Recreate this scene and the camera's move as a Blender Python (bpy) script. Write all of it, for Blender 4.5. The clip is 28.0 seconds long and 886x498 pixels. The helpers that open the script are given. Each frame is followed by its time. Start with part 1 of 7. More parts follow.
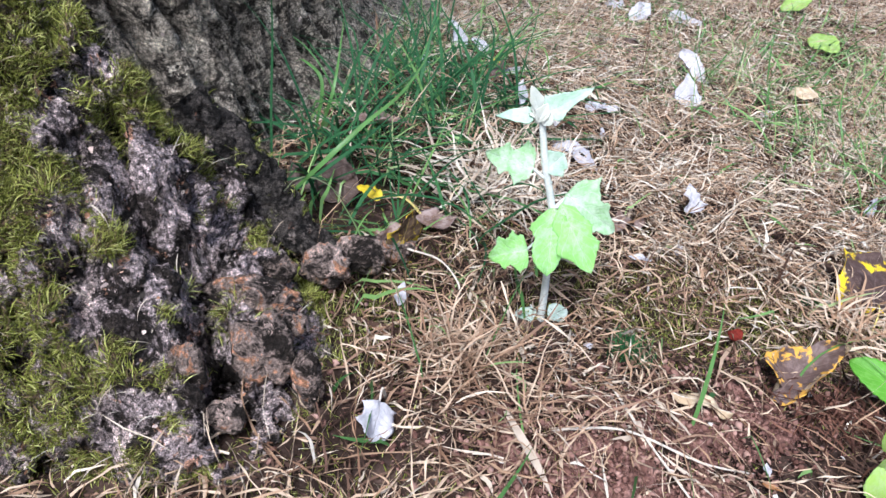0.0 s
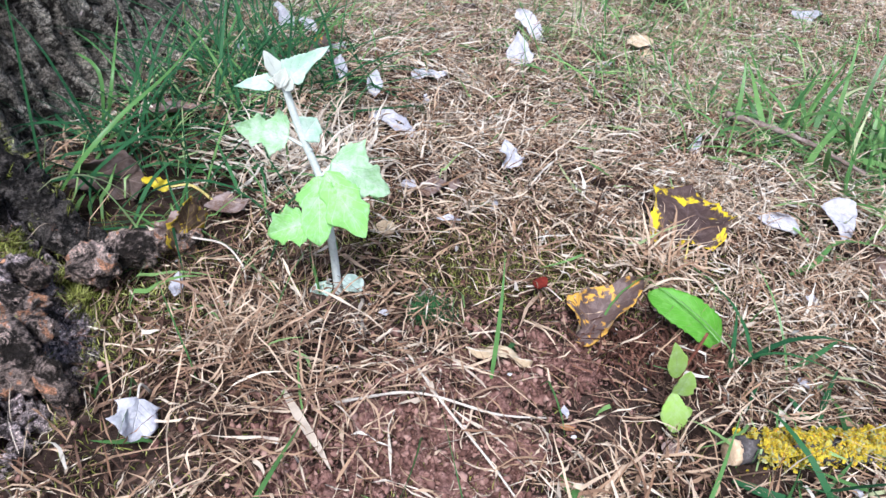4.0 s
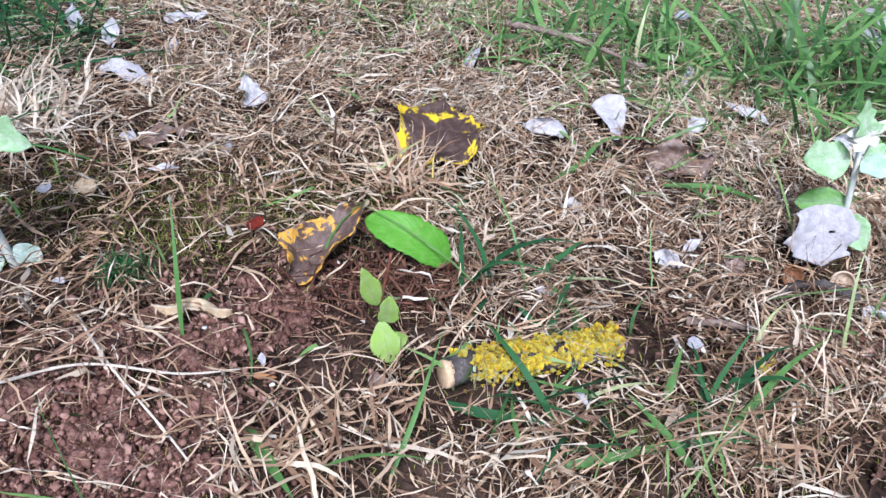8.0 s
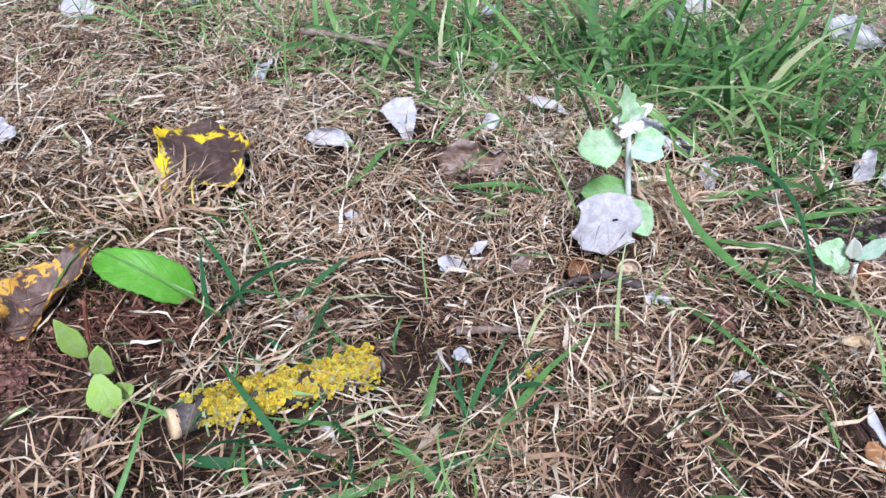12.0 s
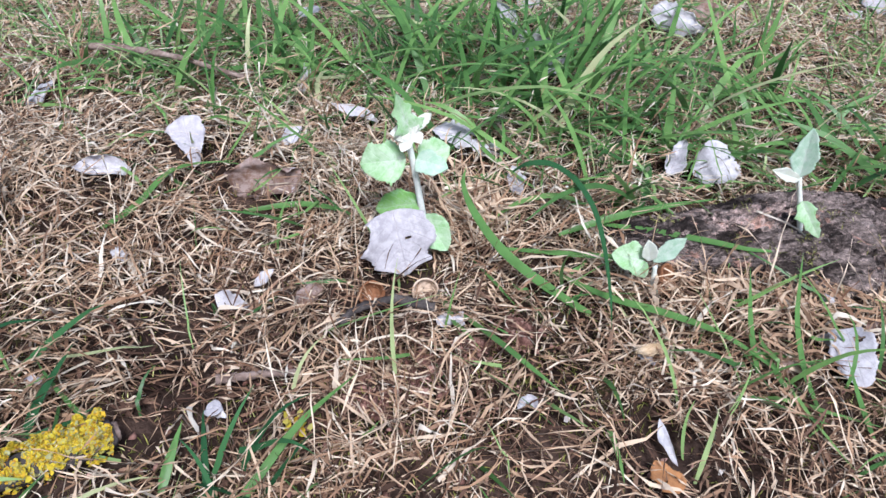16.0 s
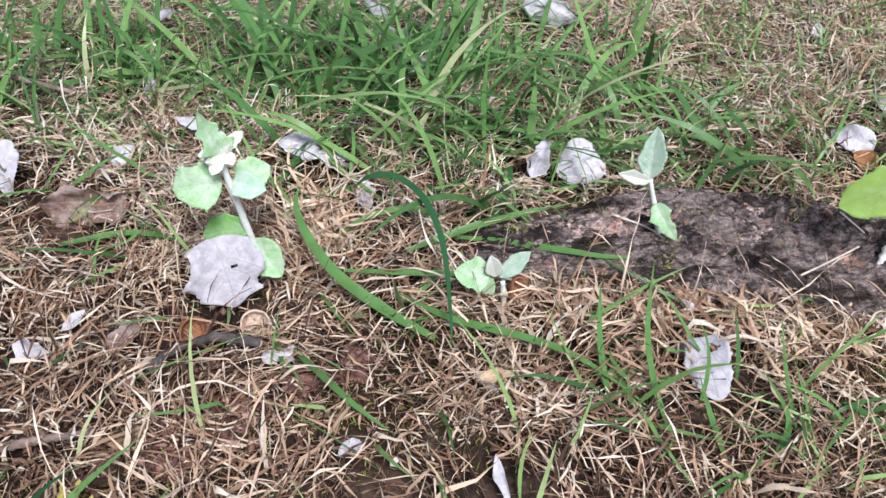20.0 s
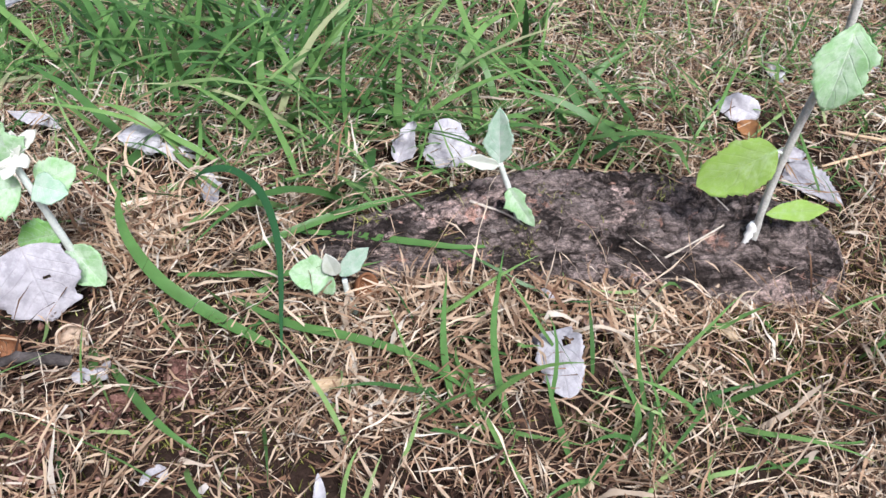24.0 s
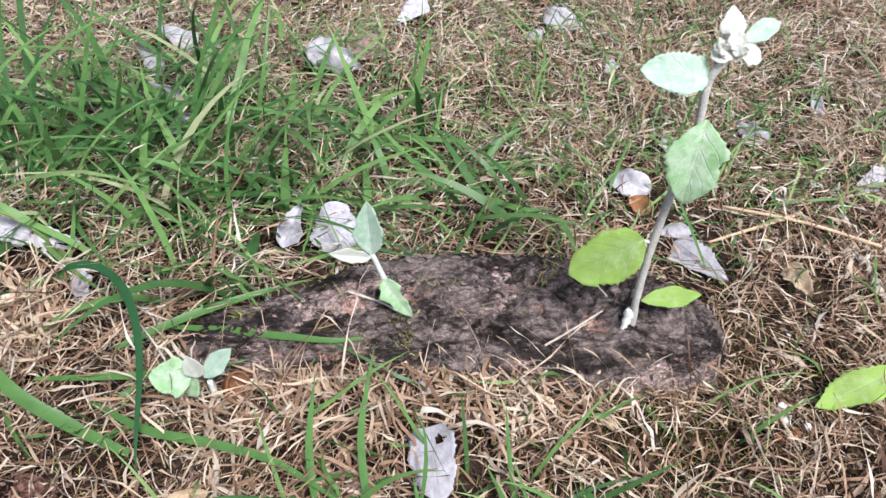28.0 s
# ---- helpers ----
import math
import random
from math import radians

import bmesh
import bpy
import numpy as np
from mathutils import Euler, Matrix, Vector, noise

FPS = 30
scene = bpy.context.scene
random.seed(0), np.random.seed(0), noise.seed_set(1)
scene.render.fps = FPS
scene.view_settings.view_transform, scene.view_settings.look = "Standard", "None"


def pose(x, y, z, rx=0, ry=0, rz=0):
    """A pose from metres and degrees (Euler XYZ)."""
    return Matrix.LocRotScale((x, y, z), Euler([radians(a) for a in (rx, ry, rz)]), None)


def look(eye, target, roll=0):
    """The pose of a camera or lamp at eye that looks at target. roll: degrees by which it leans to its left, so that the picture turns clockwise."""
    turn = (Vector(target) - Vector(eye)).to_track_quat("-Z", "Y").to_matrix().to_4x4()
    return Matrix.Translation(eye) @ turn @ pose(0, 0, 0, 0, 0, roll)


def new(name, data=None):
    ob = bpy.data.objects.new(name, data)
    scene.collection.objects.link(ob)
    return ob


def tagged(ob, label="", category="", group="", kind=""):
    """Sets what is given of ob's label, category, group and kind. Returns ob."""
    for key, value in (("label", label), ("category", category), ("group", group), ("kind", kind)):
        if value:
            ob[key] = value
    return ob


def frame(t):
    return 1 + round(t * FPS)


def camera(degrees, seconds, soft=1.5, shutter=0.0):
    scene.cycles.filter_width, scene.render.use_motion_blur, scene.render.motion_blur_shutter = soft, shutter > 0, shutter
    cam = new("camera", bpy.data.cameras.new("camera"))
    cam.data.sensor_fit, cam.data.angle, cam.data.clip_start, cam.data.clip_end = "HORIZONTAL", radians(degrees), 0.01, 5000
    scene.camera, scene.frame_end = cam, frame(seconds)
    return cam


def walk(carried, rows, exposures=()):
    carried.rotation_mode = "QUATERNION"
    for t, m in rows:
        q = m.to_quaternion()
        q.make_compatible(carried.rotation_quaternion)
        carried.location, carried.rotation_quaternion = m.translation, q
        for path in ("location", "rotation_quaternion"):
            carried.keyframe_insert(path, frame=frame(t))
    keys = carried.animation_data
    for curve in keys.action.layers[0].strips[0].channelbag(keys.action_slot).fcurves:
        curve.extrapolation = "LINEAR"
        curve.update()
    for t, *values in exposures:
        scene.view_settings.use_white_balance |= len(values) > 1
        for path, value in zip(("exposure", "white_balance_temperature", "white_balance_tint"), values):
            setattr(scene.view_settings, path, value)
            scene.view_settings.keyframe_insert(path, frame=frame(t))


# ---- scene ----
cam = camera(56.7, 28.0)
PATH = [
    (0, (0.002, 0.005, 0.305), (0.052, 1.546, -0.97), 3.6),
    (0.5, (0.008, 0.006, 0.303), (0.066, 1.549, -0.968), 3.2),
    (1, (0.017, 0.008, 0.302), (0.086, 1.553, -0.965), 2.6),
    (1.5, (0.027, 0.01, 0.301), (0.115, 1.55, -0.972), 2.2),
    (2, (0.035, 0.009, 0.301), (0.145, 1.541, -0.981), 1.7),
    (2.5, (0.047, 0.009, 0.302), (0.182, 1.535, -0.983), 1.3),
    (3, (0.059, 0.007, 0.301), (0.22, 1.529, -0.986), 0.9),
    (3.5, (0.07, 0.004, 0.298), (0.269, 1.521, -0.991), 1.0),
    (5.5, (0.123, 0.005, 0.277), (0.423, 1.469, -1.052), -0.2),
    (6, (0.14, 0.005, 0.277), (0.458, 1.457, -1.061), -0.7),
    (6.5, (0.156, 0.005, 0.278), (0.5, 1.442, -1.07), -0.9),
    (7, (0.175, 0.005, 0.273), (0.542, 1.424, -1.087), -1.2),
    (7.5, (0.186, 0.004, 0.27), (0.568, 1.406, -1.104), -1.7),
    (8, (0.203, 0.0, 0.259), (0.607, 1.383, -1.128), -1.9),
    (8.5, (0.217, -0.002, 0.254), (0.648, 1.367, -1.139), -1.7),
    (9, (0.227, -0.002, 0.254), (0.686, 1.358, -1.14), -1.4),
    (9.5, (0.234, -0.002, 0.254), (0.703, 1.355, -1.138), -1.7),
    (10, (0.241, -0.003, 0.25), (0.719, 1.343, -1.15), -2.0),
    (10.5, (0.252, -0.004, 0.245), (0.753, 1.328, -1.16), -2.0),
    (11, (0.265, -0.006, 0.244), (0.789, 1.319, -1.159), -2.2),
    (11.5, (0.283, -0.006, 0.245), (0.838, 1.315, -1.15), -2.3),
    (12, (0.293, -0.007, 0.243), (0.901, 1.302, -1.142), -1.7),
    (12.5, (0.303, -0.006, 0.247), (0.956, 1.292, -1.127), -1.2),
    (13, (0.312, -0.011, 0.247), (0.994, 1.279, -1.122), -0.8),
    (13.5, (0.324, -0.013, 0.244), (1.032, 1.26, -1.127), -0.5),
    (15.5, (0.371, -0.01, 0.237), (1.14, 1.203, -1.154), -0.3),
    (16, (0.382, -0.01, 0.231), (1.164, 1.182, -1.172), -0.1),
    (16.5, (0.393, -0.009, 0.228), (1.188, 1.165, -1.183), -0.1),
    (17, (0.404, -0.008, 0.228), (1.223, 1.147, -1.186), 0.4),
    (17.5, (0.413, -0.008, 0.224), (1.249, 1.133, -1.19), 0.8),
    (18, (0.422, -0.009, 0.22), (1.274, 1.117, -1.197), 1.0),
    (18.5, (0.436, -0.009, 0.221), (1.302, 1.109, -1.193), 1.1),
    (19, (0.446, -0.012, 0.22), (1.318, 1.102, -1.193), 0.9),
    (19.5, (0.453, -0.012, 0.219), (1.332, 1.091, -1.198), 0.9),
    (20, (0.459, -0.015, 0.218), (1.335, 1.085, -1.204), 0.4),
    (20.5, (0.466, -0.018, 0.215), (1.337, 1.076, -1.214), 0.0),
    (21, (0.471, -0.021, 0.213), (1.345, 1.064, -1.222), 0.1),
    (21.5, (0.482, -0.022, 0.214), (1.362, 1.046, -1.23), 0.4),
    (23.5, (0.523, -0.032, 0.204), (1.431, 0.981, -1.262), 0.6),
    (24, (0.531, -0.034, 0.203), (1.447, 0.971, -1.263), 0.7),
    (24.5, (0.539, -0.038, 0.207), (1.473, 0.963, -1.251), 0.8),
    (25, (0.545, -0.04, 0.208), (1.498, 0.958, -1.239), 1.1),
    (25.5, (0.55, -0.041, 0.206), (1.523, 0.949, -1.235), 1.7),
    (26, (0.559, -0.041, 0.208), (1.553, 0.94, -1.224), 2.2),
    (26.5, (0.566, -0.042, 0.21), (1.583, 0.938, -1.206), 2.4),
    (27, (0.573, -0.044, 0.214), (1.61, 0.935, -1.188), 2.6),
    (27.5, (0.574, -0.045, 0.213), (1.625, 0.933, -1.179), 2.9),
    (28, (0.579, -0.046, 0.214), (1.635, 0.941, -1.168), 2.7),
]
walk(cam, [(t, look(eye, target, roll)) for t, eye, target, roll in PATH], [(0, 0.90, 5720, 10), (3, 0.90, 5680, 10), (6, 0.80, 5560, 11), (12, 0.70, 5600, 11), (20, 0.66, 6000, 12), (28, 0.66, 6100, 11)])

# ---- light: a bright overcast sky with a weak, wide sun ----
world = bpy.data.worlds.new("sky")
scene.world = world
world.use_nodes = True
sky = world.node_tree.nodes.new("ShaderNodeTexSky")
sky.sky_type, sky.sun_disc = "NISHITA", False
sky.sun_elevation, sky.sun_rotation = radians(59), radians(197)
sky.air_density, sky.dust_density, sky.ozone_density = 1.0, 4.0, 1.0
world.node_tree.links.new(sky.outputs[0], world.node_tree.nodes["Background"].inputs[0])
world.node_tree.nodes["Background"].inputs[1].default_value = 0.088
sun = new("sun", bpy.data.lights.new("sun", "SUN"))
sun.data.energy, sun.data.angle, sun.data.color = 2.95, radians(16), (1.0, 0.98, 0.95)
sun.matrix_world = look((-0.35, -1.15, 2.0), (0, 0, 0))

rng = np.random.default_rng(7)


# ---- ground form: a bank that falls away from the foot of the tree ----
BUMPS = [(0.19, 0.48, -0.0086), (0.32, 0.24, 0.007), (0.5, 0.58, 0.0079), (0.65, 0.58, -0.0091), (0.56, 0.29, -0.0096),
         (0.46, 0.23, 0.0176), (0.0, 0.25, 0.0164), (0.46, 0.33, -0.0172), (0.85, 0.5, 0.0085), (0.68, 0.4, 0.0096),
         (0.25, 0.65, -0.0118), (0.87, -0.02, -0.0091), (1.02, 0.45, 0.0211), (0.40, 0.24, -0.006)]


def gz(x, y):
    """Height of the ground."""
    x, y = np.asarray(x, float), np.asarray(y, float)
    fx, fy = 3 * np.tanh(x / 3), 3 * np.tanh(y / 3)
    d = np.hypot(x + 0.15, y - 0.45)
    z = -0.12985 - 0.0522 * fx - 0.09815 * fy + 0.0086 * np.exp(-d / 0.25) + 0.14227 * np.exp(-(d / 0.7) ** 2)
    for cx, cy, h in BUMPS:
        z = z + h * np.exp(-((x - cx) ** 2 + (y - cy) ** 2) / 0.0098)
    return z


# ---- materials ----
def material(name, build):
    m = bpy.data.materials.new(name)
    m.use_nodes = True
    nt = m.node_tree
    for n in list(nt.nodes):
        nt.nodes.remove(n)
    out = nt.nodes.new("ShaderNodeOutputMaterial")
    nt.links.new(build(nt), out.inputs[0])
    return m


def node(nt, kind, ins=(), **props):
    n = nt.nodes.new(kind)
    for k, v in props.items():
        if k == "operation":
            n.operation = v
        elif k == "blend_type":
            n.blend_type = v
        elif k == "data_type":
            n.data_type = v
        elif k == "feature":
            n.feature = v
    for key, v in dict(ins).items():
        if isinstance(v, bpy.types.NodeSocket):
            nt.links.new(v, n.inputs[key])
        else:
            n.inputs[key].default_value = v
    return n


def ramp(nt, fac, stops):
    n = nt.nodes.new("ShaderNodeValToRGB")
    nt.links.new(fac, n.inputs[0])
    els = n.color_ramp.elements
    while len(els) < len(stops):
        els.new(0.5)
    for e, (p, c) in zip(els, stops):
        e.position, e.color = p, (*c, 1) if len(c) == 3 else c
    return n.outputs[0]


def coords(nt):
    return node(nt, "ShaderNodeTexCoord").outputs["Object"]


def grain(nt, scale, detail=5.0, rough=0.6, vec=None, dist=0.0):
    return node(nt, "ShaderNodeTexNoise", {"Vector": vec or coords(nt), "Scale": scale, "Detail": detail, "Roughness": rough, "Distortion": dist}).outputs["Fac"]


def mix(nt, fac, a, b, how="MIX"):
    n = node(nt, "ShaderNodeMix", data_type="RGBA", blend_type=how)
    for i, v in ((0, fac), (6, a), (7, b)):
        if isinstance(v, bpy.types.NodeSocket):
            nt.links.new(v, n.inputs[i])
        else:
            n.inputs[i].default_value = (*v, 1) if i else v
    return n.outputs[2]


def calc(nt, op, a, b=0.0):
    return node(nt, "ShaderNodeMath", {0: a, 1: b}, operation=op).outputs[0]


def shader(nt, colour, rough=0.8, bump=None, strength=0.5, dist=0.002, thin=0.0, spec=0.3):
    ins = {"Base Color": colour, "Roughness": rough, "Specular IOR Level": spec}
    b = None
    if bump is not None:
        b = node(nt, "ShaderNodeBump", {"Height": bump, "Strength": strength, "Distance": dist}).outputs[0]
        ins["Normal"] = b
    p = node(nt, "ShaderNodeBsdfPrincipled", ins).outputs[0]
    if not thin:
        return p
    t = node(nt, "ShaderNodeBsdfTranslucent", {"Color": colour})
    return node(nt, "ShaderNodeMixShader", {0: thin, 1: p, 2: t.outputs[0]}).outputs[0]


def island(nt):
    return node(nt, "ShaderNodeNewGeometry").outputs["Random Per Island"]


def blade_material(name, stops, rough=0.55, thin=0.25, speck=0.25, spec=0.06):
    def build(nt):
        c = ramp(nt, island(nt), stops)
        n = grain(nt, 90, 4)
        c = mix(nt, speck, c, ramp(nt, n, [(0.3, (0.35, 0.3, 0.25)), (0.7, (1.0, 1.0, 0.95))]), "MULTIPLY")
        return shader(nt, c, rough, grain(nt, 500, 2), 0.3, 0.0006, thin, spec)
    return material(name, build)


def rough_material(name, stops, fine=400, coarse=40, rough=0.9, depth=0.002, dark=(0.5, 0.45, 0.4), blotch=None):
    def build(nt):
        a, b = grain(nt, fine, 6), grain(nt, coarse, 5, 0.65)
        c = ramp(nt, b, stops)
        c = mix(nt, 0.55, c, ramp(nt, a, [(0.3, dark), (0.65, (1.15, 1.12, 1.1))]), "MULTIPLY")
        if blotch:
            for scale, lo, colour in blotch:
                m = ramp(nt, grain(nt, scale, 6, 0.7, dist=0.6), [(lo, (0, 0, 0)), (lo + 0.07, (1, 1, 1))])
                c = mix(nt, m, c, colour)
        h = calc(nt, "ADD", calc(nt, "MULTIPLY", a, 0.5), b)
        return shader(nt, c, rough, h, 0.8, depth, spec=0.03)
    return material(name, build)


def leaf_material(name, base, felt, amount, vein, veins=7.0, thin=0.25, rough=0.7, spots=None, edge=None, spot_size=55, vary=0.0, downy=0.0):
    """A leaf blade: base colour, a felt or stain of another colour over it, pale or dark veins; UV runs across and along."""
    def build(nt):
        uv = node(nt, "ShaderNodeUVMap").outputs[0]
        sep = node(nt, "ShaderNodeSeparateXYZ", {0: uv})
        u = calc(nt, "ABSOLUTE", calc(nt, "SUBTRACT", sep.outputs[0], 0.5))
        v = sep.outputs[1]
        n = grain(nt, 160, 6, 0.7)
        m = ramp(nt, n, [(max(0.0, 0.62 - amount * 0.45), (0, 0, 0)), (min(1.0, 0.78 - amount * 0.35), (1, 1, 1))])
        c = mix(nt, 0.35, base, ramp(nt, grain(nt, 45, 3), [(0.3, tuple(x * 0.55 for x in base)), (0.7, tuple(min(1, x * 1.3) for x in base))]))
        c = mix(nt, m, c, felt)
        if downy:  # white down, thickest along the midrib and towards the stalk
            veil = calc(nt, "MULTIPLY", ramp(nt, u, [(0.0, (1, 1, 1)), (0.30, (0.08, 0.08, 0.08))]), ramp(nt, v, [(0.0, (1, 1, 1)), (0.9, (0.25, 0.25, 0.25))]))
            veil = calc(nt, "MULTIPLY", veil, ramp(nt, grain(nt, 420, 6, 0.75), [(0.40, (0, 0, 0)), (0.54, (1, 1, 1))]))
            c = mix(nt, calc(nt, "MULTIPLY", veil, downy), c, (0.78, 0.82, 0.78))
        if spots:
            lo, colour = spots
            ends = calc(nt, "SUBTRACT", calc(nt, "ABSOLUTE", calc(nt, "SUBTRACT", v, 0.5)), 0.02)
            rim = calc(nt, "MAXIMUM", u, ends)
            f = grain(nt, spot_size, 5, 0.6, dist=0.5)
            if edge:
                f = calc(nt, "ADD", f, calc(nt, "MULTIPLY", calc(nt, "POWER", calc(nt, "MULTIPLY", rim, 2.0), 2.5), edge))
            c = mix(nt, ramp(nt, f, [(lo, (0, 0, 0)), (lo + 0.04, (1, 1, 1))]), c, colour)
        if vary:
            one = node(nt, "ShaderNodeObjectInfo").outputs["Random"]
            c = mix(nt, vary, c, ramp(nt, one, [(0.0, (0.70, 0.68, 0.70)), (0.35, (1, 1, 1)), (1.0, (1.3, 1.3, 1.27))]), "MULTIPLY")
        mid = ramp(nt, u, [(0.0, (1, 1, 1)), (0.02, (0, 0, 0))])
        slant = calc(nt, "SUBTRACT", v, calc(nt, "MULTIPLY", u, 0.7))
        saw = calc(nt, "ABSOLUTE", calc(nt, "SUBTRACT", calc(nt, "FRACT", calc(nt, "MULTIPLY", slant, veins)), 0.5))
        side = ramp(nt, saw, [(0.0, (0.75, 0.75, 0.75)), (0.07, (0, 0, 0))])
        both = calc(nt, "MAXIMUM", mid, side)
        c = mix(nt, calc(nt, "MULTIPLY", both, 0.42), c, vein)
        h = calc(nt, "ADD", calc(nt, "MULTIPLY", both, -0.45), grain(nt, 220, 5))
        return shader(nt, c, rough, h, 0.6, 0.0012, thin, 0.25)
    return material(name, build)


SOIL = rough_material("bare_soil", [(0.3, (0.016, 0.011, 0.009)), (0.5, (0.045, 0.030, 0.025)), (0.7, (0.12, 0.08, 0.065))], 350, 30, depth=0.004,
                      blotch=[(14, 0.6, (0.07, 0.065, 0.028)), (55, 0.68, (0.20, 0.16, 0.11))])
DRY_LAWN = rough_material("dry_lawn", [(0.3, (0.06, 0.047, 0.030)), (0.5, (0.16, 0.118, 0.083)), (0.7, (0.29, 0.225, 0.165))], 120, 9, depth=0.01,
                          blotch=[(5, 0.60, (0.10, 0.13, 0.05)), (26, 0.64, (0.34, 0.27, 0.20))])
CLOD = rough_material("red_earth", [(0.3, (0.055, 0.028, 0.023)), (0.45, (0.165, 0.086, 0.072)), (0.6, (0.32, 0.18, 0.155)), (0.75, (0.48, 0.30, 0.262))], 900, 210, depth=0.004)
CRUMB = blade_material("earth_crumb", [(0.0, (0.11, 0.055, 0.045)), (0.4, (0.22, 0.118, 0.10)), (0.75, (0.34, 0.195, 0.168)), (1.0, (0.50, 0.32, 0.275))], 0.95, 0.0, 0.6, 0.03)
STRAW = blade_material("dry_grass", [(0.0, (0.18, 0.10, 0.066)), (0.2, (0.37, 0.235, 0.152)), (0.45, (0.53, 0.38, 0.265)), (0.7, (0.64, 0.50, 0.375)), (0.9, (0.71, 0.595, 0.475)), (1.0, (0.77, 0.69, 0.58))], 0.55, 0.08, 0.32)
OLD_STRAW = blade_material("brown_dead_grass", [(0.0, (0.03, 0.018, 0.014)), (0.5, (0.12, 0.070, 0.052)), (1.0, (0.33, 0.21, 0.148))], 0.7, 0.05)
GREEN = blade_material("green_grass", [(0.0, (0.06, 0.155, 0.05)), (0.35, (0.135, 0.29, 0.085)), (0.7, (0.235, 0.42, 0.135)), (0.92, (0.36, 0.52, 0.21)), (1.0, (0.55, 0.58, 0.34))], 0.36, 0.35, 0.35, 0.25)
DARK_GREEN = blade_material("dark_grass", [(0.0, (0.025, 0.085, 0.038)), (0.6, (0.05, 0.15, 0.06)), (1.0, (0.11, 0.25, 0.085))], 0.45, 0.3, 0.15)
MOSS = blade_material("moss_shoots", [(0.0, (0.06, 0.068, 0.015)), (0.4, (0.18, 0.20, 0.04)), (0.8, (0.42, 0.44, 0.11)), (1.0, (0.70, 0.72, 0.30))], 0.8, 0.3)
DEAD_MOSS = blade_material("withered_moss", [(0.0, (0.02, 0.014, 0.010)), (0.6, (0.085, 0.058, 0.038)), (1.0, (0.26, 0.18, 0.11))], 0.85, 0.05)


def crusty_material(name, dark, mid, pale, scar, gap=0.47, plate=0.54, scar_at=0.62, scale=1.0, turn=None, rough=0.8, gritty=0.7, broad=1.0, relief=0.008, along=0.6):
    """Old bark seen close: black gaps, brown plates, pale crusts and a few orange scars, with crisp edges and a gritty skin."""
    def build(nt):
        vec = coords(nt)
        if turn is not None:
            vec = node(nt, "ShaderNodeMapping", {"Vector": vec, "Rotation": (0, 0, radians(turn))}).outputs[0]
            vec = node(nt, "ShaderNodeMapping", {"Vector": vec, "Scale": (along, 1.0, 1.0)}).outputs[0]
        form, crust = grain(nt, 75 * scale * broad, 10, 0.72, vec, 0.5), grain(nt, 52 * scale * broad, 10, 0.76, vec, 0.3)
        grit, fine = grain(nt, 420 * scale, 6, 0.72, vec), grain(nt, 1500 * scale, 3, 0.6)
        col = ramp(nt, form, [(gap - 0.035, dark), (gap, tuple((a + b) / 2 for a, b in zip(dark, mid))), (gap + 0.03, mid), (gap + 0.16, tuple(min(1, 1.35 * c) for c in mid))])
        col = mix(nt, ramp(nt, crust, [(plate, (0, 0, 0)), (plate + 0.025, (0.9, 0.9, 0.9))]), col, pale)
        col = mix(nt, ramp(nt, grain(nt, 60 * scale, 9, 0.7, vec, 0.6), [(scar_at, (0, 0, 0)), (scar_at + 0.02, (0.85, 0.85, 0.85))]), col, scar)
        col = mix(nt, gritty, col, ramp(nt, grit, [(0.42, (0.16, 0.15, 0.14)), (0.475, (0.8, 0.79, 0.78)), (0.53, (1.1, 1.1, 1.1)), (0.58, (2.1, 2.05, 2.0))]), "MULTIPLY")
        col = mix(nt, gritty * 0.7, col, ramp(nt, fine, [(0.43, (0.28, 0.27, 0.26)), (0.5, (1, 1, 1)), (0.57, (1.7, 1.7, 1.7))]), "MULTIPLY")
        seam = calc(nt, "ABSOLUTE", calc(nt, "SUBTRACT", grain(nt, 30 * scale, 7, 0.7, vec, 1.0), 0.5))
        line = calc(nt, "MULTIPLY", ramp(nt, seam, [(0.0, (1, 1, 1)), (0.012, (0, 0, 0))]), ramp(nt, grain(nt, 16 * scale, 3), [(0.42, (0, 0, 0)), (0.52, (1, 1, 1))]))
        col = mix(nt, line, col, dark)
        h = calc(nt, "ADD", calc(nt, "ADD", calc(nt, "MULTIPLY", form, 1.4), crust), calc(nt, "ADD", calc(nt, "MULTIPLY", grit, 0.5), calc(nt, "MULTIPLY", line, -0.6)))
        return shader(nt, col, rough, h, 1.0, relief, spec=0.15)
    return material(name, build)


BARK = crusty_material("old_bark", (0.036, 0.030, 0.025), (0.32, 0.278, 0.230), (0.60, 0.54, 0.45), (0.20, 0.10, 0.06), 0.47, 0.55, 0.66)
DARK_BARK = rough_material("dark_branch_bark", [(0.3, (0.03, 0.027, 0.028)), (0.6, (0.10, 0.09, 0.09)), (0.8, (0.24, 0.22, 0.22))], 700, 120, 0.85, 0.001)
BLACK_BARK = crusty_material("black_crusty_bark", (0.014, 0.012, 0.011), (0.085, 0.073, 0.066), (0.28, 0.235, 0.21), (0.30, 0.14, 0.09), 0.48, 0.60, 0.64)
ROOT_BARK = crusty_material("root_bark", (0.032, 0.025, 0.022), (0.40, 0.325, 0.325), (0.72, 0.58, 0.55), (0.60, 0.32, 0.21), 0.485, 0.565, 0.61, gritty=0.85, broad=0.7, relief=0.006)
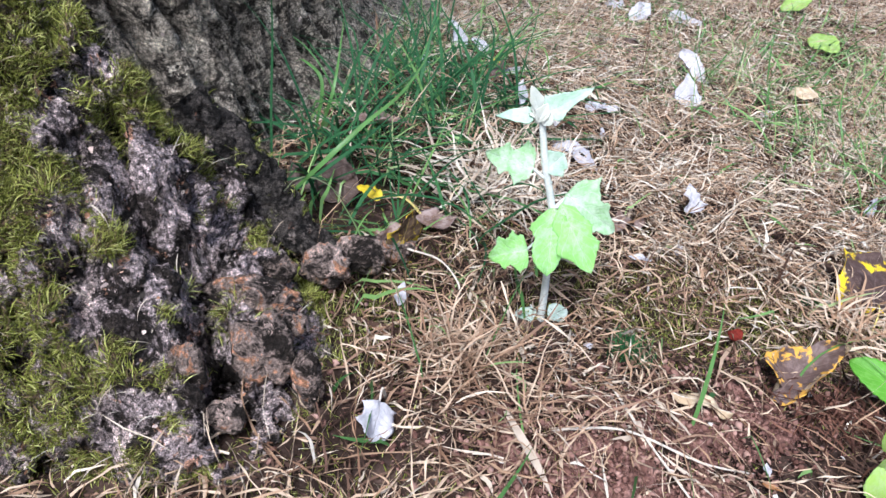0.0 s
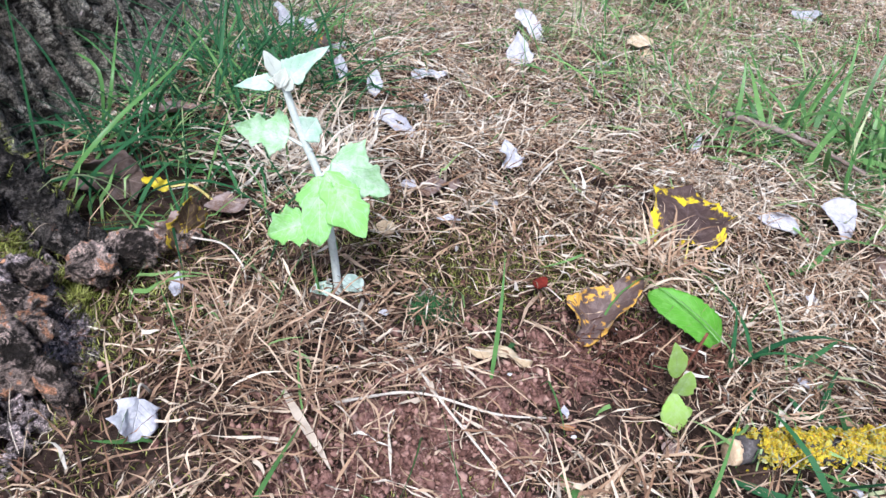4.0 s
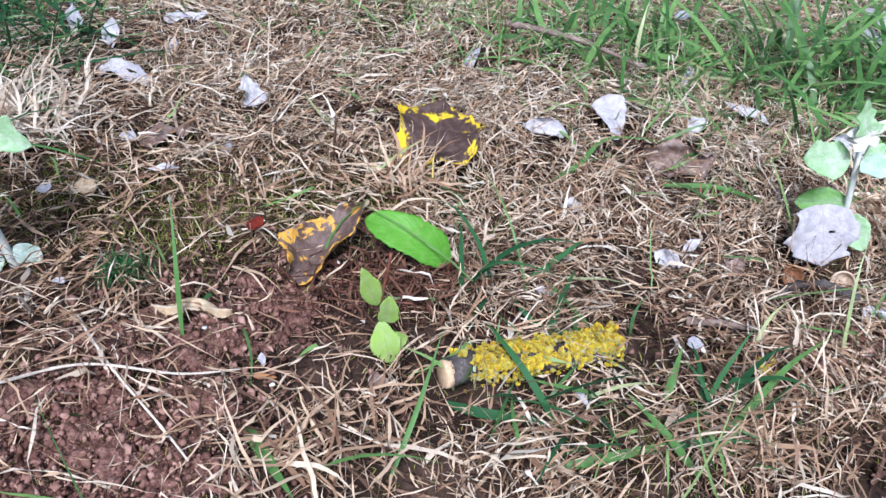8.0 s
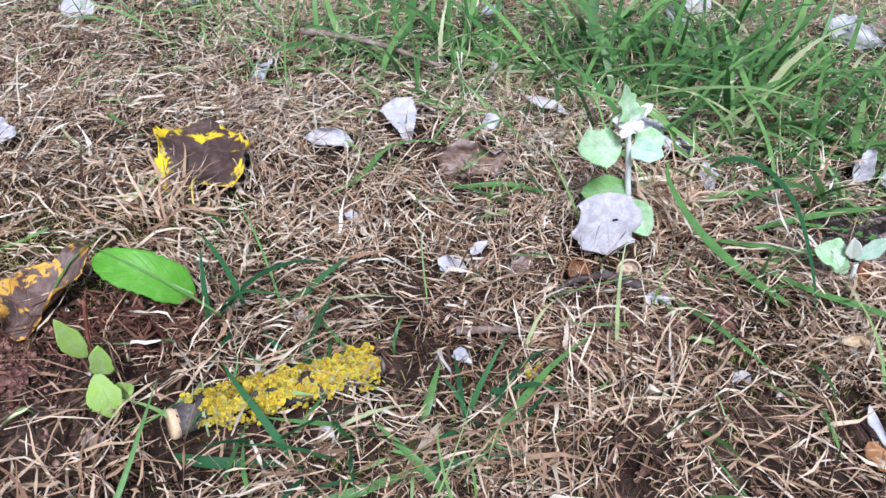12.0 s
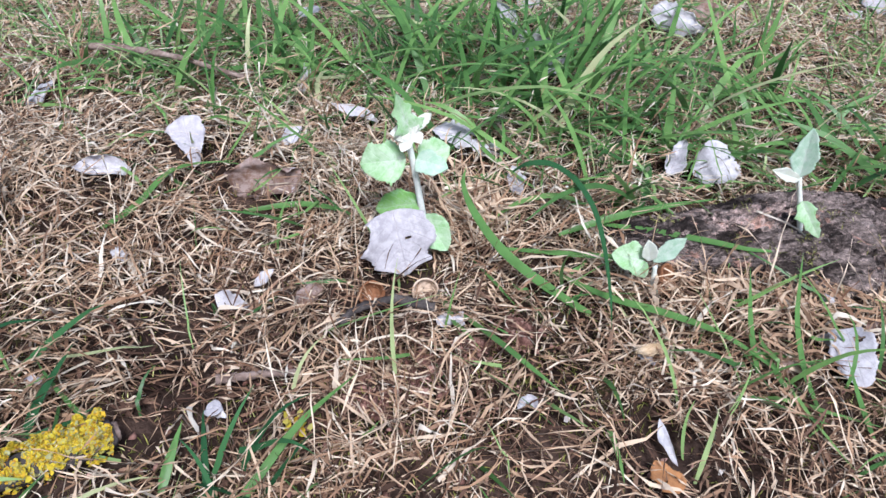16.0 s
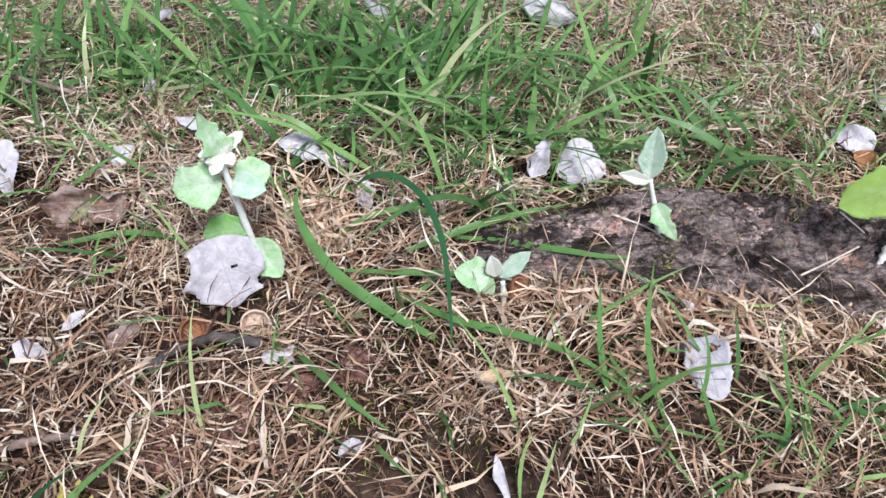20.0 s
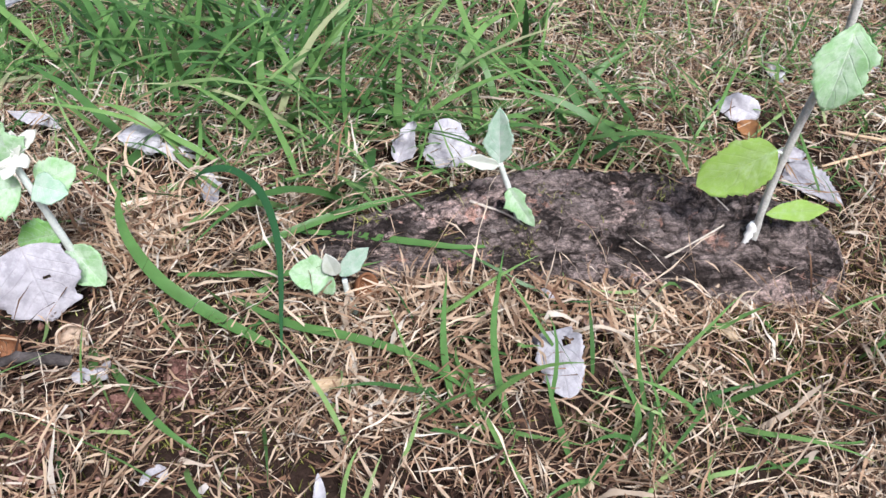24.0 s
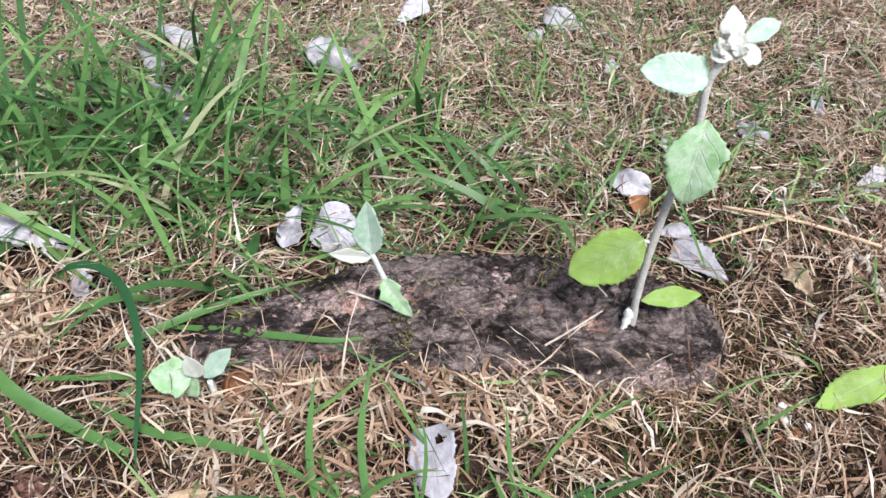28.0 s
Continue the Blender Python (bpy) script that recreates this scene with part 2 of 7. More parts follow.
SMOOTH_ROOT = crusty_material("weathered_root_bark", (0.040, 0.031, 0.029), (0.205, 0.165, 0.156), (0.48, 0.365, 0.335), (0.44, 0.26, 0.21), 0.475, 0.575, 0.60, 1.0, 41, gritty=0.55, broad=0.42, relief=0.0045, along=0.45)
CHIPS = blade_material("bark_chips", [(0.0, (0.02, 0.017, 0.015)), (0.4, (0.09, 0.075, 0.068)), (0.7, (0.28, 0.235, 0.22)), (0.92, (0.56, 0.45, 0.42)), (1.0, (0.52, 0.27, 0.16))], 0.8, 0.0, 0.3)
ROOT_CHIPS = blade_material("root_flakes", [(0.0, (0.06, 0.052, 0.05)), (0.5, (0.16, 0.14, 0.135)), (1.0, (0.32, 0.27, 0.255))], 0.8, 0.0, 0.3)
KNOB_BARK = crusty_material("flaking_bark", (0.032, 0.025, 0.021), (0.36, 0.275, 0.24), (0.70, 0.53, 0.46), (0.66, 0.32, 0.18), 0.485, 0.56, 0.555, 1.2, gritty=0.5, broad=0.8)
WHITE_FELT = leaf_material("white_leaf_underside", (0.46, 0.44, 0.485), (0.62, 0.605, 0.645), 0.5, (0.46, 0.43, 0.47), 6, 0.15, 0.85, vary=0.35)
DARK_LEAF = leaf_material("withered_leaf_upper", (0.09, 0.06, 0.05), (0.16, 0.12, 0.11), 0.4, (0.24, 0.19, 0.17), 6, 0.05, 0.7)
BROWN_LEAF = leaf_material("brown_leaf", (0.20, 0.12, 0.09), (0.36, 0.28, 0.26), 0.45, (0.40, 0.32, 0.28), 6, 0.1, 0.75)
TAN_LEAF = leaf_material("tan_leaf", (0.56, 0.42, 0.27), (0.70, 0.58, 0.42), 0.4, (0.42, 0.30, 0.19), 6, 0.2, 0.7)
ORANGE_LEAF = leaf_material("orange_leaf", (0.50, 0.24, 0.10), (0.40, 0.20, 0.10), 0.3, (0.35, 0.17, 0.08), 6, 0.2, 0.7)
YELLOW_LEAF = leaf_material("brown_and_yellow_leaf", (0.07, 0.042, 0.036), (0.13, 0.088, 0.08), 0.3, (0.13, 0.085, 0.075), 6, 0.1, 0.6, (0.67, (0.72, 0.52, 0.02)), 0.26)
MOTTLED_LEAF = leaf_material("brown_leaf_mottled_yellow", (0.085, 0.05, 0.03), (0.15, 0.10, 0.07), 0.3, (0.50, 0.38, 0.06), 7, 0.1, 0.7, (0.56, (0.50, 0.35, 0.03)), 0.12, 170)
BRIGHT_LEAF = leaf_material("yellow_leaf", (0.80, 0.62, 0.03), (0.82, 0.66, 0.10), 0.3, (0.42, 0.28, 0.04), 6, 0.2, 0.6)
RUSTY_LEAF = leaf_material("brown_and_orange_leaf", (0.115, 0.075, 0.066), (0.20, 0.145, 0.135), 0.35, (0.20, 0.14, 0.125), 6, 0.1, 0.6, (0.60, (0.66, 0.36, 0.06)), 0.14, 110)
FELT_LEAF = leaf_material("felted_green_leaf", (0.37, 0.62, 0.30), (0.58, 0.74, 0.53), 0.45, (0.84, 0.90, 0.83), 5, 0.35, 0.85, downy=0.75)
FRESH_LEAF = leaf_material("fresh_green_leaf", (0.33, 0.66, 0.18), (0.47, 0.74, 0.40), 0.3, (0.84, 0.90, 0.80), 5, 0.4, 0.75, downy=0.6)
PALE_LEAF = leaf_material("white_felted_leaf", (0.44, 0.66, 0.49), (0.62, 0.75, 0.64), 0.5, (0.86, 0.90, 0.86), 5, 0.25, 0.9, downy=0.5)
CREAM_LEAF = leaf_material("cream_young_leaf", (0.82, 0.83, 0.73), (0.87, 0.87, 0.82), 0.6, (0.80, 0.80, 0.76), 5, 0.42, 0.9)
LIME_LEAF = leaf_material("lime_green_leaf", (0.46, 0.66, 0.16), (0.55, 0.70, 0.32), 0.3, (0.66, 0.78, 0.40), 6, 0.5, 0.6, downy=0.25)
GLOSS_LEAF = leaf_material("glossy_green_leaf", (0.155, 0.43, 0.045), (0.22, 0.50, 0.09), 0.3, (0.40, 0.66, 0.22), 9, 0.4, 0.4)
GREY_LEAF = leaf_material("grey_green_leaf", (0.46, 0.62, 0.52), (0.66, 0.76, 0.70), 0.5, (0.66, 0.72, 0.70), 5, 0.2, 0.85)
STEM_FELT = rough_material("felted_stem", [(0.3, (0.60, 0.64, 0.60)), (0.7, (0.74, 0.78, 0.74))], 900, 120, 0.9, 0.0004, (0.75, 0.75, 0.75))
STEM_BROWN = rough_material("brown_stem", [(0.3, (0.48, 0.48, 0.45)), (0.7, (0.70, 0.70, 0.68))], 900, 120, 0.8, 0.0004)
WHITE_WOOL = rough_material("white_wool", [(0.3, (0.80, 0.80, 0.78)), (0.7, (0.90, 0.90, 0.88))], 900, 200, 0.95, 0.0006, (0.85, 0.85, 0.85))
RED_STEM = rough_material("red_brown_shoot", [(0.3, (0.13, 0.045, 0.034)), (0.7, (0.26, 0.11, 0.075))], 900, 90, 0.7, 0.0004)
PETIOLE = rough_material("pale_leaf_stalk", [(0.3, (0.52, 0.46, 0.40)), (0.7, (0.72, 0.66, 0.58))], 900, 90, 0.8, 0.0003)
YELLOW_STALK = rough_material("yellow_leaf_stalk", [(0.3, (0.58, 0.46, 0.14)), (0.7, (0.76, 0.64, 0.28))], 900, 90, 0.7, 0.0003)
TWIG = rough_material("twig_bark", [(0.3, (0.13, 0.092, 0.08)), (0.55, (0.27, 0.21, 0.19)), (0.75, (0.44, 0.37, 0.34))], 500, 90, 0.85, 0.001)
CUT_WOOD = rough_material("cut_wood", [(0.3, (0.55, 0.38, 0.24)), (0.7, (0.80, 0.64, 0.46))], 500, 60, 0.8, 0.0008)
LICHEN = blade_material("yellow_lichen", [(0.0, (0.36, 0.38, 0.26)), (0.16, (0.50, 0.47, 0.16)), (0.4, (0.60, 0.49, 0.05)), (0.7, (0.70, 0.55, 0.05)), (0.88, (0.62, 0.40, 0.04)), (1.0, (0.48, 0.24, 0.04))], 0.8, 0.1, 0.45)
NUT = rough_material("nut_shell", [(0.3, (0.14, 0.06, 0.03)), (0.7, (0.32, 0.16, 0.09))], 500, 50, 0.6, 0.0006)
CAP = rough_material("pale_shell", [(0.3, (0.46, 0.34, 0.25)), (0.7, (0.72, 0.60, 0.50))], 500, 60, 0.7, 0.0006)
FLAKE = blade_material("broad_dry_blades", [(0.0, (0.50, 0.40, 0.31)), (0.5, (0.70, 0.60, 0.50)), (1.0, (0.86, 0.81, 0.73))], 0.6, 0.2, 0.4)
PALE_SCRAP = blade_material("pale_scraps", [(0.0, (0.42, 0.36, 0.33)), (0.5, (0.62, 0.58, 0.56)), (1.0, (0.80, 0.78, 0.78))], 0.8, 0.1, 0.3)
RUST_STRAW = blade_material("rusty_straw", [(0.0, (0.20, 0.115, 0.075)), (0.5, (0.42, 0.28, 0.19)), (1.0, (0.64, 0.50, 0.38))], 0.65, 0.08, 0.4)
RUST = blade_material("rust_brown_stalks", [(0.0, (0.045, 0.02, 0.015)), (0.5, (0.11, 0.052, 0.038)), (1.0, (0.27, 0.135, 0.095))], 0.8, 0.1, 0.3)
GREY_RIB = rough_material("grey_leaf_rib", [(0.3, (0.40, 0.38, 0.42)), (0.7, (0.52, 0.50, 0.54))], 900, 90, 0.85, 0.0002)
GREEN_RIB = rough_material("pale_green_leaf_rib", [(0.3, (0.36, 0.58, 0.26)), (0.7, (0.46, 0.66, 0.36))], 900, 90, 0.8, 0.0002)
RIBS = {"white_leaf_underside": GREY_RIB, "withered_leaf_upper": TWIG, "brown_leaf": TWIG, "brown_and_yellow_leaf": TWIG, "brown_and_orange_leaf": TWIG, "brown_leaf_mottled_yellow": TWIG, "yellow_leaf": YELLOW_STALK, "felted_green_leaf": GREEN_RIB, "fresh_green_leaf": GREEN_RIB,
        "white_felted_leaf": STEM_FELT, "cream_young_leaf": STEM_FELT, "lime_green_leaf": GREEN_RIB, "glossy_green_leaf": GREEN_RIB, "grey_green_leaf": STEM_FELT}
RED_BIT = rough_material("red_petal", [(0.3, (0.09, 0.013, 0.010)), (0.7, (0.17, 0.028, 0.02))], 500, 90, 0.6, 0.0004)


# ---- mesh helpers ----
def part(name, bm, mats, parent=None, label=""):
    me = bpy.data.meshes.new(name)
    bm.to_mesh(me)
    bm.free()
    for m in mats if isinstance(mats, (list, tuple)) else [mats]:
        me.materials.append(m)
    me.shade_smooth()
    ob = new(name, me)
    if parent:
        ob.parent = parent
    return tagged(ob, label) if label else ob


def raw(name, verts, faces, mat, parent=None, smooth=True):
    me = bpy.data.meshes.new(name)
    verts, faces = np.asarray(verts, np.float32), np.asarray(faces, np.int32)
    me.vertices.add(len(verts))
    me.vertices.foreach_set("co", verts.ravel())
    k = faces.shape[1]
    me.loops.add(faces.size)
    me.loops.foreach_set("vertex_index", faces.ravel())
    me.polygons.add(len(faces))
    me.polygons.foreach_set("loop_start", np.arange(0, faces.size, k, dtype=np.int32))
    me.polygons.foreach_set("loop_total", np.full(len(faces), k, np.int32))
    me.update(calc_edges=True)
    me.validate()
    me.materials.append(mat)
    if smooth:
        me.shade_smooth()
    ob = new(name, me)
    if parent:
        ob.parent = parent
    return ob


def grid_faces(rows, cols, wrap=False):
    r, c = np.meshgrid(np.arange(rows - 1), np.arange(cols if wrap else cols - 1), indexing="ij")
    r, c = r.ravel(), c.ravel()
    d = (c + 1) % cols
    return np.stack([r * cols + c, r * cols + d, (r + 1) * cols + d, (r + 1) * cols + c], 1)


def fractal(p, scale, octaves=4, seed=0.0):
    """Smooth noise at each row of p, about -1 to 1."""
    out = np.empty(len(p))
    for i, (x, y, z) in enumerate(p):
        out[i] = noise.fractal((x * scale + seed, y * scale - seed, z * scale + 2 * seed), 1.0, 2.1, octaves)
    return out


def ribbons(base, azim, rise, fall, length, width, segs=5, turn=0.0, taper=1.0, floor=0.001, lean=None, curve=1.3, jit=0.0):
    """Many grass blades: each leaves base at azim and angle rise, bends to angle fall, and lies down on the ground where it meets it."""
    n = len(base)
    s = np.linspace(0, 1, segs + 1)
    ang = rise[:, None] + (fall - rise)[:, None] * s ** curve
    head = azim[:, None] + np.broadcast_to(turn, n)[:, None] * s
    if jit:
        head = head + np.cumsum(rng.normal(0, jit, head.shape), 1)
        ang = ang + rng.normal(0, jit * 0.6, ang.shape)
    step = (length / segs)[:, None]
    dx, dy, dz = np.cos(ang) * np.cos(head) * step, np.cos(ang) * np.sin(head) * step, np.sin(ang) * step
    pts = np.zeros((n, segs + 1, 3))
    pts[:, 0] = base
    pts[:, 1:, 0] = base[:, :1] + np.cumsum(dx[:, :-1], 1)
    pts[:, 1:, 1] = base[:, 1:2] + np.cumsum(dy[:, :-1], 1)
    pts[:, 1:, 2] = base[:, 2:] + np.cumsum(dz[:, :-1], 1)
    low = gz(pts[..., 0], pts[..., 1]) + floor * (1 + np.arange(n)[:, None] % 7)
    pts[..., 2] = np.maximum(pts[..., 2], low - 0.02 * (s == 0))
    roll = rng.uniform(-0.7, 0.7, n) if lean is None else lean
    side = np.stack([-np.sin(head) * np.cos(roll)[:, None], np.cos(head) * np.cos(roll)[:, None], np.broadcast_to(np.sin(roll)[:, None], head.shape)], -1)
    w = width[:, None] * 0.5 * np.clip((1 - s ** (2.2 / taper)) * (0.55 + 0.45 * np.minimum(1, s * 4)), 0.06, 1)
    a, b = pts - side * w[..., None], pts + side * w[..., None]
    v = np.stack([a, b], 2).reshape(-1, 3)
    k = 2 * (segs + 1)
    f = np.concatenate([np.array([[2 * j, 2 * j + 1, 2 * j + 3, 2 * j + 2]]) for j in range(segs)])
    return v, (f[None] + (np.arange(n) * k)[:, None, None]).reshape(-1, 4)


def tube(bm, points, radii, sides=8, mat=0, rough=0.0):
    """A bent round rod through points, closed at both ends."""
    rings = []
    pts = [Vector(p) for p in points]
    for i, (p, r) in enumerate(zip(pts, radii)):
        d = (pts[min(i + 1, len(pts) - 1)] - pts[max(i - 1, 0)]).normalized()
        a = d.orthogonal().normalized() if not rings else (last - d * last.dot(d)).normalized()
        last, b = a, d.cross(a)
        ring = []
        for k in range(sides):
            t = 2 * math.pi * k / sides
            q = r * (1 + rough * noise.noise((p.x * 90 + k, p.y * 90, p.z * 90)))
            ring.append(bm.verts.new(p + (a * math.cos(t) + b * math.sin(t)) * q))
        rings.append(ring)
    for u, v in zip(rings, rings[1:]):
        for k in range(sides):
            bm.faces.new((u[k], u[(k + 1) % sides], v[(k + 1) % sides], v[k])).material_index = mat
    bm.faces.new(rings[0][::-1]).material_index = mat
    bm.faces.new(rings[-1]).material_index = mat


def smooth_line(points, n):
    """n points along a smooth curve through the given ones."""
    p = np.array(points, float)
    if len(p) < 3:
        return [tuple(p[0] + (p[-1] - p[0]) * t) for t in np.linspace(0, 1, n)]
    q = np.vstack([2 * p[0] - p[1], p, 2 * p[-1] - p[-2]])
    out = []
    for t in np.linspace(0, len(p) - 1 - 1e-9, n):
        i, f = int(t), t - int(t)
        a, b, c, d = q[i:i + 4]
        out.append(tuple(0.5 * (2 * b + (c - a) * f + (2 * a - 5 * b + 4 * c - d) * f * f + (3 * b - a - 3 * c + d) * f ** 3)))
    return out


OUTLINES = {
    "lobed": [(0, 0.05), (0.03, 0.50), (0.10, 0.70), (0.17, 0.74), (0.27, 1.0), (0.35, 0.72), (0.46, 0.55), (0.54, 0.60), (0.62, 0.70), (0.69, 0.44), (0.82, 0.30), (0.93, 0.15), (1, 0)],
    "round": [(0, 0.05), (0.05, 0.45), (0.15, 0.78), (0.35, 1.0), (0.55, 0.98), (0.75, 0.76), (0.90, 0.44), (1, 0)],
    "oval": [(0, 0.04), (0.1, 0.42), (0.25, 0.78), (0.45, 1.0), (0.65, 0.90), (0.82, 0.58), (0.93, 0.26), (1, 0)],
    "spear": [(0, 0.05), (0.06, 0.62), (0.16, 0.95), (0.26, 1.0), (0.45, 0.74), (0.65, 0.50), (0.85, 0.24), (1, 0)],
}
OUTLINES["ragged"] = [(0, 0.12), (0.07, 0.55), (0.19, 0.90), (0.27, 0.78), (0.40, 1.0), (0.50, 0.76), (0.66, 0.84), (0.76, 0.50), (0.88, 0.44), (1, 0.06)]
OUTLINES["strap"] = [(0, 0.08), (0.06, 0.45), (0.16, 0.82), (0.35, 1.0), (0.6, 0.98), (0.8, 0.82), (0.93, 0.5), (1, 0.08)]
OUTLINES["wedge"] = [(0, 0.16), (0.15, 0.34), (0.4, 0.62), (0.65, 0.86), (0.84, 1.0), (0.94, 0.72), (1, 0.22)]
OUTLINES["poplar"] = [(0, 0.20), (0.05, 0.62), (0.12, 0.92), (0.18, 0.80), (0.30, 0.84), (0.44, 0.86), (0.58, 1.0), (0.66, 0.82), (0.76, 0.70), (0.84, 0.74), (0.90, 0.40), (1, 0.05)]
OUTLINES["broad"] = [(0, 0.45), (0.06, 0.80), (0.14, 0.78), (0.22, 1.0), (0.34, 0.90), (0.46, 0.95), (0.58, 0.80), (0.72, 0.74), (0.84, 0.58), (0.94, 0.36), (1, 0.08)]


def leaf(name, base, tip, normal, width, outline="round", upper=None, under=None, parent=None, bend=0.0, roll=0.0, fold=0.0, wave=0.0,
         teeth=0.0, seed=0, holes=(), label="", stalk=None, stalk_mat=None, stalk_r=0.0006, thick=0.0005, skew=0.0, uneven=0.3, rib=None):
    """A leaf blade of two skins, from base to tip, facing normal. bend: radians along, roll: radians across, fold: slope at the midrib."""
    rib = rib or RIBS.get(upper.name, PETIOLE)
    base, tip, normal = Vector(base), Vector(tip), Vector(normal)
    ax = tip - base
    length = ax.length
    ey = ax.normalized()
    ez = (normal - ey * normal.dot(ey)).normalized()
    ex = ey.cross(ez)
    nv, nu = 26, 12
    prof = OUTLINES[outline]
    pv, pw = [p[0] for p in prof], [p[1] for p in prof]
    chord = 1.0 if abs(bend) < 0.01 else abs(math.sin(bend / 2) / (bend / 2))
    full = length / max(chord, 0.3)
    r = random.Random(seed)
    tooth = [r.uniform(-1, 1) for _ in range(4 * nv)]
    pos, uvs = {}, {}
    for j in range(nv + 1):
        v = j / nv
        for i in range(nu + 1):
            u = 2 * i / nu - 1
            w = float(np.interp(v, pv, pw)) * width / 2 * (1 + uneven * noise.noise((v * 4.5 + seed * 1.3, 3.0 if u > 0 else 9.0, 0.5)))
            if abs(u) == 1:
                w *= 1 + teeth * (0.6 * (1 if j % 2 else -1) + 0.7 * tooth[2 * j + (u > 0)])
            x, y = u * w * (1 + skew * u), v * full
            wob = wave * length * noise.noise((x * 2.2 / length + seed, y * 2.2 / length, seed * 0.7)) * (0.3 + abs(u)) + 0.12 * wave * length * noise.noise((x * 6 / length, y * 7 / length + seed, 2.0))
            z = fold * abs(x) + wob
            if abs(roll) > 0.01:
                k = roll / width
                x, z = math.sin(k * x) / k * (1 - k * z), (1 - math.cos(k * x)) / k + z * math.cos(k * x)
            if abs(bend) > 0.01:
                k = bend / full
                a = k * y - bend / 2
                y, z = (math.sin(a) + math.sin(bend / 2)) / k + z * -math.sin(a), (math.cos(bend / 2) - math.cos(a)) / k + z * math.cos(a)
            pos[j, i], uvs[j, i] = base + ex * x + ey * y + ez * z, ((u + 1) / 2, v)
    bm = bmesh.new()
    layer = bm.loops.layers.uv.new("UVMap")
    skins = []
    gone = {(j, i) for j in range(nv) for i in range(nu) for hu, hv, hr in holes
            if ((i + 0.5) / nu - hu) ** 2 + ((j + 0.5) / nv - hv) ** 2 < hr * hr * (1 + 0.3 * tooth[(j * 5 + i) % len(tooth)])}
    for side, off in ((0, thick / 2), (1, -thick / 2)):
        vs = {k: bm.verts.new(p + ez * off) for k, p in pos.items()}
        for j in range(nv):
            for i in range(nu):
                if (j, i) in gone:
                    continue
                q = [(j, i), (j, i + 1), (j + 1, i + 1), (j + 1, i)]
                if side:
                    q = q[::-1]
                try:
                    f = bm.faces.new([vs[k] for k in q])
                except ValueError:
                    continue
                f.material_index = side
                for lp, k in zip(f.loops, q):
                    lp[layer].uv = uvs[k]
        skins.append(vs)
    rim = [(j, 0) for j in range(nv + 1)] + [(nv, i) for i in range(1, nu + 1)] + [(j, nu) for j in range(nv - 1, -1, -1)]
    for a, b in zip(rim, rim[1:]):
        f = bm.faces.new((skins[0][a], skins[0][b], skins[1][b], skins[1][a]))
        for lp, k in zip(f.loops, (a, b, b, a)):
            lp[layer].uv = uvs[k]
    bmesh.ops.delete(bm, geom=[v for v in bm.verts if not v.link_faces], context="VERTS")
    ob = part(name, bm, [upper, under or upper], parent, label)
    if length > 0.028:
        bm = bmesh.new()
        tube(bm, [pos[j, nu // 2] for j in range(nv)], [0.4 * thick + 0.00018 * (1 - j / nv) for j in range(nv)], 6)
        part("midrib", bm, rib, ob)
    if stalk:
        bm = bmesh.new()
        line = smooth_line([base + ey * length * 0.03, *[Vector(p) for p in stalk]], 9)
        tube(bm, line, [stalk_r * (0.8 + 0.5 * k / 8) for k in range(9)], 6)
        part("leaf_stalk", bm, stalk_mat or PETIOLE, ob)
    return ob


UP = Vector((0, 0, 1))


# ---- ground ----
def soil_wear(x, y):
    """How bare the ground is: the scraped patch of red earth near the seedling."""
    a = np.exp(-(((x - 0.10) / 0.070) ** 2 + ((y - 0.215) / 0.065) ** 2))
    b = np.exp(-(((x - 0.165) / 0.07) ** 2 + ((y - 0.30) / 0.04) ** 2)) * 0.42
    c = np.exp(-(((x - 0.50) / 0.055) ** 2 + ((y - 0.222) / 0.032) ** 2)) * 0.62 + np.exp(-(((x - 0.588) / 0.03) ** 2 + ((y - 0.222) / 0.018) ** 2)) * 0.5
    d = np.exp(-(((x - 0.22) / 0.05) ** 2 + ((y - 0.33) / 0.05) ** 2)) * 0.3
    return np.clip(a * 1.2 + b + c + d, 0, 1)


def build_ground():
    near = np.concatenate([np.linspace(-30, -2, 12)[:-1], np.linspace(-2, -0.5, 16)[:-1], np.linspace(-0.5, 1.6, 264), np.linspace(1.6, 3, 16)[1:], np.linspace(3, 30, 12)[1:]])
    far = np.concatenate([np.linspace(-30, -1, 12)[:-1], np.linspace(-1, -0.15, 10)[:-1], np.linspace(-0.15, 1.7, 232), np.linspace(1.7, 3, 16)[1:], np.linspace(3, 30, 12)[1:]])
    x, y = np.meshgrid(near, far, indexing="xy")
    x, y = x.ravel(), y.ravel()
    z = gz(x, y)
    inner = (x > -0.5) & (x < 1.6) & (y > -0.15) & (y < 1.7)
    p = np.stack([x, y, np.zeros_like(x)], 1)
    fine = fractal(p[inner], 28, 4, 3.1)
    z[inner] += 0.0035 * fine - 0.003
    faces = grid_faces(len(far), len(near))
    ob = raw("ground", np.stack([x, y, z], 1), faces, SOIL)
    ob.data.materials.append(DRY_LAWN)
    cx, cy = x[faces].mean(1), y[faces].mean(1)
    ob.data.polygons.foreach_set("material_index", ((cx < -0.40) | (cx > 1.62) | (cy < -0.14) | (cy > 1.72)).astype(np.int32))
    return tagged(ob, "bare brown soil bank under thin dry grass and moss", "ground", kind="structure")


build_ground()


def shaped(x, y, spots):
    out = np.zeros_like(x)
    for cx, cy, rx, ry, k in spots:
        out += k * np.exp(-(((x - cx) / rx) ** 2 + ((y - cy) / ry) ** 2))
    return out


# ---- the old tree: trunk, root buttress, knobs, moss ----
TREE = (-0.58, 0.72)
TRUNK_R = 0.49


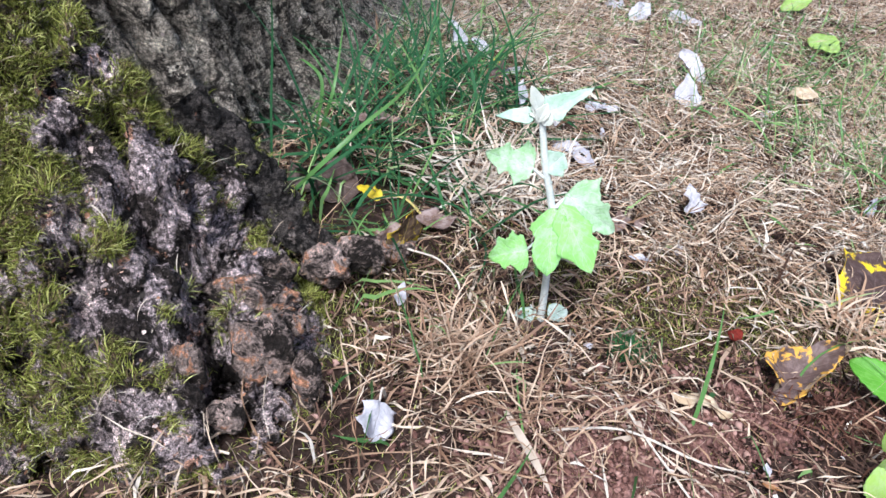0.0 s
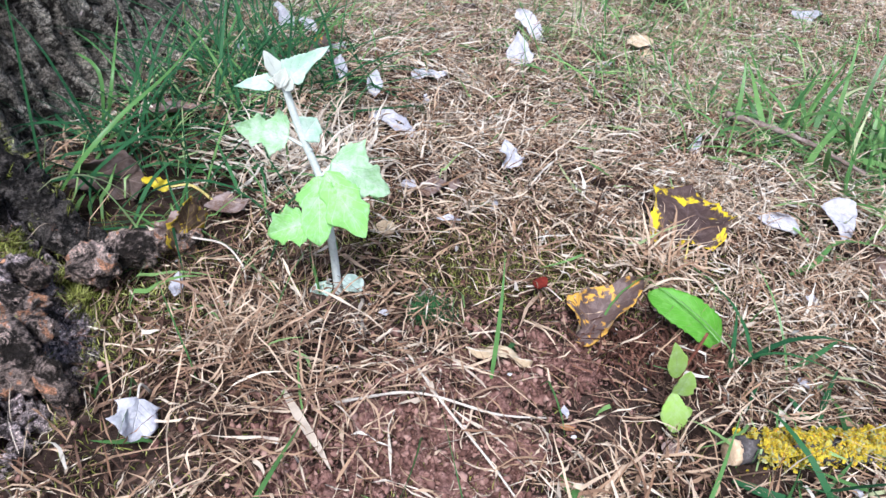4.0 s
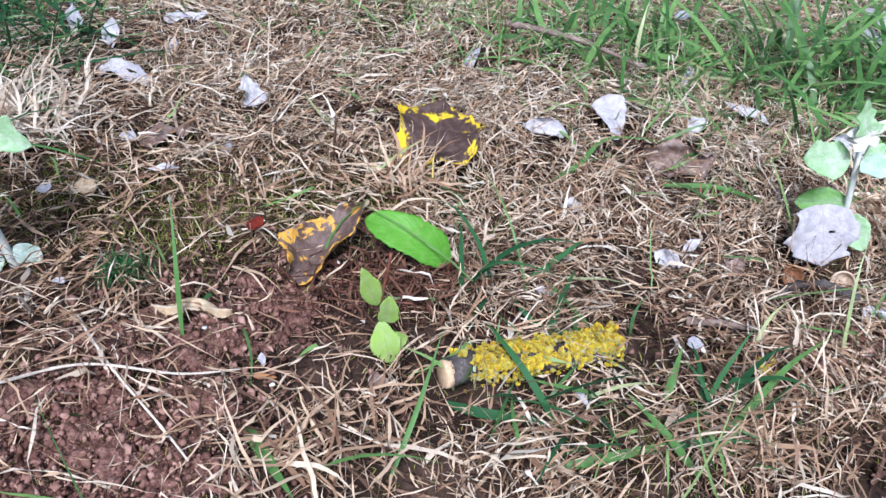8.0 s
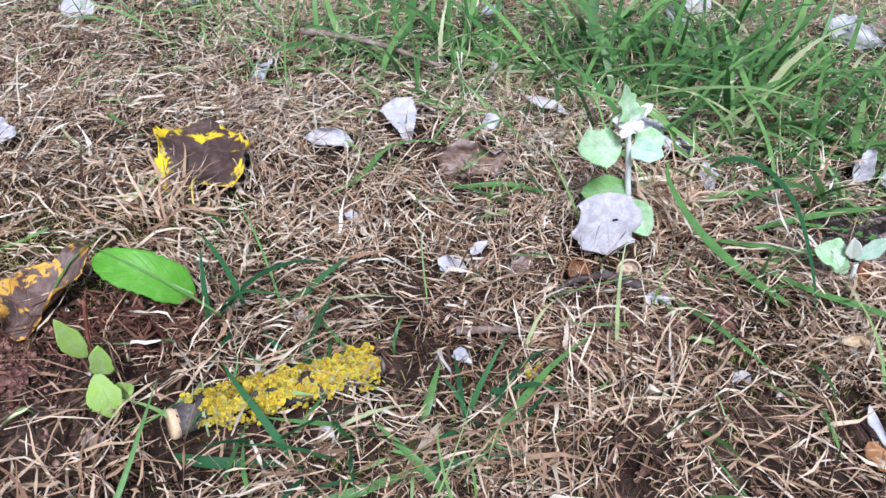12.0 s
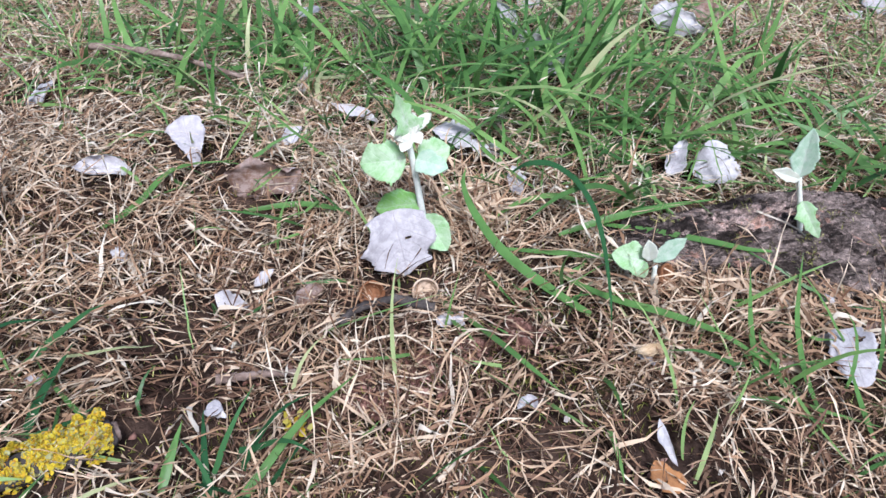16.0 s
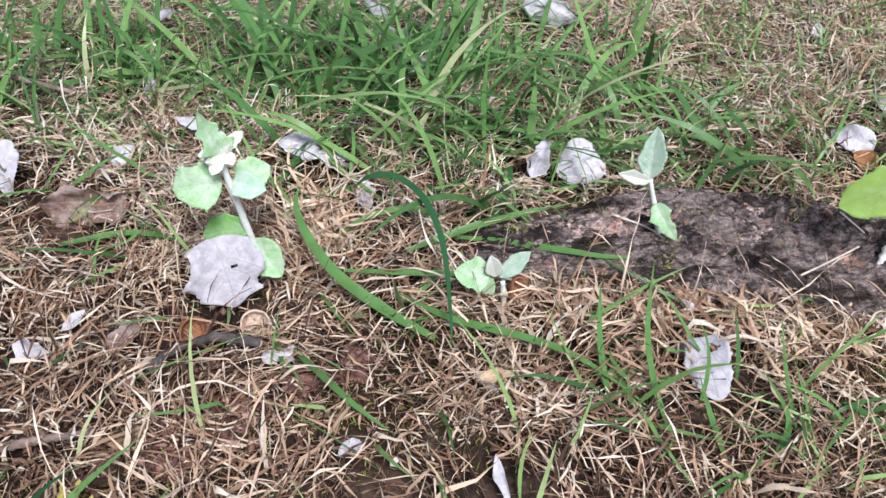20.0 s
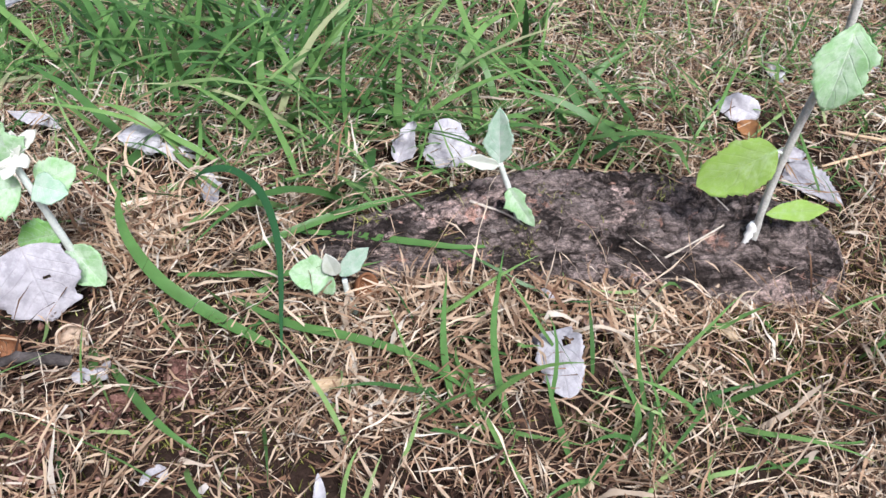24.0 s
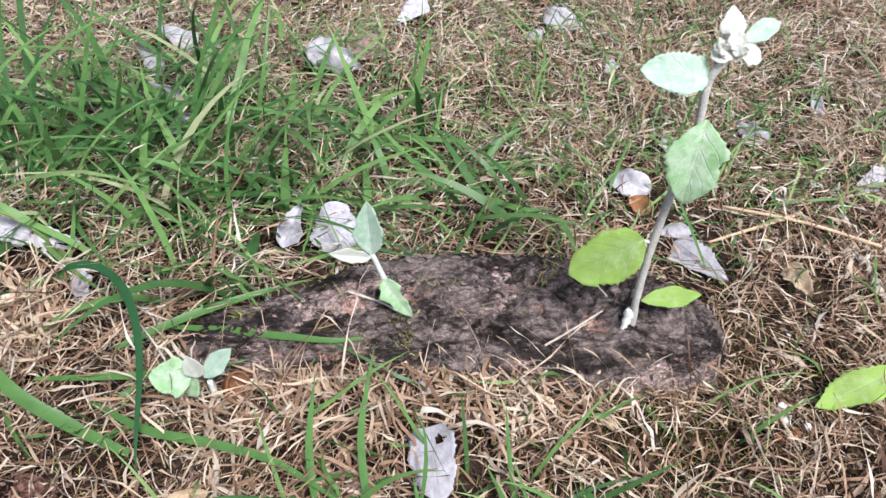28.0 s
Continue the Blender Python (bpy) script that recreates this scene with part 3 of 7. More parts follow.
def buttress_height(x, y):
    """Height over the ground of the mossy buttress that runs from the trunk towards the open side."""
    crest = 0.300 + 0.42 * np.clip(-0.06 - x, 0, 1)
    top = np.interp(x, [-0.50, -0.25, -0.165, -0.125, -0.10, -0.075, -0.06, -0.045, -0.035, -0.022], [0.55, 0.30, 0.165, 0.112, 0.070, 0.036, 0.020, 0.010, 0.002, -0.03])
    front = np.interp(x, [-0.50, -0.25, -0.13, -0.08, -0.05, -0.03], [0.30, 0.17, 0.112, 0.098, 0.060, 0.03])
    back = np.interp(x, [-0.50, -0.16, -0.12, -0.06, -0.03], [0.14, 0.105, 0.090, 0.058, 0.03])
    s = (y - crest) / np.where(y < crest, front, back)
    a = np.abs(s)
    face = np.where(s < 0, (1 - 0.28 * np.minimum(a, 1)) * (1 - a ** 6), 1 - a ** 2.2)
    return np.where(top > 0, top * np.clip(face, -0.6, 1), top)


# furrows (depth below) and a small side ridge (height above) on the buttress: plan line, half-width, depth
FURROWS = [([(-0.099, 0.292), (-0.092, 0.264), (-0.082, 0.238)], 0.008, 0.050), ([(-0.110, 0.303), (-0.092, 0.305), (-0.078, 0.322)], 0.006, 0.022), ([(-0.140, 0.385), (-0.120, 0.410), (-0.085, 0.388)], 0.009, 0.022),
           ([(-0.148, 0.300), (-0.140, 0.262), (-0.128, 0.215)], 0.006, 0.016), ([(-0.130, 0.300), (-0.112, 0.300), (-0.101, 0.283), (-0.097, 0.250)], 0.006, 0.018), ([(-0.152, 0.340), (-0.133, 0.312), (-0.120, 0.290)], 0.006, 0.020),
           ([(-0.175, 0.300), (-0.165, 0.262), (-0.160, 0.215)], 0.007, 0.020), ([(-0.200, 0.340), (-0.170, 0.330), (-0.148, 0.335)], 0.006, 0.016), ([(-0.128, 0.405), (-0.100, 0.392), (-0.074, 0.376), (-0.050, 0.364)], 0.013, -0.042)]


def furrow_depth(x, y):
    out = np.zeros_like(x)
    for line, half, deep in FURROWS:
        d = np.full_like(x, 9.0)
        for (ax, ay), (bx, by) in zip(line, line[1:]):
            t = np.clip(((x - ax) * (bx - ax) + (y - ay) * (by - ay)) / ((bx - ax) ** 2 + (by - ay) ** 2), 0, 1)
            d = np.minimum(d, np.hypot(x - ax - t * (bx - ax), y - ay - t * (by - ay)))
        out += deep * np.exp(-(d / half) ** 2)
    return out


def build_tree():
    tree = tagged(new("tree"), "old tree with furrowed grey bark and mossy root buttress", "tree")
    tree.location = (TREE[0], TREE[1], float(gz(*TREE)))
    bpy.context.view_layer.update()
    inv = tree.matrix_world.inverted()

    def under(ob):
        ob.parent = tree
        ob.matrix_parent_inverse = inv
        return ob
    # trunk: ridged rings, closest rings nearest the ground
    th = np.concatenate([np.linspace(-1.45, 0.75, 640), np.linspace(0.75, 2 * math.pi - 1.45, 90)[1:-1]])
    cols = len(th)
    hs = np.concatenate([np.linspace(-0.16, 0.30, 165), np.linspace(0.33, 2.4, 30)])
    H, T = np.meshgrid(hs, th, indexing="ij")
    wob = 0.065 * np.exp(-((T + 0.58) / 0.17) ** 2) * np.exp(-np.clip(H, 0, 9) / 0.3) + 0.006 * np.sin(9 * T + 2.0)
    R = TRUNK_R - 0.022 + 0.035 * np.exp(-(H + 0.03) / 0.07) - 0.03 * H + wob
    P = np.stack([np.cos(T).ravel() * 17.0, np.sin(T).ravel() * 17.0, H.ravel() * 6.0], 1)
    warp = fractal(np.stack([np.cos(T).ravel() * 3.5, np.sin(T).ravel() * 3.5, H.ravel() * 9.0], 1), 1.0, 2, 9)
    phase = T.ravel() * TRUNK_R / 0.030 + 0.9 * warp + 0.16 * fractal(P, 1.2, 2, 3)
    groove = 1 - np.abs(np.sin(math.pi * phase)) ** 0.6
    Q = np.stack([(R * np.cos(T)).ravel(), (R * np.sin(T)).ravel(), H.ravel() * 0.6], 1)
    plate, fine = fractal(Q, 42, 3, 1.7), fractal(Q, 150, 3, 6.1)
    R = R.ravel() - 0.055 * groove * (0.55 + 0.6 * np.clip(0.5 + warp, 0, 1)) + 0.005 * plate + 0.003 * fine
    v = np.stack([TREE[0] + R * np.cos(T.ravel()), TREE[1] + R * np.sin(T.ravel()), H.ravel()], 1)
    f = grid_faces(len(hs), cols, True)
    ob = raw("trunk", v, f, BARK)
    under(ob)
    cap_bm = bmesh.new()
    ring = [cap_bm.verts.new(v[(len(hs) - 1) * cols + k]) for k in range(0, cols, 4)]
    cap_bm.faces.new(ring)
    under(part("trunk_top", cap_bm, CUT_WOOD))
    # buttress: a lumpy ridge standing on the ground
    xs, ys = np.linspace(-0.40, 0.0, 330), np.linspace(0.08, 0.54, 370)
    X, Y = np.meshgrid(xs, ys, indexing="xy")
    x, y = X.ravel(), Y.ravel()
    h = buttress_height(x, y)
    p = np.stack([x, y, h], 1)
    z = gz(x, y) - 0.012 + h + 0.012 * np.clip(h / 0.03, 0, 1) * fractal(p, 11, 3, 2.2)
    bend = 0.006 * np.stack([fractal(p, 60, 2, 31.0), fractal(p, 60, 2, 41.0)], 1)
    z = z - np.clip(h / 0.02, 0, 1) * furrow_depth(x + bend[:, 0], y + bend[:, 1])
    Z = z.reshape(X.shape)
    gy, gx = np.gradient(Z, ys, xs)
    nrm = np.stack([-gx, -gy, np.ones_like(Z)], -1).reshape(-1, 3)
    nrm /= np.linalg.norm(nrm, axis=1, keepdims=True)
    p = np.stack([x, y, z], 1)
    n2, n3 = fractal(p, 34, 4, 7.7), fractal(p, 130, 3, 4.4)
    w = p + 0.022 * np.stack([n2, -n2, n3], 1)
    d = np.array([noise.voronoi((a * 24, b * 24, c * 24))[0][:2] for a, b, c in w])
    crack = np.clip(1 - (d[:, 1] - d[:, 0]) * 4.5, 0, 1) * np.clip(0.3 + 2 * fractal(p, 15, 2, 21.0), 0, 1)
    # worn slabs, calmer than the rest
    slab = np.clip(shaped(x, y, [(-0.126, 0.250, 0.022, 0.034, 1.3), (-0.104, 0.246, 0.014, 0.024, 1.1), (-0.128, 0.306, 0.018, 0.020, 1.2)]), 0, 1)
    v1, v2 = np.abs(fractal(w, 48, 3, 12.0)), np.abs(fractal(w, 130, 3, 15.0))
    valley = np.exp(-(v1 / 0.10) ** 2) * (0.0075 - 0.005 * slab) + np.exp(-(v2 / 0.14) ** 2) * (0.0032 - 0.0016 * slab)
    out = np.clip(h / 0.02, 0, 1) * (-0.75 * valley + (0.007 - 0.005 * slab) * n2 + (0.0022 - 0.0014 * slab) * n3 - (0.022 - 0.019 * slab) * crack ** 1.1 + 0.003)
    p = p + nrm * out[:, None]
    x, y, z = p.T
    keep = h > -0.028
    faces = grid_faces(len(ys), len(xs))
    faces = faces[keep[faces].all(1)]
    top = raw("root_buttress", np.stack([x, y, z], 1), faces, ROOT_BARK)
    under(top)
    # knobs where bark flakes off
    for i, (cx, cy, cz, sx, sy, sz) in enumerate([(-0.0488, 0.2604, 0.0102, 0.0079, 0.0071, 0.0195),
                                                  (-0.0708, 0.2734, 0.0161, 0.0166, 0.0149, 0.0193),
                                                  (-0.0814, 0.3021, 0.0247, 0.0240, 0.0090, 0.0100),
                                                  (-0.0602, 0.2884, 0.0199, 0.0088, 0.0064, 0.0071),
                                                  (-0.0720, 0.3304, 0.0176, 0.0095, 0.0070, 0.0077),
                                                  (-0.0516, 0.3492, 0.0048, 0.0138, 0.0118, 0.0132),
                                                  (-0.0341, 0.3632, 0.0013, 0.0193, 0.0099, 0.0110),
                                                  (-0.0837, 0.2426, 0.0055, 0.0102, 0.0078, 0.0087),
                                                  (-0.1002, 0.2503, 0.0263, 0.0090, 0.0081, 0.0140), (-0.016, 0.395, -0.019, 0.014, 0.011, 0.010)]):
        bm = bmesh.new()
        bmesh.ops.create_icosphere(bm, subdivisions=4, radius=1)
        for vt in bm.verts:
            d = vt.co.normalized()
            e = noise.voronoi(d * 2.2 + Vector((i * 1.7, 0, i)))[0]
            k = 1 + 0.30 * noise.fractal(d * 1.3 + Vector((i * 3.1, 0, 0)), 1, 2, 2) + 0.05 * noise.fractal(d * 8 + Vector((0, i, 0)), 1, 2, 3) - 0.13 * max(0, 1 - 7 * (e[1] - e[0])) - 0.06 * e[0] - 0.06 * math.exp(-(noise.fractal(d * 3.6 + Vector((0, 0, 2 * i)), 1, 2, 3) / 0.15) ** 2)
            vt.co = Vector((cx + d.x * sx * k, cy + d.y * sy * k, cz + d.z * sz * k))
        under(part("bark_knob", bm, KNOB_BARK))
    return tree, top, inv


tree, buttress, tree_inv = build_tree()


def moss_on(name, mesh_ob, count, mask, lengths, mat, parent, inv, label="olive green moss shoots", segs=2):
    """Short moss shoots standing on the faces of a mesh where mask(x, y) allows."""
    me = mesh_ob.data
    nf = len(me.polygons)
    c, nrm = np.empty(nf * 3), np.empty(nf * 3)
    me.polygons.foreach_get("center", c)
    me.polygons.foreach_get("normal", nrm)
    c, nrm = c.reshape(-1, 3), nrm.reshape(-1, 3)
    m = mask(c[:, 0], c[:, 1], c[:, 2], nrm)
    pick = rng.choice(nf, count, p=m / m.sum())
    base = c[pick] + rng.normal(0, 0.0012, (count, 3))
    clump = np.array([noise.noise((x * 70, y * 70, z * 70)) for x, y, z in base])
    az = 7 * clump + rng.normal(0, 0.8, count)
    rise = rng.uniform(0.1, 1.2, count)
    ln = rng.uniform(*lengths, count) * (0.7 + 0.9 * np.clip(clump + 0.3, 0, 1))
    v, f = ribbons(base, az, rise, rise - rng.uniform(0.3, 1.6, count), ln, rng.uniform(0.0003, 0.0008, count), segs, rng.normal(0, 0.6, count), 1.3, floor=-1.0)
    ob = raw(name, v, f, mat)
    ob.parent, ob.matrix_parent_inverse = parent, inv
    tagged(ob, label, kind="stuff")
    return ob


def buttress_moss(x, y, z, nrm):
    n = np.array([noise.fractal((a * 45 + 3, b * 45, c * 45), 1, 2, 4) for a, b, c in zip(x, y, z)])
    dense = shaped(x, y, [(-0.160, 0.238, 0.020, 0.026, 2.0), (-0.146, 0.230, 0.010, 0.014, 1.3), (-0.175, 0.340, 0.030, 0.030, 1.5), (-0.150, 0.345, 0.022, 0.022, 1.1), (-0.162, 0.290, 0.018, 0.022, 1.2), (-0.136, 0.360, 0.010, 0.010, 1.4),
                          (-0.123, 0.366, 0.012, 0.012, 1.3), (-0.105, 0.360, 0.014, 0.010, 1.3), (-0.088, 0.357, 0.012, 0.008, 1.2), (-0.132, 0.278, 0.006, 0.006, 1.2)])
    dense += shaped(x, y, [(-0.126, 0.243, 0.006, 0.006, 1.0), (-0.113, 0.265, 0.006, 0.007, 1.3),
                          (-0.106, 0.244, 0.005, 0.005, 1.1), (-0.103, 0.229, 0.006, 0.005, 1.1), (-0.116, 0.221, 0.007, 0.005, 1.0), (-0.106, 0.288, 0.007, 0.007, 1.3), (-0.091, 0.286, 0.004, 0.005, 1.2), (-0.140, 0.213, 0.03, 0.010, 1.0),
                          (-0.045, 0.335, 0.030, 0.018, 1.3), (-0.200, 0.250, 0.03, 0.05, 1.0)])
    return np.clip(n * 1.1 + 0.7 * np.minimum(dense, 1.6) - 0.5, 0, 1) ** 1.3 * (nrm[:, 2] > 0.0) * (x > -0.30) + 1e-9


def chips_on(mesh_ob, count, mask, size, parent, inv, mat=CHIPS, label="loose flakes and crumbs of bark"):
    """Small bark flakes lying nearly flat on a mesh."""
    me = mesh_ob.data
    nf = len(me.polygons)
    c, nrm, area = np.empty(nf * 3), np.empty(nf * 3), np.empty(nf)
    me.polygons.foreach_get("center", c)
    me.polygons.foreach_get("normal", nrm)
    me.polygons.foreach_get("area", area)
    c, nrm = c.reshape(-1, 3), nrm.reshape(-1, 3)
    m = mask(c) * area
    pick = rng.choice(nf, count, p=m / m.sum())
    nn = nrm[pick] + rng.normal(0, 0.35, (count, 3))
    u = np.cross(nn, rng.normal(0, 1, (count, 3)))
    u /= np.linalg.norm(u, axis=1, keepdims=True)
    w = np.cross(nn, u)
    w /= np.linalg.norm(w, axis=1, keepdims=True)
    an = np.linspace(0, 2 * math.pi, 6)[:-1] + rng.uniform(0, 6.283, (count, 1))
    r = (size[0] + (size[1] - size[0]) * rng.random((count, 1, 1)) ** 2.5) * rng.uniform(0.5, 1.2, (count, 5, 1))
    v = (c[pick] + nrm[pick] * 0.0006)[:, None] + (u[:, None] * np.cos(an)[..., None] + 0.6 * w[:, None] * np.sin(an)[..., None]) * r
    ob = raw("bark_litter", v.reshape(-1, 3), np.arange(count * 5).reshape(count, 5), mat, smooth=False)
    ob.parent, ob.matrix_parent_inverse = parent, inv
    return tagged(ob, label, kind="stuff")


chips_on(buttress, 14000, lambda c: (c[:, 0] > -0.30) + 0.0, (0.0005, 0.0022), tree, tree_inv)
chips_on([o for o in tree.children if o.name.startswith("trunk")][0], 3000, lambda c: ((c[:, 2] < 0.26) & (c[:, 2] > -0.09) & (c[:, 0] > -0.24) & (c[:, 1] < 0.95)) + 0.0, (0.0005, 0.0024), tree, tree_inv)
# black side root between the buttress and the trunk, mossy on its back
def build_side_root():
    n, m = 150, 70
    line = smooth_line([(-0.140, 0.420, 0.060), (-0.115, 0.408, 0.036), (-0.090, 0.396, 0.014), (-0.066, 0.382, -0.006), (-0.040, 0.372, -0.022)], n)
    v = []
    for i, p in enumerate(line):
        a, b = Vector(line[max(i - 1, 0)]), Vector(line[min(i + 1, n - 1)])
        d = (b - a).normalized()
        side = d.cross(UP).normalized()
        up = side.cross(d)
        r = np.interp(i / (n - 1), [0, 0.5, 0.9, 1], [0.020, 0.016, 0.012, 0.003])
        for j in range(m):
            t = 2 * math.pi * j / m
            o = side * math.cos(t) + up * math.sin(t)
            q = Vector(p) + o * r
            k = 1 + 0.30 * noise.fractal(q * 55, 1, 2, 3) + 0.12 * noise.fractal(q * 190, 1, 2, 3) - 0.22 * math.exp(-(noise.fractal(q * 80 + Vector((3, 0, 0)), 1, 2, 2) / 0.10) ** 2)
            v.append(Vector(p) + o * r * k)
    ob = raw("side_root", np.array(v), grid_faces(n, m, True), BLACK_BARK)
    ob.parent, ob.matrix_parent_inverse = tree, tree_inv
    tagged(ob, "black crusty bark with green moss")
    moss_on("moss", ob, 9000, lambda x, y, z, nm: np.clip(np.array([noise.fractal((a * 40, b * 40, c * 40), 1, 2, 3) for a, b, c in zip(x, y, z)]) * 1.6 + 0.1, 0, 1) * (nm[:, 2] > 0.2) * (nm[:, 1] < 0.6) + 1e-9,
            (0.003, 0.008), MOSS, tree, tree_inv)


build_side_root()
moss_on("moss", buttress, 75000, buttress_moss, (0.003, 0.009), MOSS, tree, tree_inv)
moss_on("dead_moss", buttress, 60000, buttress_moss, (0.002, 0.006), DEAD_MOSS, tree, tree_inv, "withered brown moss")
moss_on("dry_threads", buttress, 420, lambda x, y, z, nm: (nm[:, 2] > 0.1) * (x > -0.24) * (0.25 + (y < 0.24)) + 1e-9, (0.008, 0.026), FLAKE, tree, tree_inv, "dry grass threads caught on the bark", 6)


# ---- surface root beside the seedlings ----
def build_root():
    n, m = 220, 110
    s = np.linspace(0, 1, n)
    pts = smooth_line([(0.680, 0.268, 0), (0.735, 0.236, 0), (0.80, 0.200, 0), (0.86, 0.145, 0), (0.905, 0.092, 0), (0.938, 0.045, 0)], n)
    half = np.interp(s, [0, 0.1, 0.35, 0.6, 0.8, 0.92, 0.97, 1], [0.012, 0.026, 0.042, 0.052, 0.048, 0.036, 0.024, 0.004])
    top = np.interp(s, [0, 0.1, 0.3, 0.6, 0.85, 0.95, 1], [0.004, 0.020, 0.036, 0.049, 0.046, 0.032, 0.002])
    v = []
    for i in range(n):
        x, y, _ = pts[i]
        a, b = pts[max(i - 1, 0)], pts[min(i + 1, n - 1)]
        d = Vector((b[0] - a[0], b[1] - a[1], 0)).normalized()
        side = Vector((-d.y, d.x, 0))
        for j in range(m):
            t = math.pi * (j / (m - 1)) * 1.3 - 0.15 * math.pi
            o, h = math.cos(t) * half[i], math.sin(t) * top[i]
            px, py = x + side.x * o, y + side.y * o
            z = float(gz(x, y)) + h
            q = (px, py, z)
            sx, sy = s[i] * 7, math.cos(t) * 1.1
            lump = 0.20 * noise.fractal((px * 18, py * 18, z * 18), 1, 2, 2) + 0.035 * noise.fractal((px * 95, py * 95, z * 95), 1, 2, 3)
            seam = abs(noise.fractal((sx * 0.8 + 0.5 * lump, sy * 3.2, 4.0), 1, 2, 2))
            ring = abs(noise.fractal((sx * 2.2, sy * 1.5 + lump, 9.0), 1, 2, 2))
            pit = math.exp(-(noise.fractal((px * 60 + lump, py * 60, z * 60), 1, 2, 3) / 0.12) ** 2)
            wx = 0.9 * lump
            d1, d2 = noise.voronoi((sx * 1.6 + wx, sy * 4.2 - wx, 3.0))[0][:2]
            e1, e2 = noise.voronoi((sx * 5.0 + wx, sy * 9.0, 7.0))[0][:2]
            lump -= 0.13 * max(0.0, 1 - 9 * (d2 - d1)) + 0.03 * max(0.0, 1 - 6 * (e2 - e1))
            k = 1 + lump - 0.22 * max(0, 1 - 8 * seam) - 0.12 * max(0, 1 - 9 * ring) - 0.04 * pit
            v.append((x + side.x * o * (1 + 0.3 * lump), y + side.y * o * (1 + 0.3 * lump), float(gz(x, y)) + h * k - 0.002))
    ob = raw("tree_root", np.array(v), grid_faces(n, m), SMOOTH_ROOT)
    tagged(ob, "weathered dark grey tree root breaking the ground", "root")
    moss_on("moss", ob, 900, lambda x, y, z, nm: np.clip(np.array([noise.fractal((a * 30, b * 30, 1), 1, 2, 3) for a, b in zip(x, y)]) * 2 - 0.55, 0, 1) * (nm[:, 2] > 0.2) + 1e-6,
            (0.003, 0.006), MOSS, ob, Matrix())
    chips_on(ob, 500, lambda c: np.ones(len(c)), (0.0006, 0.0030), ob, Matrix(), ROOT_CHIPS)
    return ob


build_root()


# ---- seedlings of white poplar ----
def facing(p, cam_xy=(0.2, -0.2), up=0.6):
    """A direction from p towards the open side of the bank, lifted by up."""
    d = Vector((cam_xy[0] - p[0], cam_xy[1] - p[1], 0)).normalized()
    return (d + UP * up).normalized()


def seedling(label, stem, radii, leaves, stem_mat=STEM_FELT, view=(0.1, 0.0), crown=None):
    root = Vector(stem[0])
    thing = tagged(new("poplar_seedling"), label, "seedling")
    thing.location = root
    bpy.context.view_layer.update()
    inv = thing.matrix_world.inverted()
    line = smooth_line([(stem[0][0], stem[0][1], stem[0][2] - 0.012), *stem], 28)
    bm = bmesh.new()
    tube(bm, line, [np.interp(k / 27, [0, 1], radii) for k in range(28)], 10, rough=0.12)
    st = part("stem", bm, stem_mat, thing)
    st.matrix_parent_inverse = inv
    for i, spec in enumerate(leaves):
        base, tip, width, outline, up, mat, opts = spec
        o = dict(opts)
        kind = o.pop("part", "leaf")
        nrm = o.pop("normal", None) or facing(base, view, up)
        from_ = o.pop("stalk_from", None)
        stalk = [from_] if from_ else None
        lf = leaf(kind, base, tip, nrm, width, outline, mat, o.pop("under", PALE_LEAF), thing, seed=i + int(1000 * abs(root.x)), stalk=stalk, stalk_mat=STEM_FELT, stalk_r=0.0009, thick=0.0008, **o)
        lf.matrix_parent_inverse = inv
    if crown:  # woolly young leaves packed round the tip
        size, count = crown
        r = random.Random(int(1e4 * root.x))
        top = Vector(stem[-1])
        for k in range(count):
            a = math.atan2(top.y - view[1], top.x - view[0]) + 2.0 * math.sin(2.4 * k) + r.uniform(-0.2, 0.2)
            d = Vector((math.cos(a), math.sin(a), r.uniform(0.1, 1.3))).normalized()
            b = top + d * 0.0012 + Vector((0, 0, r.uniform(-0.003, 0.004)))
            lf = leaf("young_leaf", b, b + d * size * r.uniform(0.7, 1.15), facing(b, view, 1.0), size * r.uniform(0.45, 0.65), "ragged", CREAM_LEAF, CREAM_LEAF, thing,
                      seed=60 + k, thick=0.0009, fold=r.uniform(0.0, 0.4), bend=r.uniform(-0.4, 0.6), wave=0.18, teeth=0.1)
            lf.matrix_parent_inverse = inv
    return thing


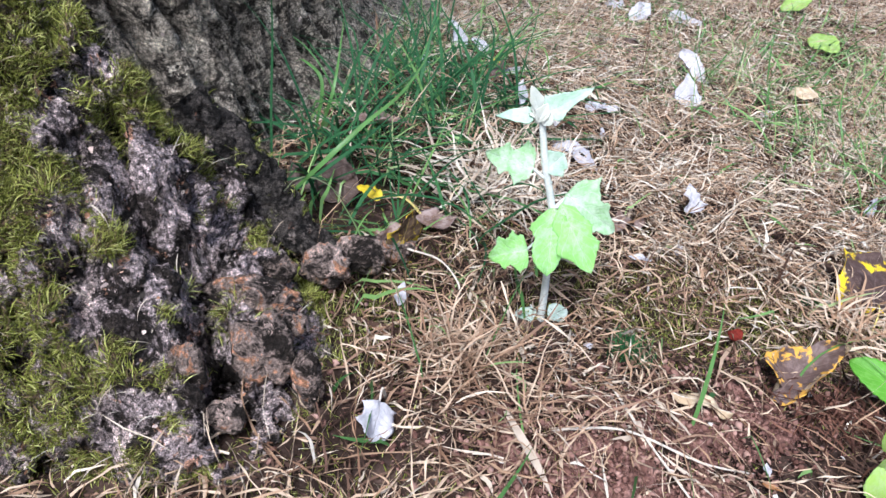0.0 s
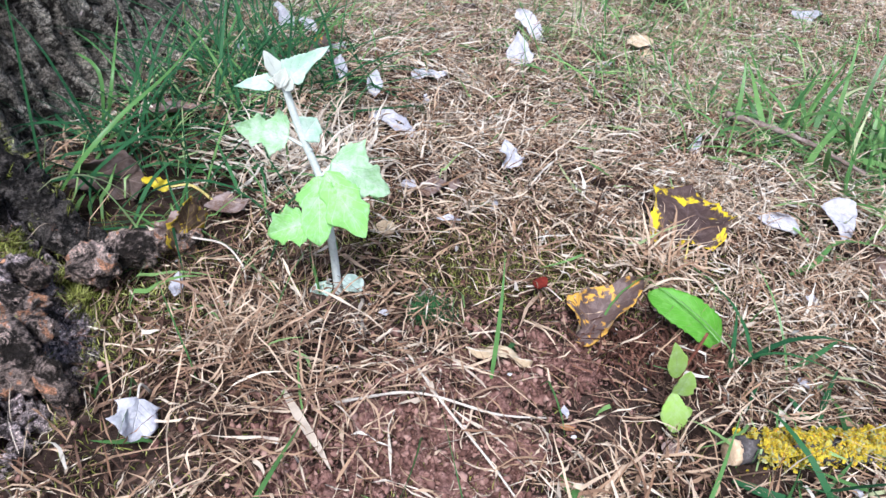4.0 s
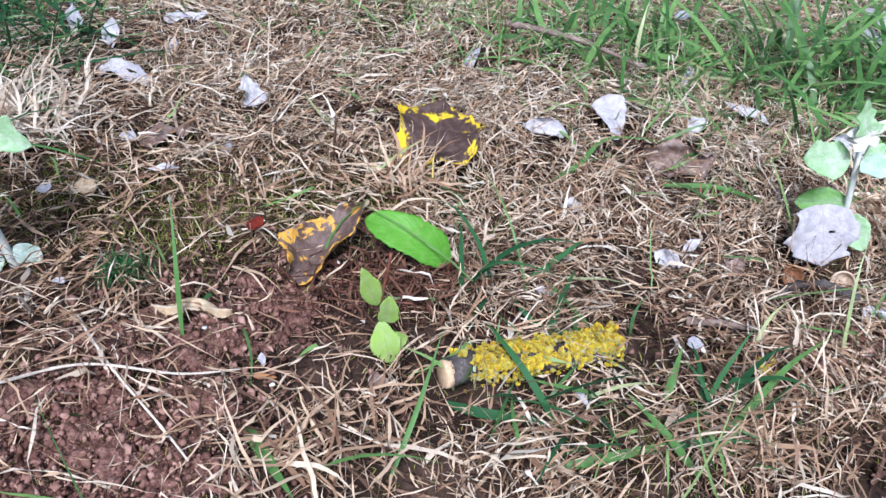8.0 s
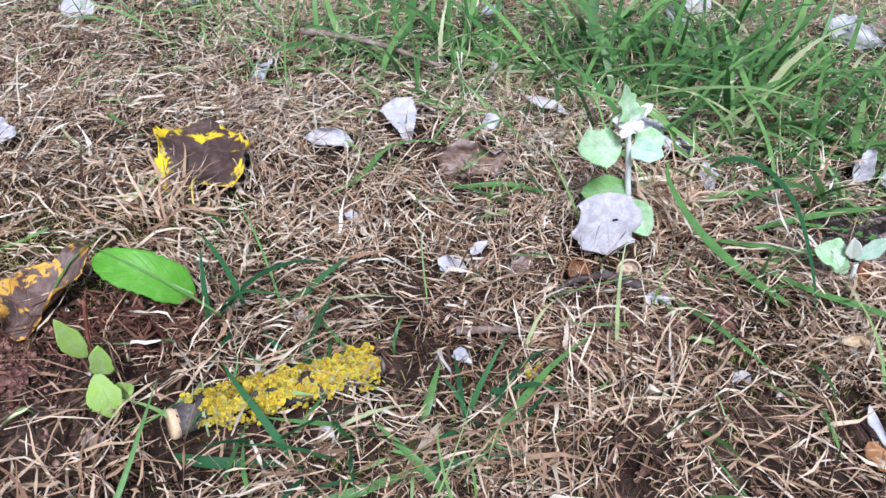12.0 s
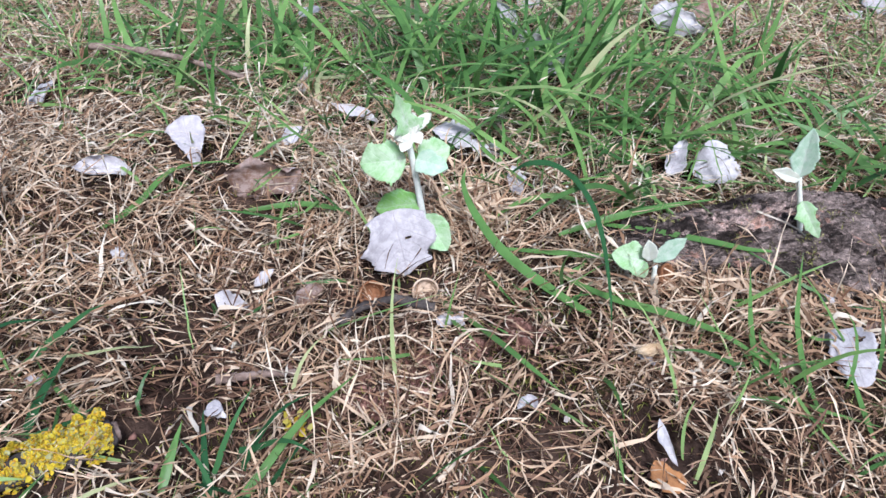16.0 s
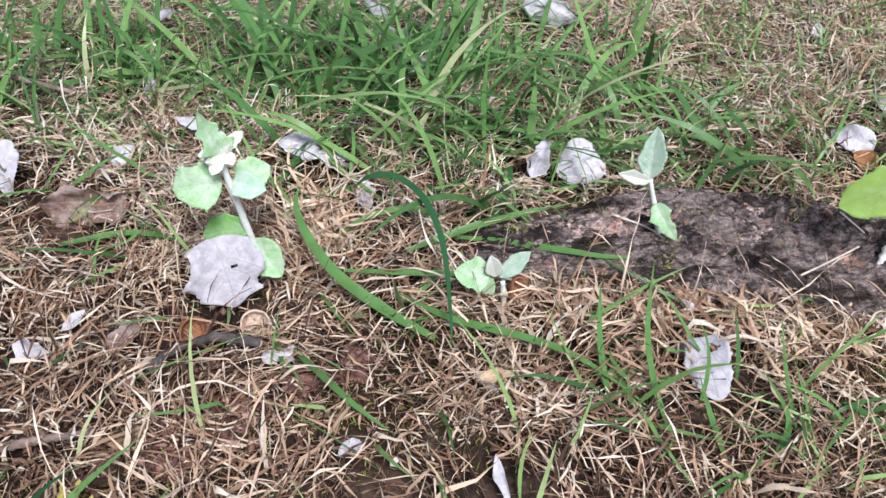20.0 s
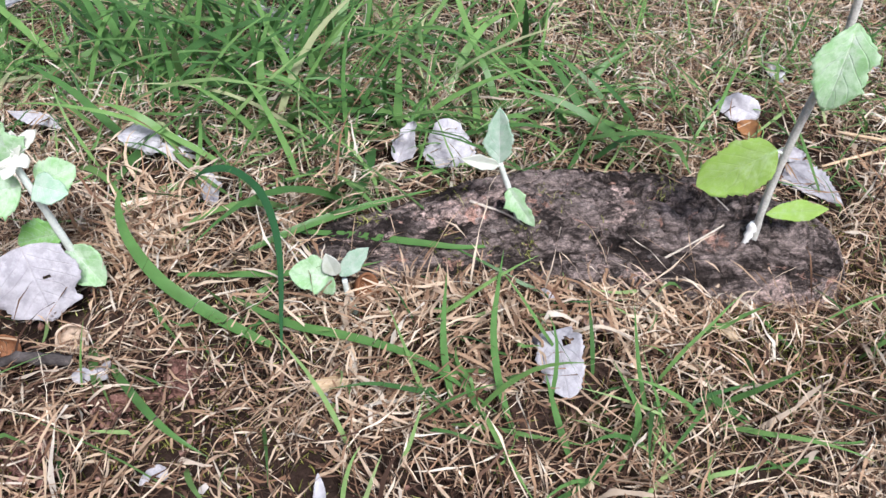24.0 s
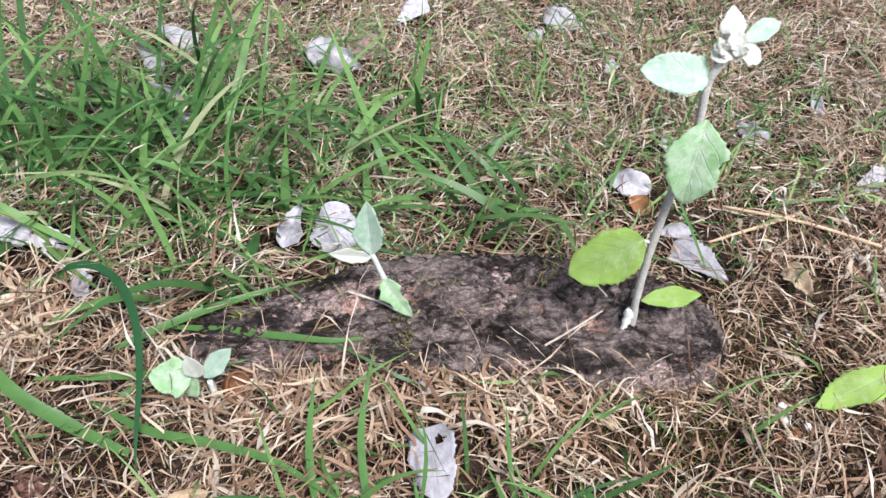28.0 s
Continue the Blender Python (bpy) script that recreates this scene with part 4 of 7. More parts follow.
F = dict
KEEP = []  # discs where little straw lies over a thing: x, y, radius
seedling("white-felted poplar seedling with pale green lobed leaves beside the tree",
         [(0.0747, 0.3591, -0.0400), (0.0737, 0.3591, -0.0011), (0.0710, 0.3592, 0.0405), (0.0641, 0.3594, 0.0682), (0.0586, 0.3596, 0.0965)], (0.0026, 0.0017), [
    ((0.0596, 0.3589, 0.1008), (0.0814, 0.3582, 0.1172), 0.0128, "spear", 0.9, PALE_LEAF, F(fold=0.35, bend=-0.3, teeth=0.05, uneven=0.5)),
    ((0.0549, 0.3591, 0.1001), (0.0353, 0.3597, 0.0984), 0.0100, "spear", 1.6, PALE_LEAF, F(fold=0.25, bend=0.25, teeth=0.05)),
    ((0.0567, 0.3590, 0.1015), (0.0511, 0.3592, 0.1160), 0.0070, "oval", 1.2, CREAM_LEAF, F(fold=0.15, bend=-0.2)),
    ((0.0575, 0.3590, 0.0688), (0.0317, 0.3598, 0.0773), 0.0234, "lobed", 0.7, FELT_LEAF, F(fold=0.3, bend=0.3, teeth=0.06, wave=0.12, stalk_from=(0.0680, 0.3590, 0.0600))),
    ((0.0641, 0.3588, 0.0679), (0.0722, 0.3585, 0.0789), 0.0146, "round", 0.8, PALE_LEAF, F(fold=0.25, teeth=0.05)),
    ((0.0776, 0.3640, 0.0494), (0.1070, 0.3600, 0.0290), 0.0313, "lobed", 0.7, FELT_LEAF, F(fold=0.3, bend=-0.5, teeth=0.05, wave=0.10, stalk_from=(0.0722, 0.3592, 0.0440))),
    ((0.0739, 0.3549, 0.0495), (0.0918, 0.3326, 0.0216), 0.0225, "oval", 0.6, FRESH_LEAF, F(fold=0.15, bend=-0.35, teeth=0.04, wave=0.06, uneven=0.4, stalk_from=(0.0712, 0.3588, 0.0440))),
    ((0.0704, 0.3537, 0.0480), (0.0679, 0.3316, 0.0195), 0.0205, "round", 0.6, FRESH_LEAF, F(fold=0.15, bend=-0.35, teeth=0.05, wave=0.06, uneven=0.4, stalk_from=(0.0712, 0.3588, 0.0440))),
    ((0.0608, 0.3589, 0.0144), (0.0387, 0.3596, 0.0072), 0.0265, "lobed", 0.8, FRESH_LEAF, F(fold=0.35, bend=-0.4, teeth=0.05, wave=0.10, stalk_from=(0.0715, 0.3592, 0.0290))),
    ((0.0783, 0.3583, -0.0268), (0.0892, 0.3579, -0.0380), 0.0107, "round", 0.7, GREY_LEAF, F(fold=0.35)),
    ((0.0717, 0.3585, -0.0329), (0.0581, 0.3590, -0.0388), 0.0094, "round", 0.9, GREY_LEAF, F(fold=0.2)),
    ((0.0560, 0.3570, 0.0975), (0.0600, 0.3580, 0.1075), 0.007, "oval", 1.2, CREAM_LEAF, F(part="bud", fold=0.5)),
    ((0.0590, 0.3560, 0.0965), (0.0625, 0.3560, 0.1035), 0.006, "oval", 1.2, CREAM_LEAF, F(part="bud", fold=0.5)),
], crown=(0.008, 7))
seedling("short poplar seedling with rounded felted leaves and a cream crown",
         [(0.5860, 0.3190, -0.1560), (0.5846, 0.3208, -0.1289), (0.5814, 0.3232, -0.0926), (0.5780, 0.3258, -0.0600)], (0.0027, 0.0018), [
    ((0.5799, 0.3251, -0.0579), (0.5730, 0.3300, -0.0289), 0.0173, "lobed", 1.2, FELT_LEAF, F(fold=0.2, teeth=0.08, wave=0.1)),
    ((0.5767, 0.3273, -0.0760), (0.5537, 0.3437, -0.0805), 0.0244, "round", 0.9, FELT_LEAF, F(fold=0.2, bend=-0.35, teeth=0.07, wave=0.08)),
    ((0.5832, 0.3227, -0.0751), (0.6024, 0.3183, -0.0716), 0.0191, "round", 0.9, FELT_LEAF, F(fold=0.25, teeth=0.07, wave=0.08)),
    ((0.5821, 0.3235, -0.0759), (0.5912, 0.3034, -0.0733), 0.0152, "round", 0.9, PALE_LEAF, F(fold=0.3, bend=-0.4, teeth=0.05)),
    ((0.5840, 0.3221, -0.1096), (0.5653, 0.3491, -0.1268), 0.0180, "round", 0.9, FRESH_LEAF, F(fold=0.2, teeth=0.05)),
    ((0.5844, 0.3219, -0.1210), (0.5890, 0.3003, -0.1377), 0.0197, "round", 0.7, FELT_LEAF, F(fold=0.5, bend=-0.3, teeth=0.04)),
    ((0.5800, 0.3250, -0.0545), (0.5932, 0.3237, -0.0468), 0.0075, "oval", 1.2, CREAM_LEAF, F(part="young_leaf", fold=0.2, wave=0.15, teeth=0.06, under=CREAM_LEAF)),
    ((0.5795, 0.3250, -0.0545), (0.5687, 0.3311, -0.0562), 0.0085, "oval", 1.2, CREAM_LEAF, F(part="young_leaf", fold=0.2, wave=0.15, teeth=0.06, under=CREAM_LEAF)),
    ((0.5790, 0.3240, -0.0560), (0.5702, 0.3214, -0.0640), 0.0080, "oval", 1.2, CREAM_LEAF, F(part="young_leaf", fold=0.2, wave=0.15, teeth=0.06, under=CREAM_LEAF)),
    ((0.5805, 0.3240, -0.0550), (0.5815, 0.3170, -0.0600), 0.0075, "oval", 1.2, CREAM_LEAF, F(part="young_leaf", fold=0.2, wave=0.15, teeth=0.06, under=CREAM_LEAF)),
    ((0.5800, 0.3245, -0.0545), (0.5840, 0.3295, -0.0460), 0.0070, "oval", 1.2, CREAM_LEAF, F(part="young_leaf", fold=0.2, wave=0.15, teeth=0.06, under=CREAM_LEAF)),
], view=(0.42, -0.1), crown=(0.010, 8))
seedling("small white-felted seedling rooted on the tree root",
         [(0.8000, 0.1880, -0.1600), (0.7930, 0.1940, -0.1268), (0.7890, 0.1971, -0.1104), (0.7855, 0.1995, -0.0970)], (0.0021, 0.0016), [
    ((0.7855, 0.1995, -0.0974), (0.7850, 0.2020, -0.0605), 0.017, "oval", 0.3, PALE_LEAF, F(fold=0.35, teeth=0.06, under=PALE_LEAF)),
    ((0.7830, 0.1974, -0.0960), (0.7600, 0.2037, -0.0825), 0.009, "oval", 0.6, CREAM_LEAF, F(fold=0.4)),
    ((0.7880, 0.1933, -0.1139), (0.7945, 0.1767, -0.1360), 0.016, "lobed", 0.5, FELT_LEAF, F(fold=0.25, bend=-0.4, teeth=0.05)),
], view=(0.42, -0.1))
seedling("tiny seedling sprouting beside a broken nut shell",
         [(0.6863, 0.2135, -0.1700), (0.6865, 0.2134, -0.1499), (0.6857, 0.2140, -0.1320)], (0.0018, 0.0015), [
    ((0.6785, 0.2181, -0.1268), (0.6620, 0.2298, -0.1221), 0.0183, "round", 1.2, FELT_LEAF, F(fold=0.3, bend=-0.4, teeth=0.05)),
    ((0.6818, 0.2158, -0.1267), (0.6787, 0.2179, -0.1096), 0.0109, "oval", 0.9, CREAM_LEAF, F(fold=0.35)),
    ((0.6836, 0.2145, -0.1277), (0.6968, 0.2051, -0.1075), 0.0116, "oval", 0.9, PALE_LEAF, F(fold=0.3, teeth=0.05)),
    ((0.6804, 0.2168, -0.1287), (0.6748, 0.2207, -0.1388), 0.0116, "round", 1.3, FELT_LEAF, F(fold=0.3)),
    ((0.6873, 0.2119, -0.1489), (0.6865, 0.2124, -0.1665), 0.0077, "oval", 0.6, GREY_LEAF, F(fold=0.6)),
], view=(0.42, -0.1))
seedling("tall leaning poplar seedling with woolly tip growing from the root",
         [(0.8814, 0.0865, -0.1430), (0.8799, 0.0881, -0.1106), (0.8801, 0.0880, -0.0764), (0.8814, 0.0866, -0.0418), (0.8837, 0.0841, -0.0028), (0.8828, 0.0850, 0.0240), (0.8865, 0.0811, 0.0368)], (0.0023, 0.0019), [
    ((0.8768, 0.0914, -0.0703), (0.8534, 0.1166, -0.0983), 0.0267, "round", 0.8, LIME_LEAF, F(fold=0.2, bend=-0.4, teeth=0.05, wave=0.06, stalk_from=(0.8807, 0.0873, -0.0723))),
    ((0.8819, 0.0860, -0.1159), (0.9038, 0.0626, -0.1091), 0.0112, "oval", 1.3, LIME_LEAF, F(fold=0.3, bend=-0.3, teeth=0.03)),
    ((0.8856, 0.0821, 0.0045), (0.8735, 0.0768, -0.0361), 0.0265, "oval", 0.5, FELT_LEAF, F(fold=0.3, bend=-0.5, teeth=0.07, wave=0.08, uneven=0.4)),
    ((0.8822, 0.0857, 0.0260), (0.8617, 0.1076, 0.0288), 0.0195, "round", 0.9, PALE_LEAF, F(fold=0.25, bend=-0.35, teeth=0.06, wave=0.08)),
    ((0.8940, 0.0800, 0.0415), (0.9088, 0.0728, 0.0479), 0.0100, "oval", 1.1, PALE_LEAF, F(fold=0.3, bend=-0.2)),
    ((0.8905, 0.0815, 0.0395), (0.8975, 0.0905, 0.0530), 0.0110, "oval", 1.0, CREAM_LEAF, F(part="young_leaf", fold=0.2, wave=0.15, teeth=0.08, under=CREAM_LEAF)),
    ((0.8890, 0.0812, 0.0392), (0.8807, 0.0865, 0.0360), 0.0095, "oval", 1.2, CREAM_LEAF, F(part="young_leaf", fold=0.2, wave=0.15, teeth=0.08, under=CREAM_LEAF)),
    ((0.8895, 0.0790, 0.0390), (0.8965, 0.0705, 0.0362), 0.0100, "oval", 1.2, CREAM_LEAF, F(part="young_leaf", fold=0.2, wave=0.15, teeth=0.08, under=CREAM_LEAF)),
    ((0.8895, 0.0785, 0.0405), (0.8890, 0.0855, 0.0475), 0.0090, "ragged", 1.2, CREAM_LEAF, F(part="young_leaf", fold=0.3, wave=0.2, under=CREAM_LEAF)),
], STEM_BROWN, view=(0.55, -0.15), crown=(0.009, 9))

# white dead stub beside the tall seedling
bm = bmesh.new()
tube(bm, smooth_line([(0.8780, 0.0890, -0.1500), (0.8775, 0.0895, -0.1380), (0.8790, 0.0890, -0.1230)], 14), [0.0013 + 0.0013 * abs(math.sin(k * 1.9)) for k in range(14)], 10, rough=0.9)
tagged(part("woolly_stub", bm, WHITE_WOOL), "short woolly white stub on the root beside the tall seedling", "stub")

# cherry shoot: one large glossy leaf and a red shoot with small leaves
shoot = tagged(new("green_shoot"), "young shoot with glossy serrated green leaves and red-brown stem", "seedling")
for pts, r in (([(0.2930, 0.3190, -0.102), (0.2974, 0.3179, -0.0825), (0.2995, 0.3173, -0.0697)], 0.0013), ([(0.2500, 0.2680, -0.082), (0.2500, 0.2680, -0.0570), (0.2497, 0.2680, -0.0340), (0.2535, 0.2670, -0.0150), (0.2560, 0.2665, -0.0030)], 0.0008)):
    bm = bmesh.new()
    tube(bm, smooth_line(pts, 12), [r] * 12, 7, rough=0.2)
    part("stem", bm, RED_STEM, shoot)
for i, (b, t, w, o, up, mat, extra) in enumerate([
        ((0.2995, 0.3173, -0.0697), (0.2580, 0.3398, -0.0447), 0.0215, "strap", 1.9, GLOSS_LEAF, F(fold=0.18, bend=-1.3, teeth=0.05, uneven=0.15)),
        ((0.2782, 0.3340, -0.0900), (0.2700, 0.3330, -0.0830), 0.009, "round", 0.9, GLOSS_LEAF, F(fold=0.2)),
        ((0.2471, 0.2678, -0.0366), (0.2420, 0.2693, -0.0107), 0.0099, "oval", 0.8, LIME_LEAF, F(fold=0.3, teeth=0.05, bend=-0.3)),
        ((0.2505, 0.2669, -0.0493), (0.2533, 0.2660, -0.0305), 0.0101, "round", 0.9, LIME_LEAF, F(fold=0.35, bend=-0.3)),
        ((0.2479, 0.2676, -0.0475), (0.2486, 0.2562, -0.0690), 0.0146, "oval", 0.9, LIME_LEAF, F(fold=0.25, bend=-0.4, teeth=0.06)),
        ((0.2511, 0.2667, -0.0642), (0.2601, 0.2640, -0.0612), 0.0086, "round", 0.9, LIME_LEAF, F(fold=0.25)),
        ((0.2511, 0.2667, -0.0724), (0.2579, 0.2647, -0.0821), 0.0076, "round", 0.9, LIME_LEAF, F(fold=0.25))]):
    leaf("leaf", b, t, facing(b, (0.2, 0), up), w, o, mat, mat, shoot, seed=40 + i, thick=0.0007, **extra)


KEEP.append((0.074, 0.350, 0.016))  # foot of the first seedling
KEEP.append((-0.050, 0.445, 0.034))  # bare dark hollow at the tree foot


# ---- fallen leaves ----
PAIRS = {"white": (WHITE_FELT, DARK_LEAF), "dark": (DARK_LEAF, WHITE_FELT), "brown": (BROWN_LEAF, BROWN_LEAF), "tan": (TAN_LEAF, TAN_LEAF), "orange": (ORANGE_LEAF, ORANGE_LEAF),
         "yellow": (YELLOW_LEAF, TAN_LEAF), "rusty": (RUSTY_LEAF, TAN_LEAF), "mottled": (MOTTLED_LEAF, MOTTLED_LEAF), "bright": (BRIGHT_LEAF, BRIGHT_LEAF), "green": (LIME_LEAF, LIME_LEAF), "red": (RED_BIT, RED_BIT)}


def fallen(label, x, y, az, length, width, up="white", outline="lobed", lift=0.004, tip_lift=0.0, tilt=0.0, stalk=0.0, name="fallen_leaf", under=None, **opts):
    """A dead leaf lying at x, y, its tip towards az degrees; tilt turns it about its length."""
    a = radians(az)
    d = Vector((math.cos(a), math.sin(a), 0))
    if x > 0.5 and y > 0.38 and up == "white":
        lift += 0.012  # borne up by the long grass
    b = Vector((x, y, 0)) - d * length / 2
    t = Vector((x, y, 0)) + d * length / 2
    b.z, t.z = float(gz(b.x, b.y)) + lift + 0.004, float(gz(t.x, t.y)) + lift + 0.004 + tip_lift
    side = UP.cross(d)
    nrm = (UP * math.cos(radians(tilt)) + side * math.sin(radians(tilt)))
    u, w = PAIRS[up]
    opts.setdefault("teeth", 0.05)
    opts.setdefault("wave", 0.14)
    st = None
    if stalk:
        e = b - d * stalk
        st = [b - d * stalk * 0.5 + UP * 0.003, Vector((e.x, e.y, float(gz(e.x, e.y)) + 0.004))]
    ob = leaf(name, b, t, nrm, width, outline, u, under or w, None, seed=int(1e4 * abs(x + 2 * y)) % 997, stalk=st, **opts)
    return tagged(ob, label, "leaf", "fallen leaves")


def fallen_at(label, base, tip, width, up="white", outline="lobed", face=0.8, stalk=0.0, name="fallen_leaf", under=None, **opts):
    """A dead leaf from base to tip, turned up and by face towards the open side of the bank."""
    b, t = Vector(base), Vector(tip)
    d = (t - b).normalized()
    nrm = UP + Vector((0.35 - b.x, -0.1 - b.y, 0)).normalized() * face
    u, w = PAIRS[up]
    opts.setdefault("teeth", 0.05)
    opts.setdefault("wave", 0.14)
    st = None
    if stalk:
        e = b - Vector((d.x, d.y, 0)).normalized() * stalk
        st = [(b + e) / 2 + UP * 0.003, Vector((e.x, e.y, float(gz(e.x, e.y)) + 0.004))]
    ob = leaf(name, b, t, nrm, width, outline, u, under or w, None, seed=int(1e4 * abs(b.x + 2 * b.y)) % 997, stalk=st, **opts)
    c = (b + t) / 2
    if (t - b).length > 0.015:
        KEEP.append((c.x, c.y - 0.002, 0.42 * max((t - b).length, width)))
    return tagged(ob, label, "leaf", "fallen leaves")


fallen_at("large cupped dead leaf, brown with yellow rim, on dry grass", (0.3245, 0.4275, -0.0800), (0.3500, 0.4860, -0.0770), 0.066, "yellow", "oval", face=0.35, teeth=0.05, roll=1.2, bend=1.0, wave=0.28, uneven=0.4, stalk=0.02, stalk_mat=YELLOW_STALK)
KEEP.append((0.330, 0.424, 0.026))
fallen_at("folded dead leaf, brown mottled with orange", (0.2095, 0.322, -0.062), (0.260, 0.359, -0.050), 0.034, "rusty", "broad", face=0.8, teeth=0.05, roll=1.3, bend=0.6, wave=0.34, uneven=0.5)
fallen_at("pale lobed dead leaf propped against the short seedling", (0.563, 0.323, -0.107), (0.559, 0.301, -0.143), 0.046, "white", "poplar", face=1.1, bend=-0.25, roll=0.25, wave=0.09, teeth=0.03, holes=((0.35, 0.45, 0.035),))
fallen_at("torn white dead leaf with a hole", (0.756, 0.122, -0.147), (0.730, 0.089, -0.148), 0.027, "white", "broad", face=1.2, bend=-0.35, roll=0.35, wave=0.1, teeth=0.08, holes=((0.30, 0.24, 0.09),))
fallen_at("grey-white dead leaf beside the root buttress", (-0.015, 0.253, 0.006), (-0.018, 0.237, -0.003), 0.023, "white", "poplar", face=2.6, bend=-0.4, roll=0.3, wave=0.16, stalk=0.012)
fallen_at("curled dead leaf, dark outside and white inside", (0.2170, 0.5340, -0.0840), (0.2150, 0.5480, -0.0650), 0.026, "white", "lobed", face=1.3, roll=2.6, wave=0.25)
fallen_at("pale upright dead leaf in grass", (0.487, 0.467, -0.135), (0.493, 0.501, -0.114), 0.027, "white", "wedge", face=1.6, bend=0.25, wave=0.12, teeth=0.06)
fallen_at("curled white dead leaf standing in grass", (0.609, 0.568, -0.191), (0.635, 0.598, -0.167), 0.016, "white", "oval", face=2.0, roll=1.9, wave=0.16, stalk=0.02)
fallen_at("small folded white leaf", (0.553, 0.471, -0.145), (0.573, 0.477, -0.142), 0.013, "white", "oval", face=0.8, roll=1.3, wave=0.2, stalk=0.034)
fallen_at("narrow white dead leaf lying in grass", (0.636, 0.472, -0.158), (0.614, 0.511, -0.156), 0.013, "white", "oval", face=0.3, roll=0.8, wave=0.12)
fallen_at("rolled grey dead leaf on straw", (0.444, 0.470, -0.121), (0.410, 0.482, -0.113), 0.022, "white", "oval", face=0.9, roll=3.4, wave=0.1)
fallen_at("brown crumpled leaf with a grey underside", (0.543, 0.417, -0.134), (0.497, 0.440, -0.128), 0.030, "brown", "poplar", face=1.5, roll=1.9, wave=0.42, bend=0.5, uneven=0.5, under=WHITE_FELT)
fallen_at("small torn white leaf piece", (0.448, 0.335, -0.126), (0.462, 0.319, -0.130), 0.011, "white", "ragged", face=0.8, roll=0.5, wave=0.2)
fallen_at("small pale leaf piece", (0.488, 0.342, -0.133), (0.472, 0.338, -0.136), 0.007, "white", "oval", face=0.6, roll=1.0)
fallen_at("torn white dead leaf lying over grass", (0.657, 0.422, -0.144), (0.695, 0.374, -0.153), 0.018, "white", "ragged", face=0.9, roll=0.6, wave=0.25, bend=-0.9, teeth=0.2, holes=((0.35, 0.62, 0.14), (0.7, 0.82, 0.08)))
fallen_at("drooping white leaf piece", (0.681, 0.354, -0.145), (0.672, 0.331, -0.155), 0.013, "white", "oval", face=1.5, roll=0.8, wave=0.15)
fallen_at("crumpled white lobed dead leaf", (0.823, 0.279, -0.175), (0.841, 0.304, -0.157), 0.035, "white", "broad", face=1.2, bend=0.3, roll=0.5, wave=0.22, teeth=0.07, stalk=0.02)
fallen_at("crumpled pale dead leaf beside another", (0.796, 0.305, -0.173), (0.823, 0.318, -0.159), 0.021, "white", "ragged", face=1.0, roll=0.9, wave=0.25)
fallen_at("white curled strip of leaf", (0.608, 0.130, -0.130), (0.596, 0.105, -0.130), 0.006, "white", "oval", face=0.8, roll=1.0, skew=0.5, wave=0.1)
fallen_at("white drooping dead leaf over an orange one", (1.048, 0.176, -0.187), (1.040, 0.211, -0.187), 0.020, "white", "round", face=0.9, bend=-1.1, wave=0.15)
fallen_at("orange-brown dead leaf lying in dry grass", (1.028, 0.162, -0.185), (1.029, 0.182, -0.187), 0.015, "orange", "round", face=0.9, wave=0.15)
fallen_at("rolled grey leaf behind the tall seedling", (1.002, 0.139, -0.177), (1.024, 0.124, -0.178), 0.016, "white", "oval", face=0.8, roll=3.2, wave=0.12)
fallen_at("flat pale grey toothed leaf on straw", (1.003, 0.127, -0.177), (0.995, 0.079, -0.176), 0.026, "white", "spear", face=0.7, roll=0.5, teeth=0.08, wave=0.08, bend=-0.3)
fallen_at("tan dead leaf on dry grass", (1.038, 0.060, -0.174), (1.018, 0.031, -0.174), 0.018, "tan", "ragged", face=0.7, roll=0.6, wave=0.2)
fallen_at("grey crumpled dead leaf", (1.187, 0.151, -0.195), (1.193, 0.181, -0.197), 0.020, "white", "ragged", face=0.7, roll=0.9, wave=0.25, stalk=0.03)
fallen_at("grey curled dead leaf", (1.110, 0.192, -0.194), (1.130, 0.218, -0.195), 0.013, "white", "oval", face=0.7, roll=1.0)
fallen_at("white dead leaf on grass", (1.259, 0.134, -0.197), (1.298, 0.164, -0.199), 0.013, "white", "oval", face=0.7, roll=0.9, wave=0.15)
fallen_at("white dead leaf on dry grass", (1.211, 0.061, -0.185), (1.174, 0.065, -0.187), 0.015, "white", "round", face=0.7, roll=0.9, wave=0.2)
fallen_at("white leaf arched over grass", (0.934, 0.637, -0.220), (0.924, 0.693, -0.211), 0.026, "white", "spear", face=0.9, bend=-0.5, wave=0.1, stalk=0.02)
fallen_at("white torn leaf in grass", (0.879, 0.606, -0.209), (0.881, 0.650, -0.199), 0.018, "white", "ragged", face=0.8, roll=0.8, wave=0.25)
fallen_at("grey and tan torn leaf in grass", (0.837, 0.562, -0.188), (0.866, 0.501, -0.189), 0.020, "white", "ragged", face=0.8, roll=0.9, wave=0.25)
fallen_at("pale brown leaf behind grass", (0.847, 0.494, -0.183), (0.806, 0.473, -0.181), 0.018, "white", "ragged", face=0.9, roll=0.9, wave=0.2)
fallen_at("large grey leaf with brown edge", (0.983, 0.515, -0.177), (1.000, 0.452, -0.188), 0.030, "white", "lobed", face=0.8, roll=0.8, wave=0.2, under=ORANGE_LEAF)
fallen_at("orange-brown leaf beside a grey one", (1.063, 0.490, -0.195), (1.021, 0.499, -0.198), 0.023, "brown", "round", face=0.8, wave=0.2)
fallen_at("white spear-shaped leaf in grass", (1.170, 0.551, -0.213), (1.123, 0.548, -0.225), 0.027, "white", "spear", face=0.8, bend=-0.4, wave=0.12)
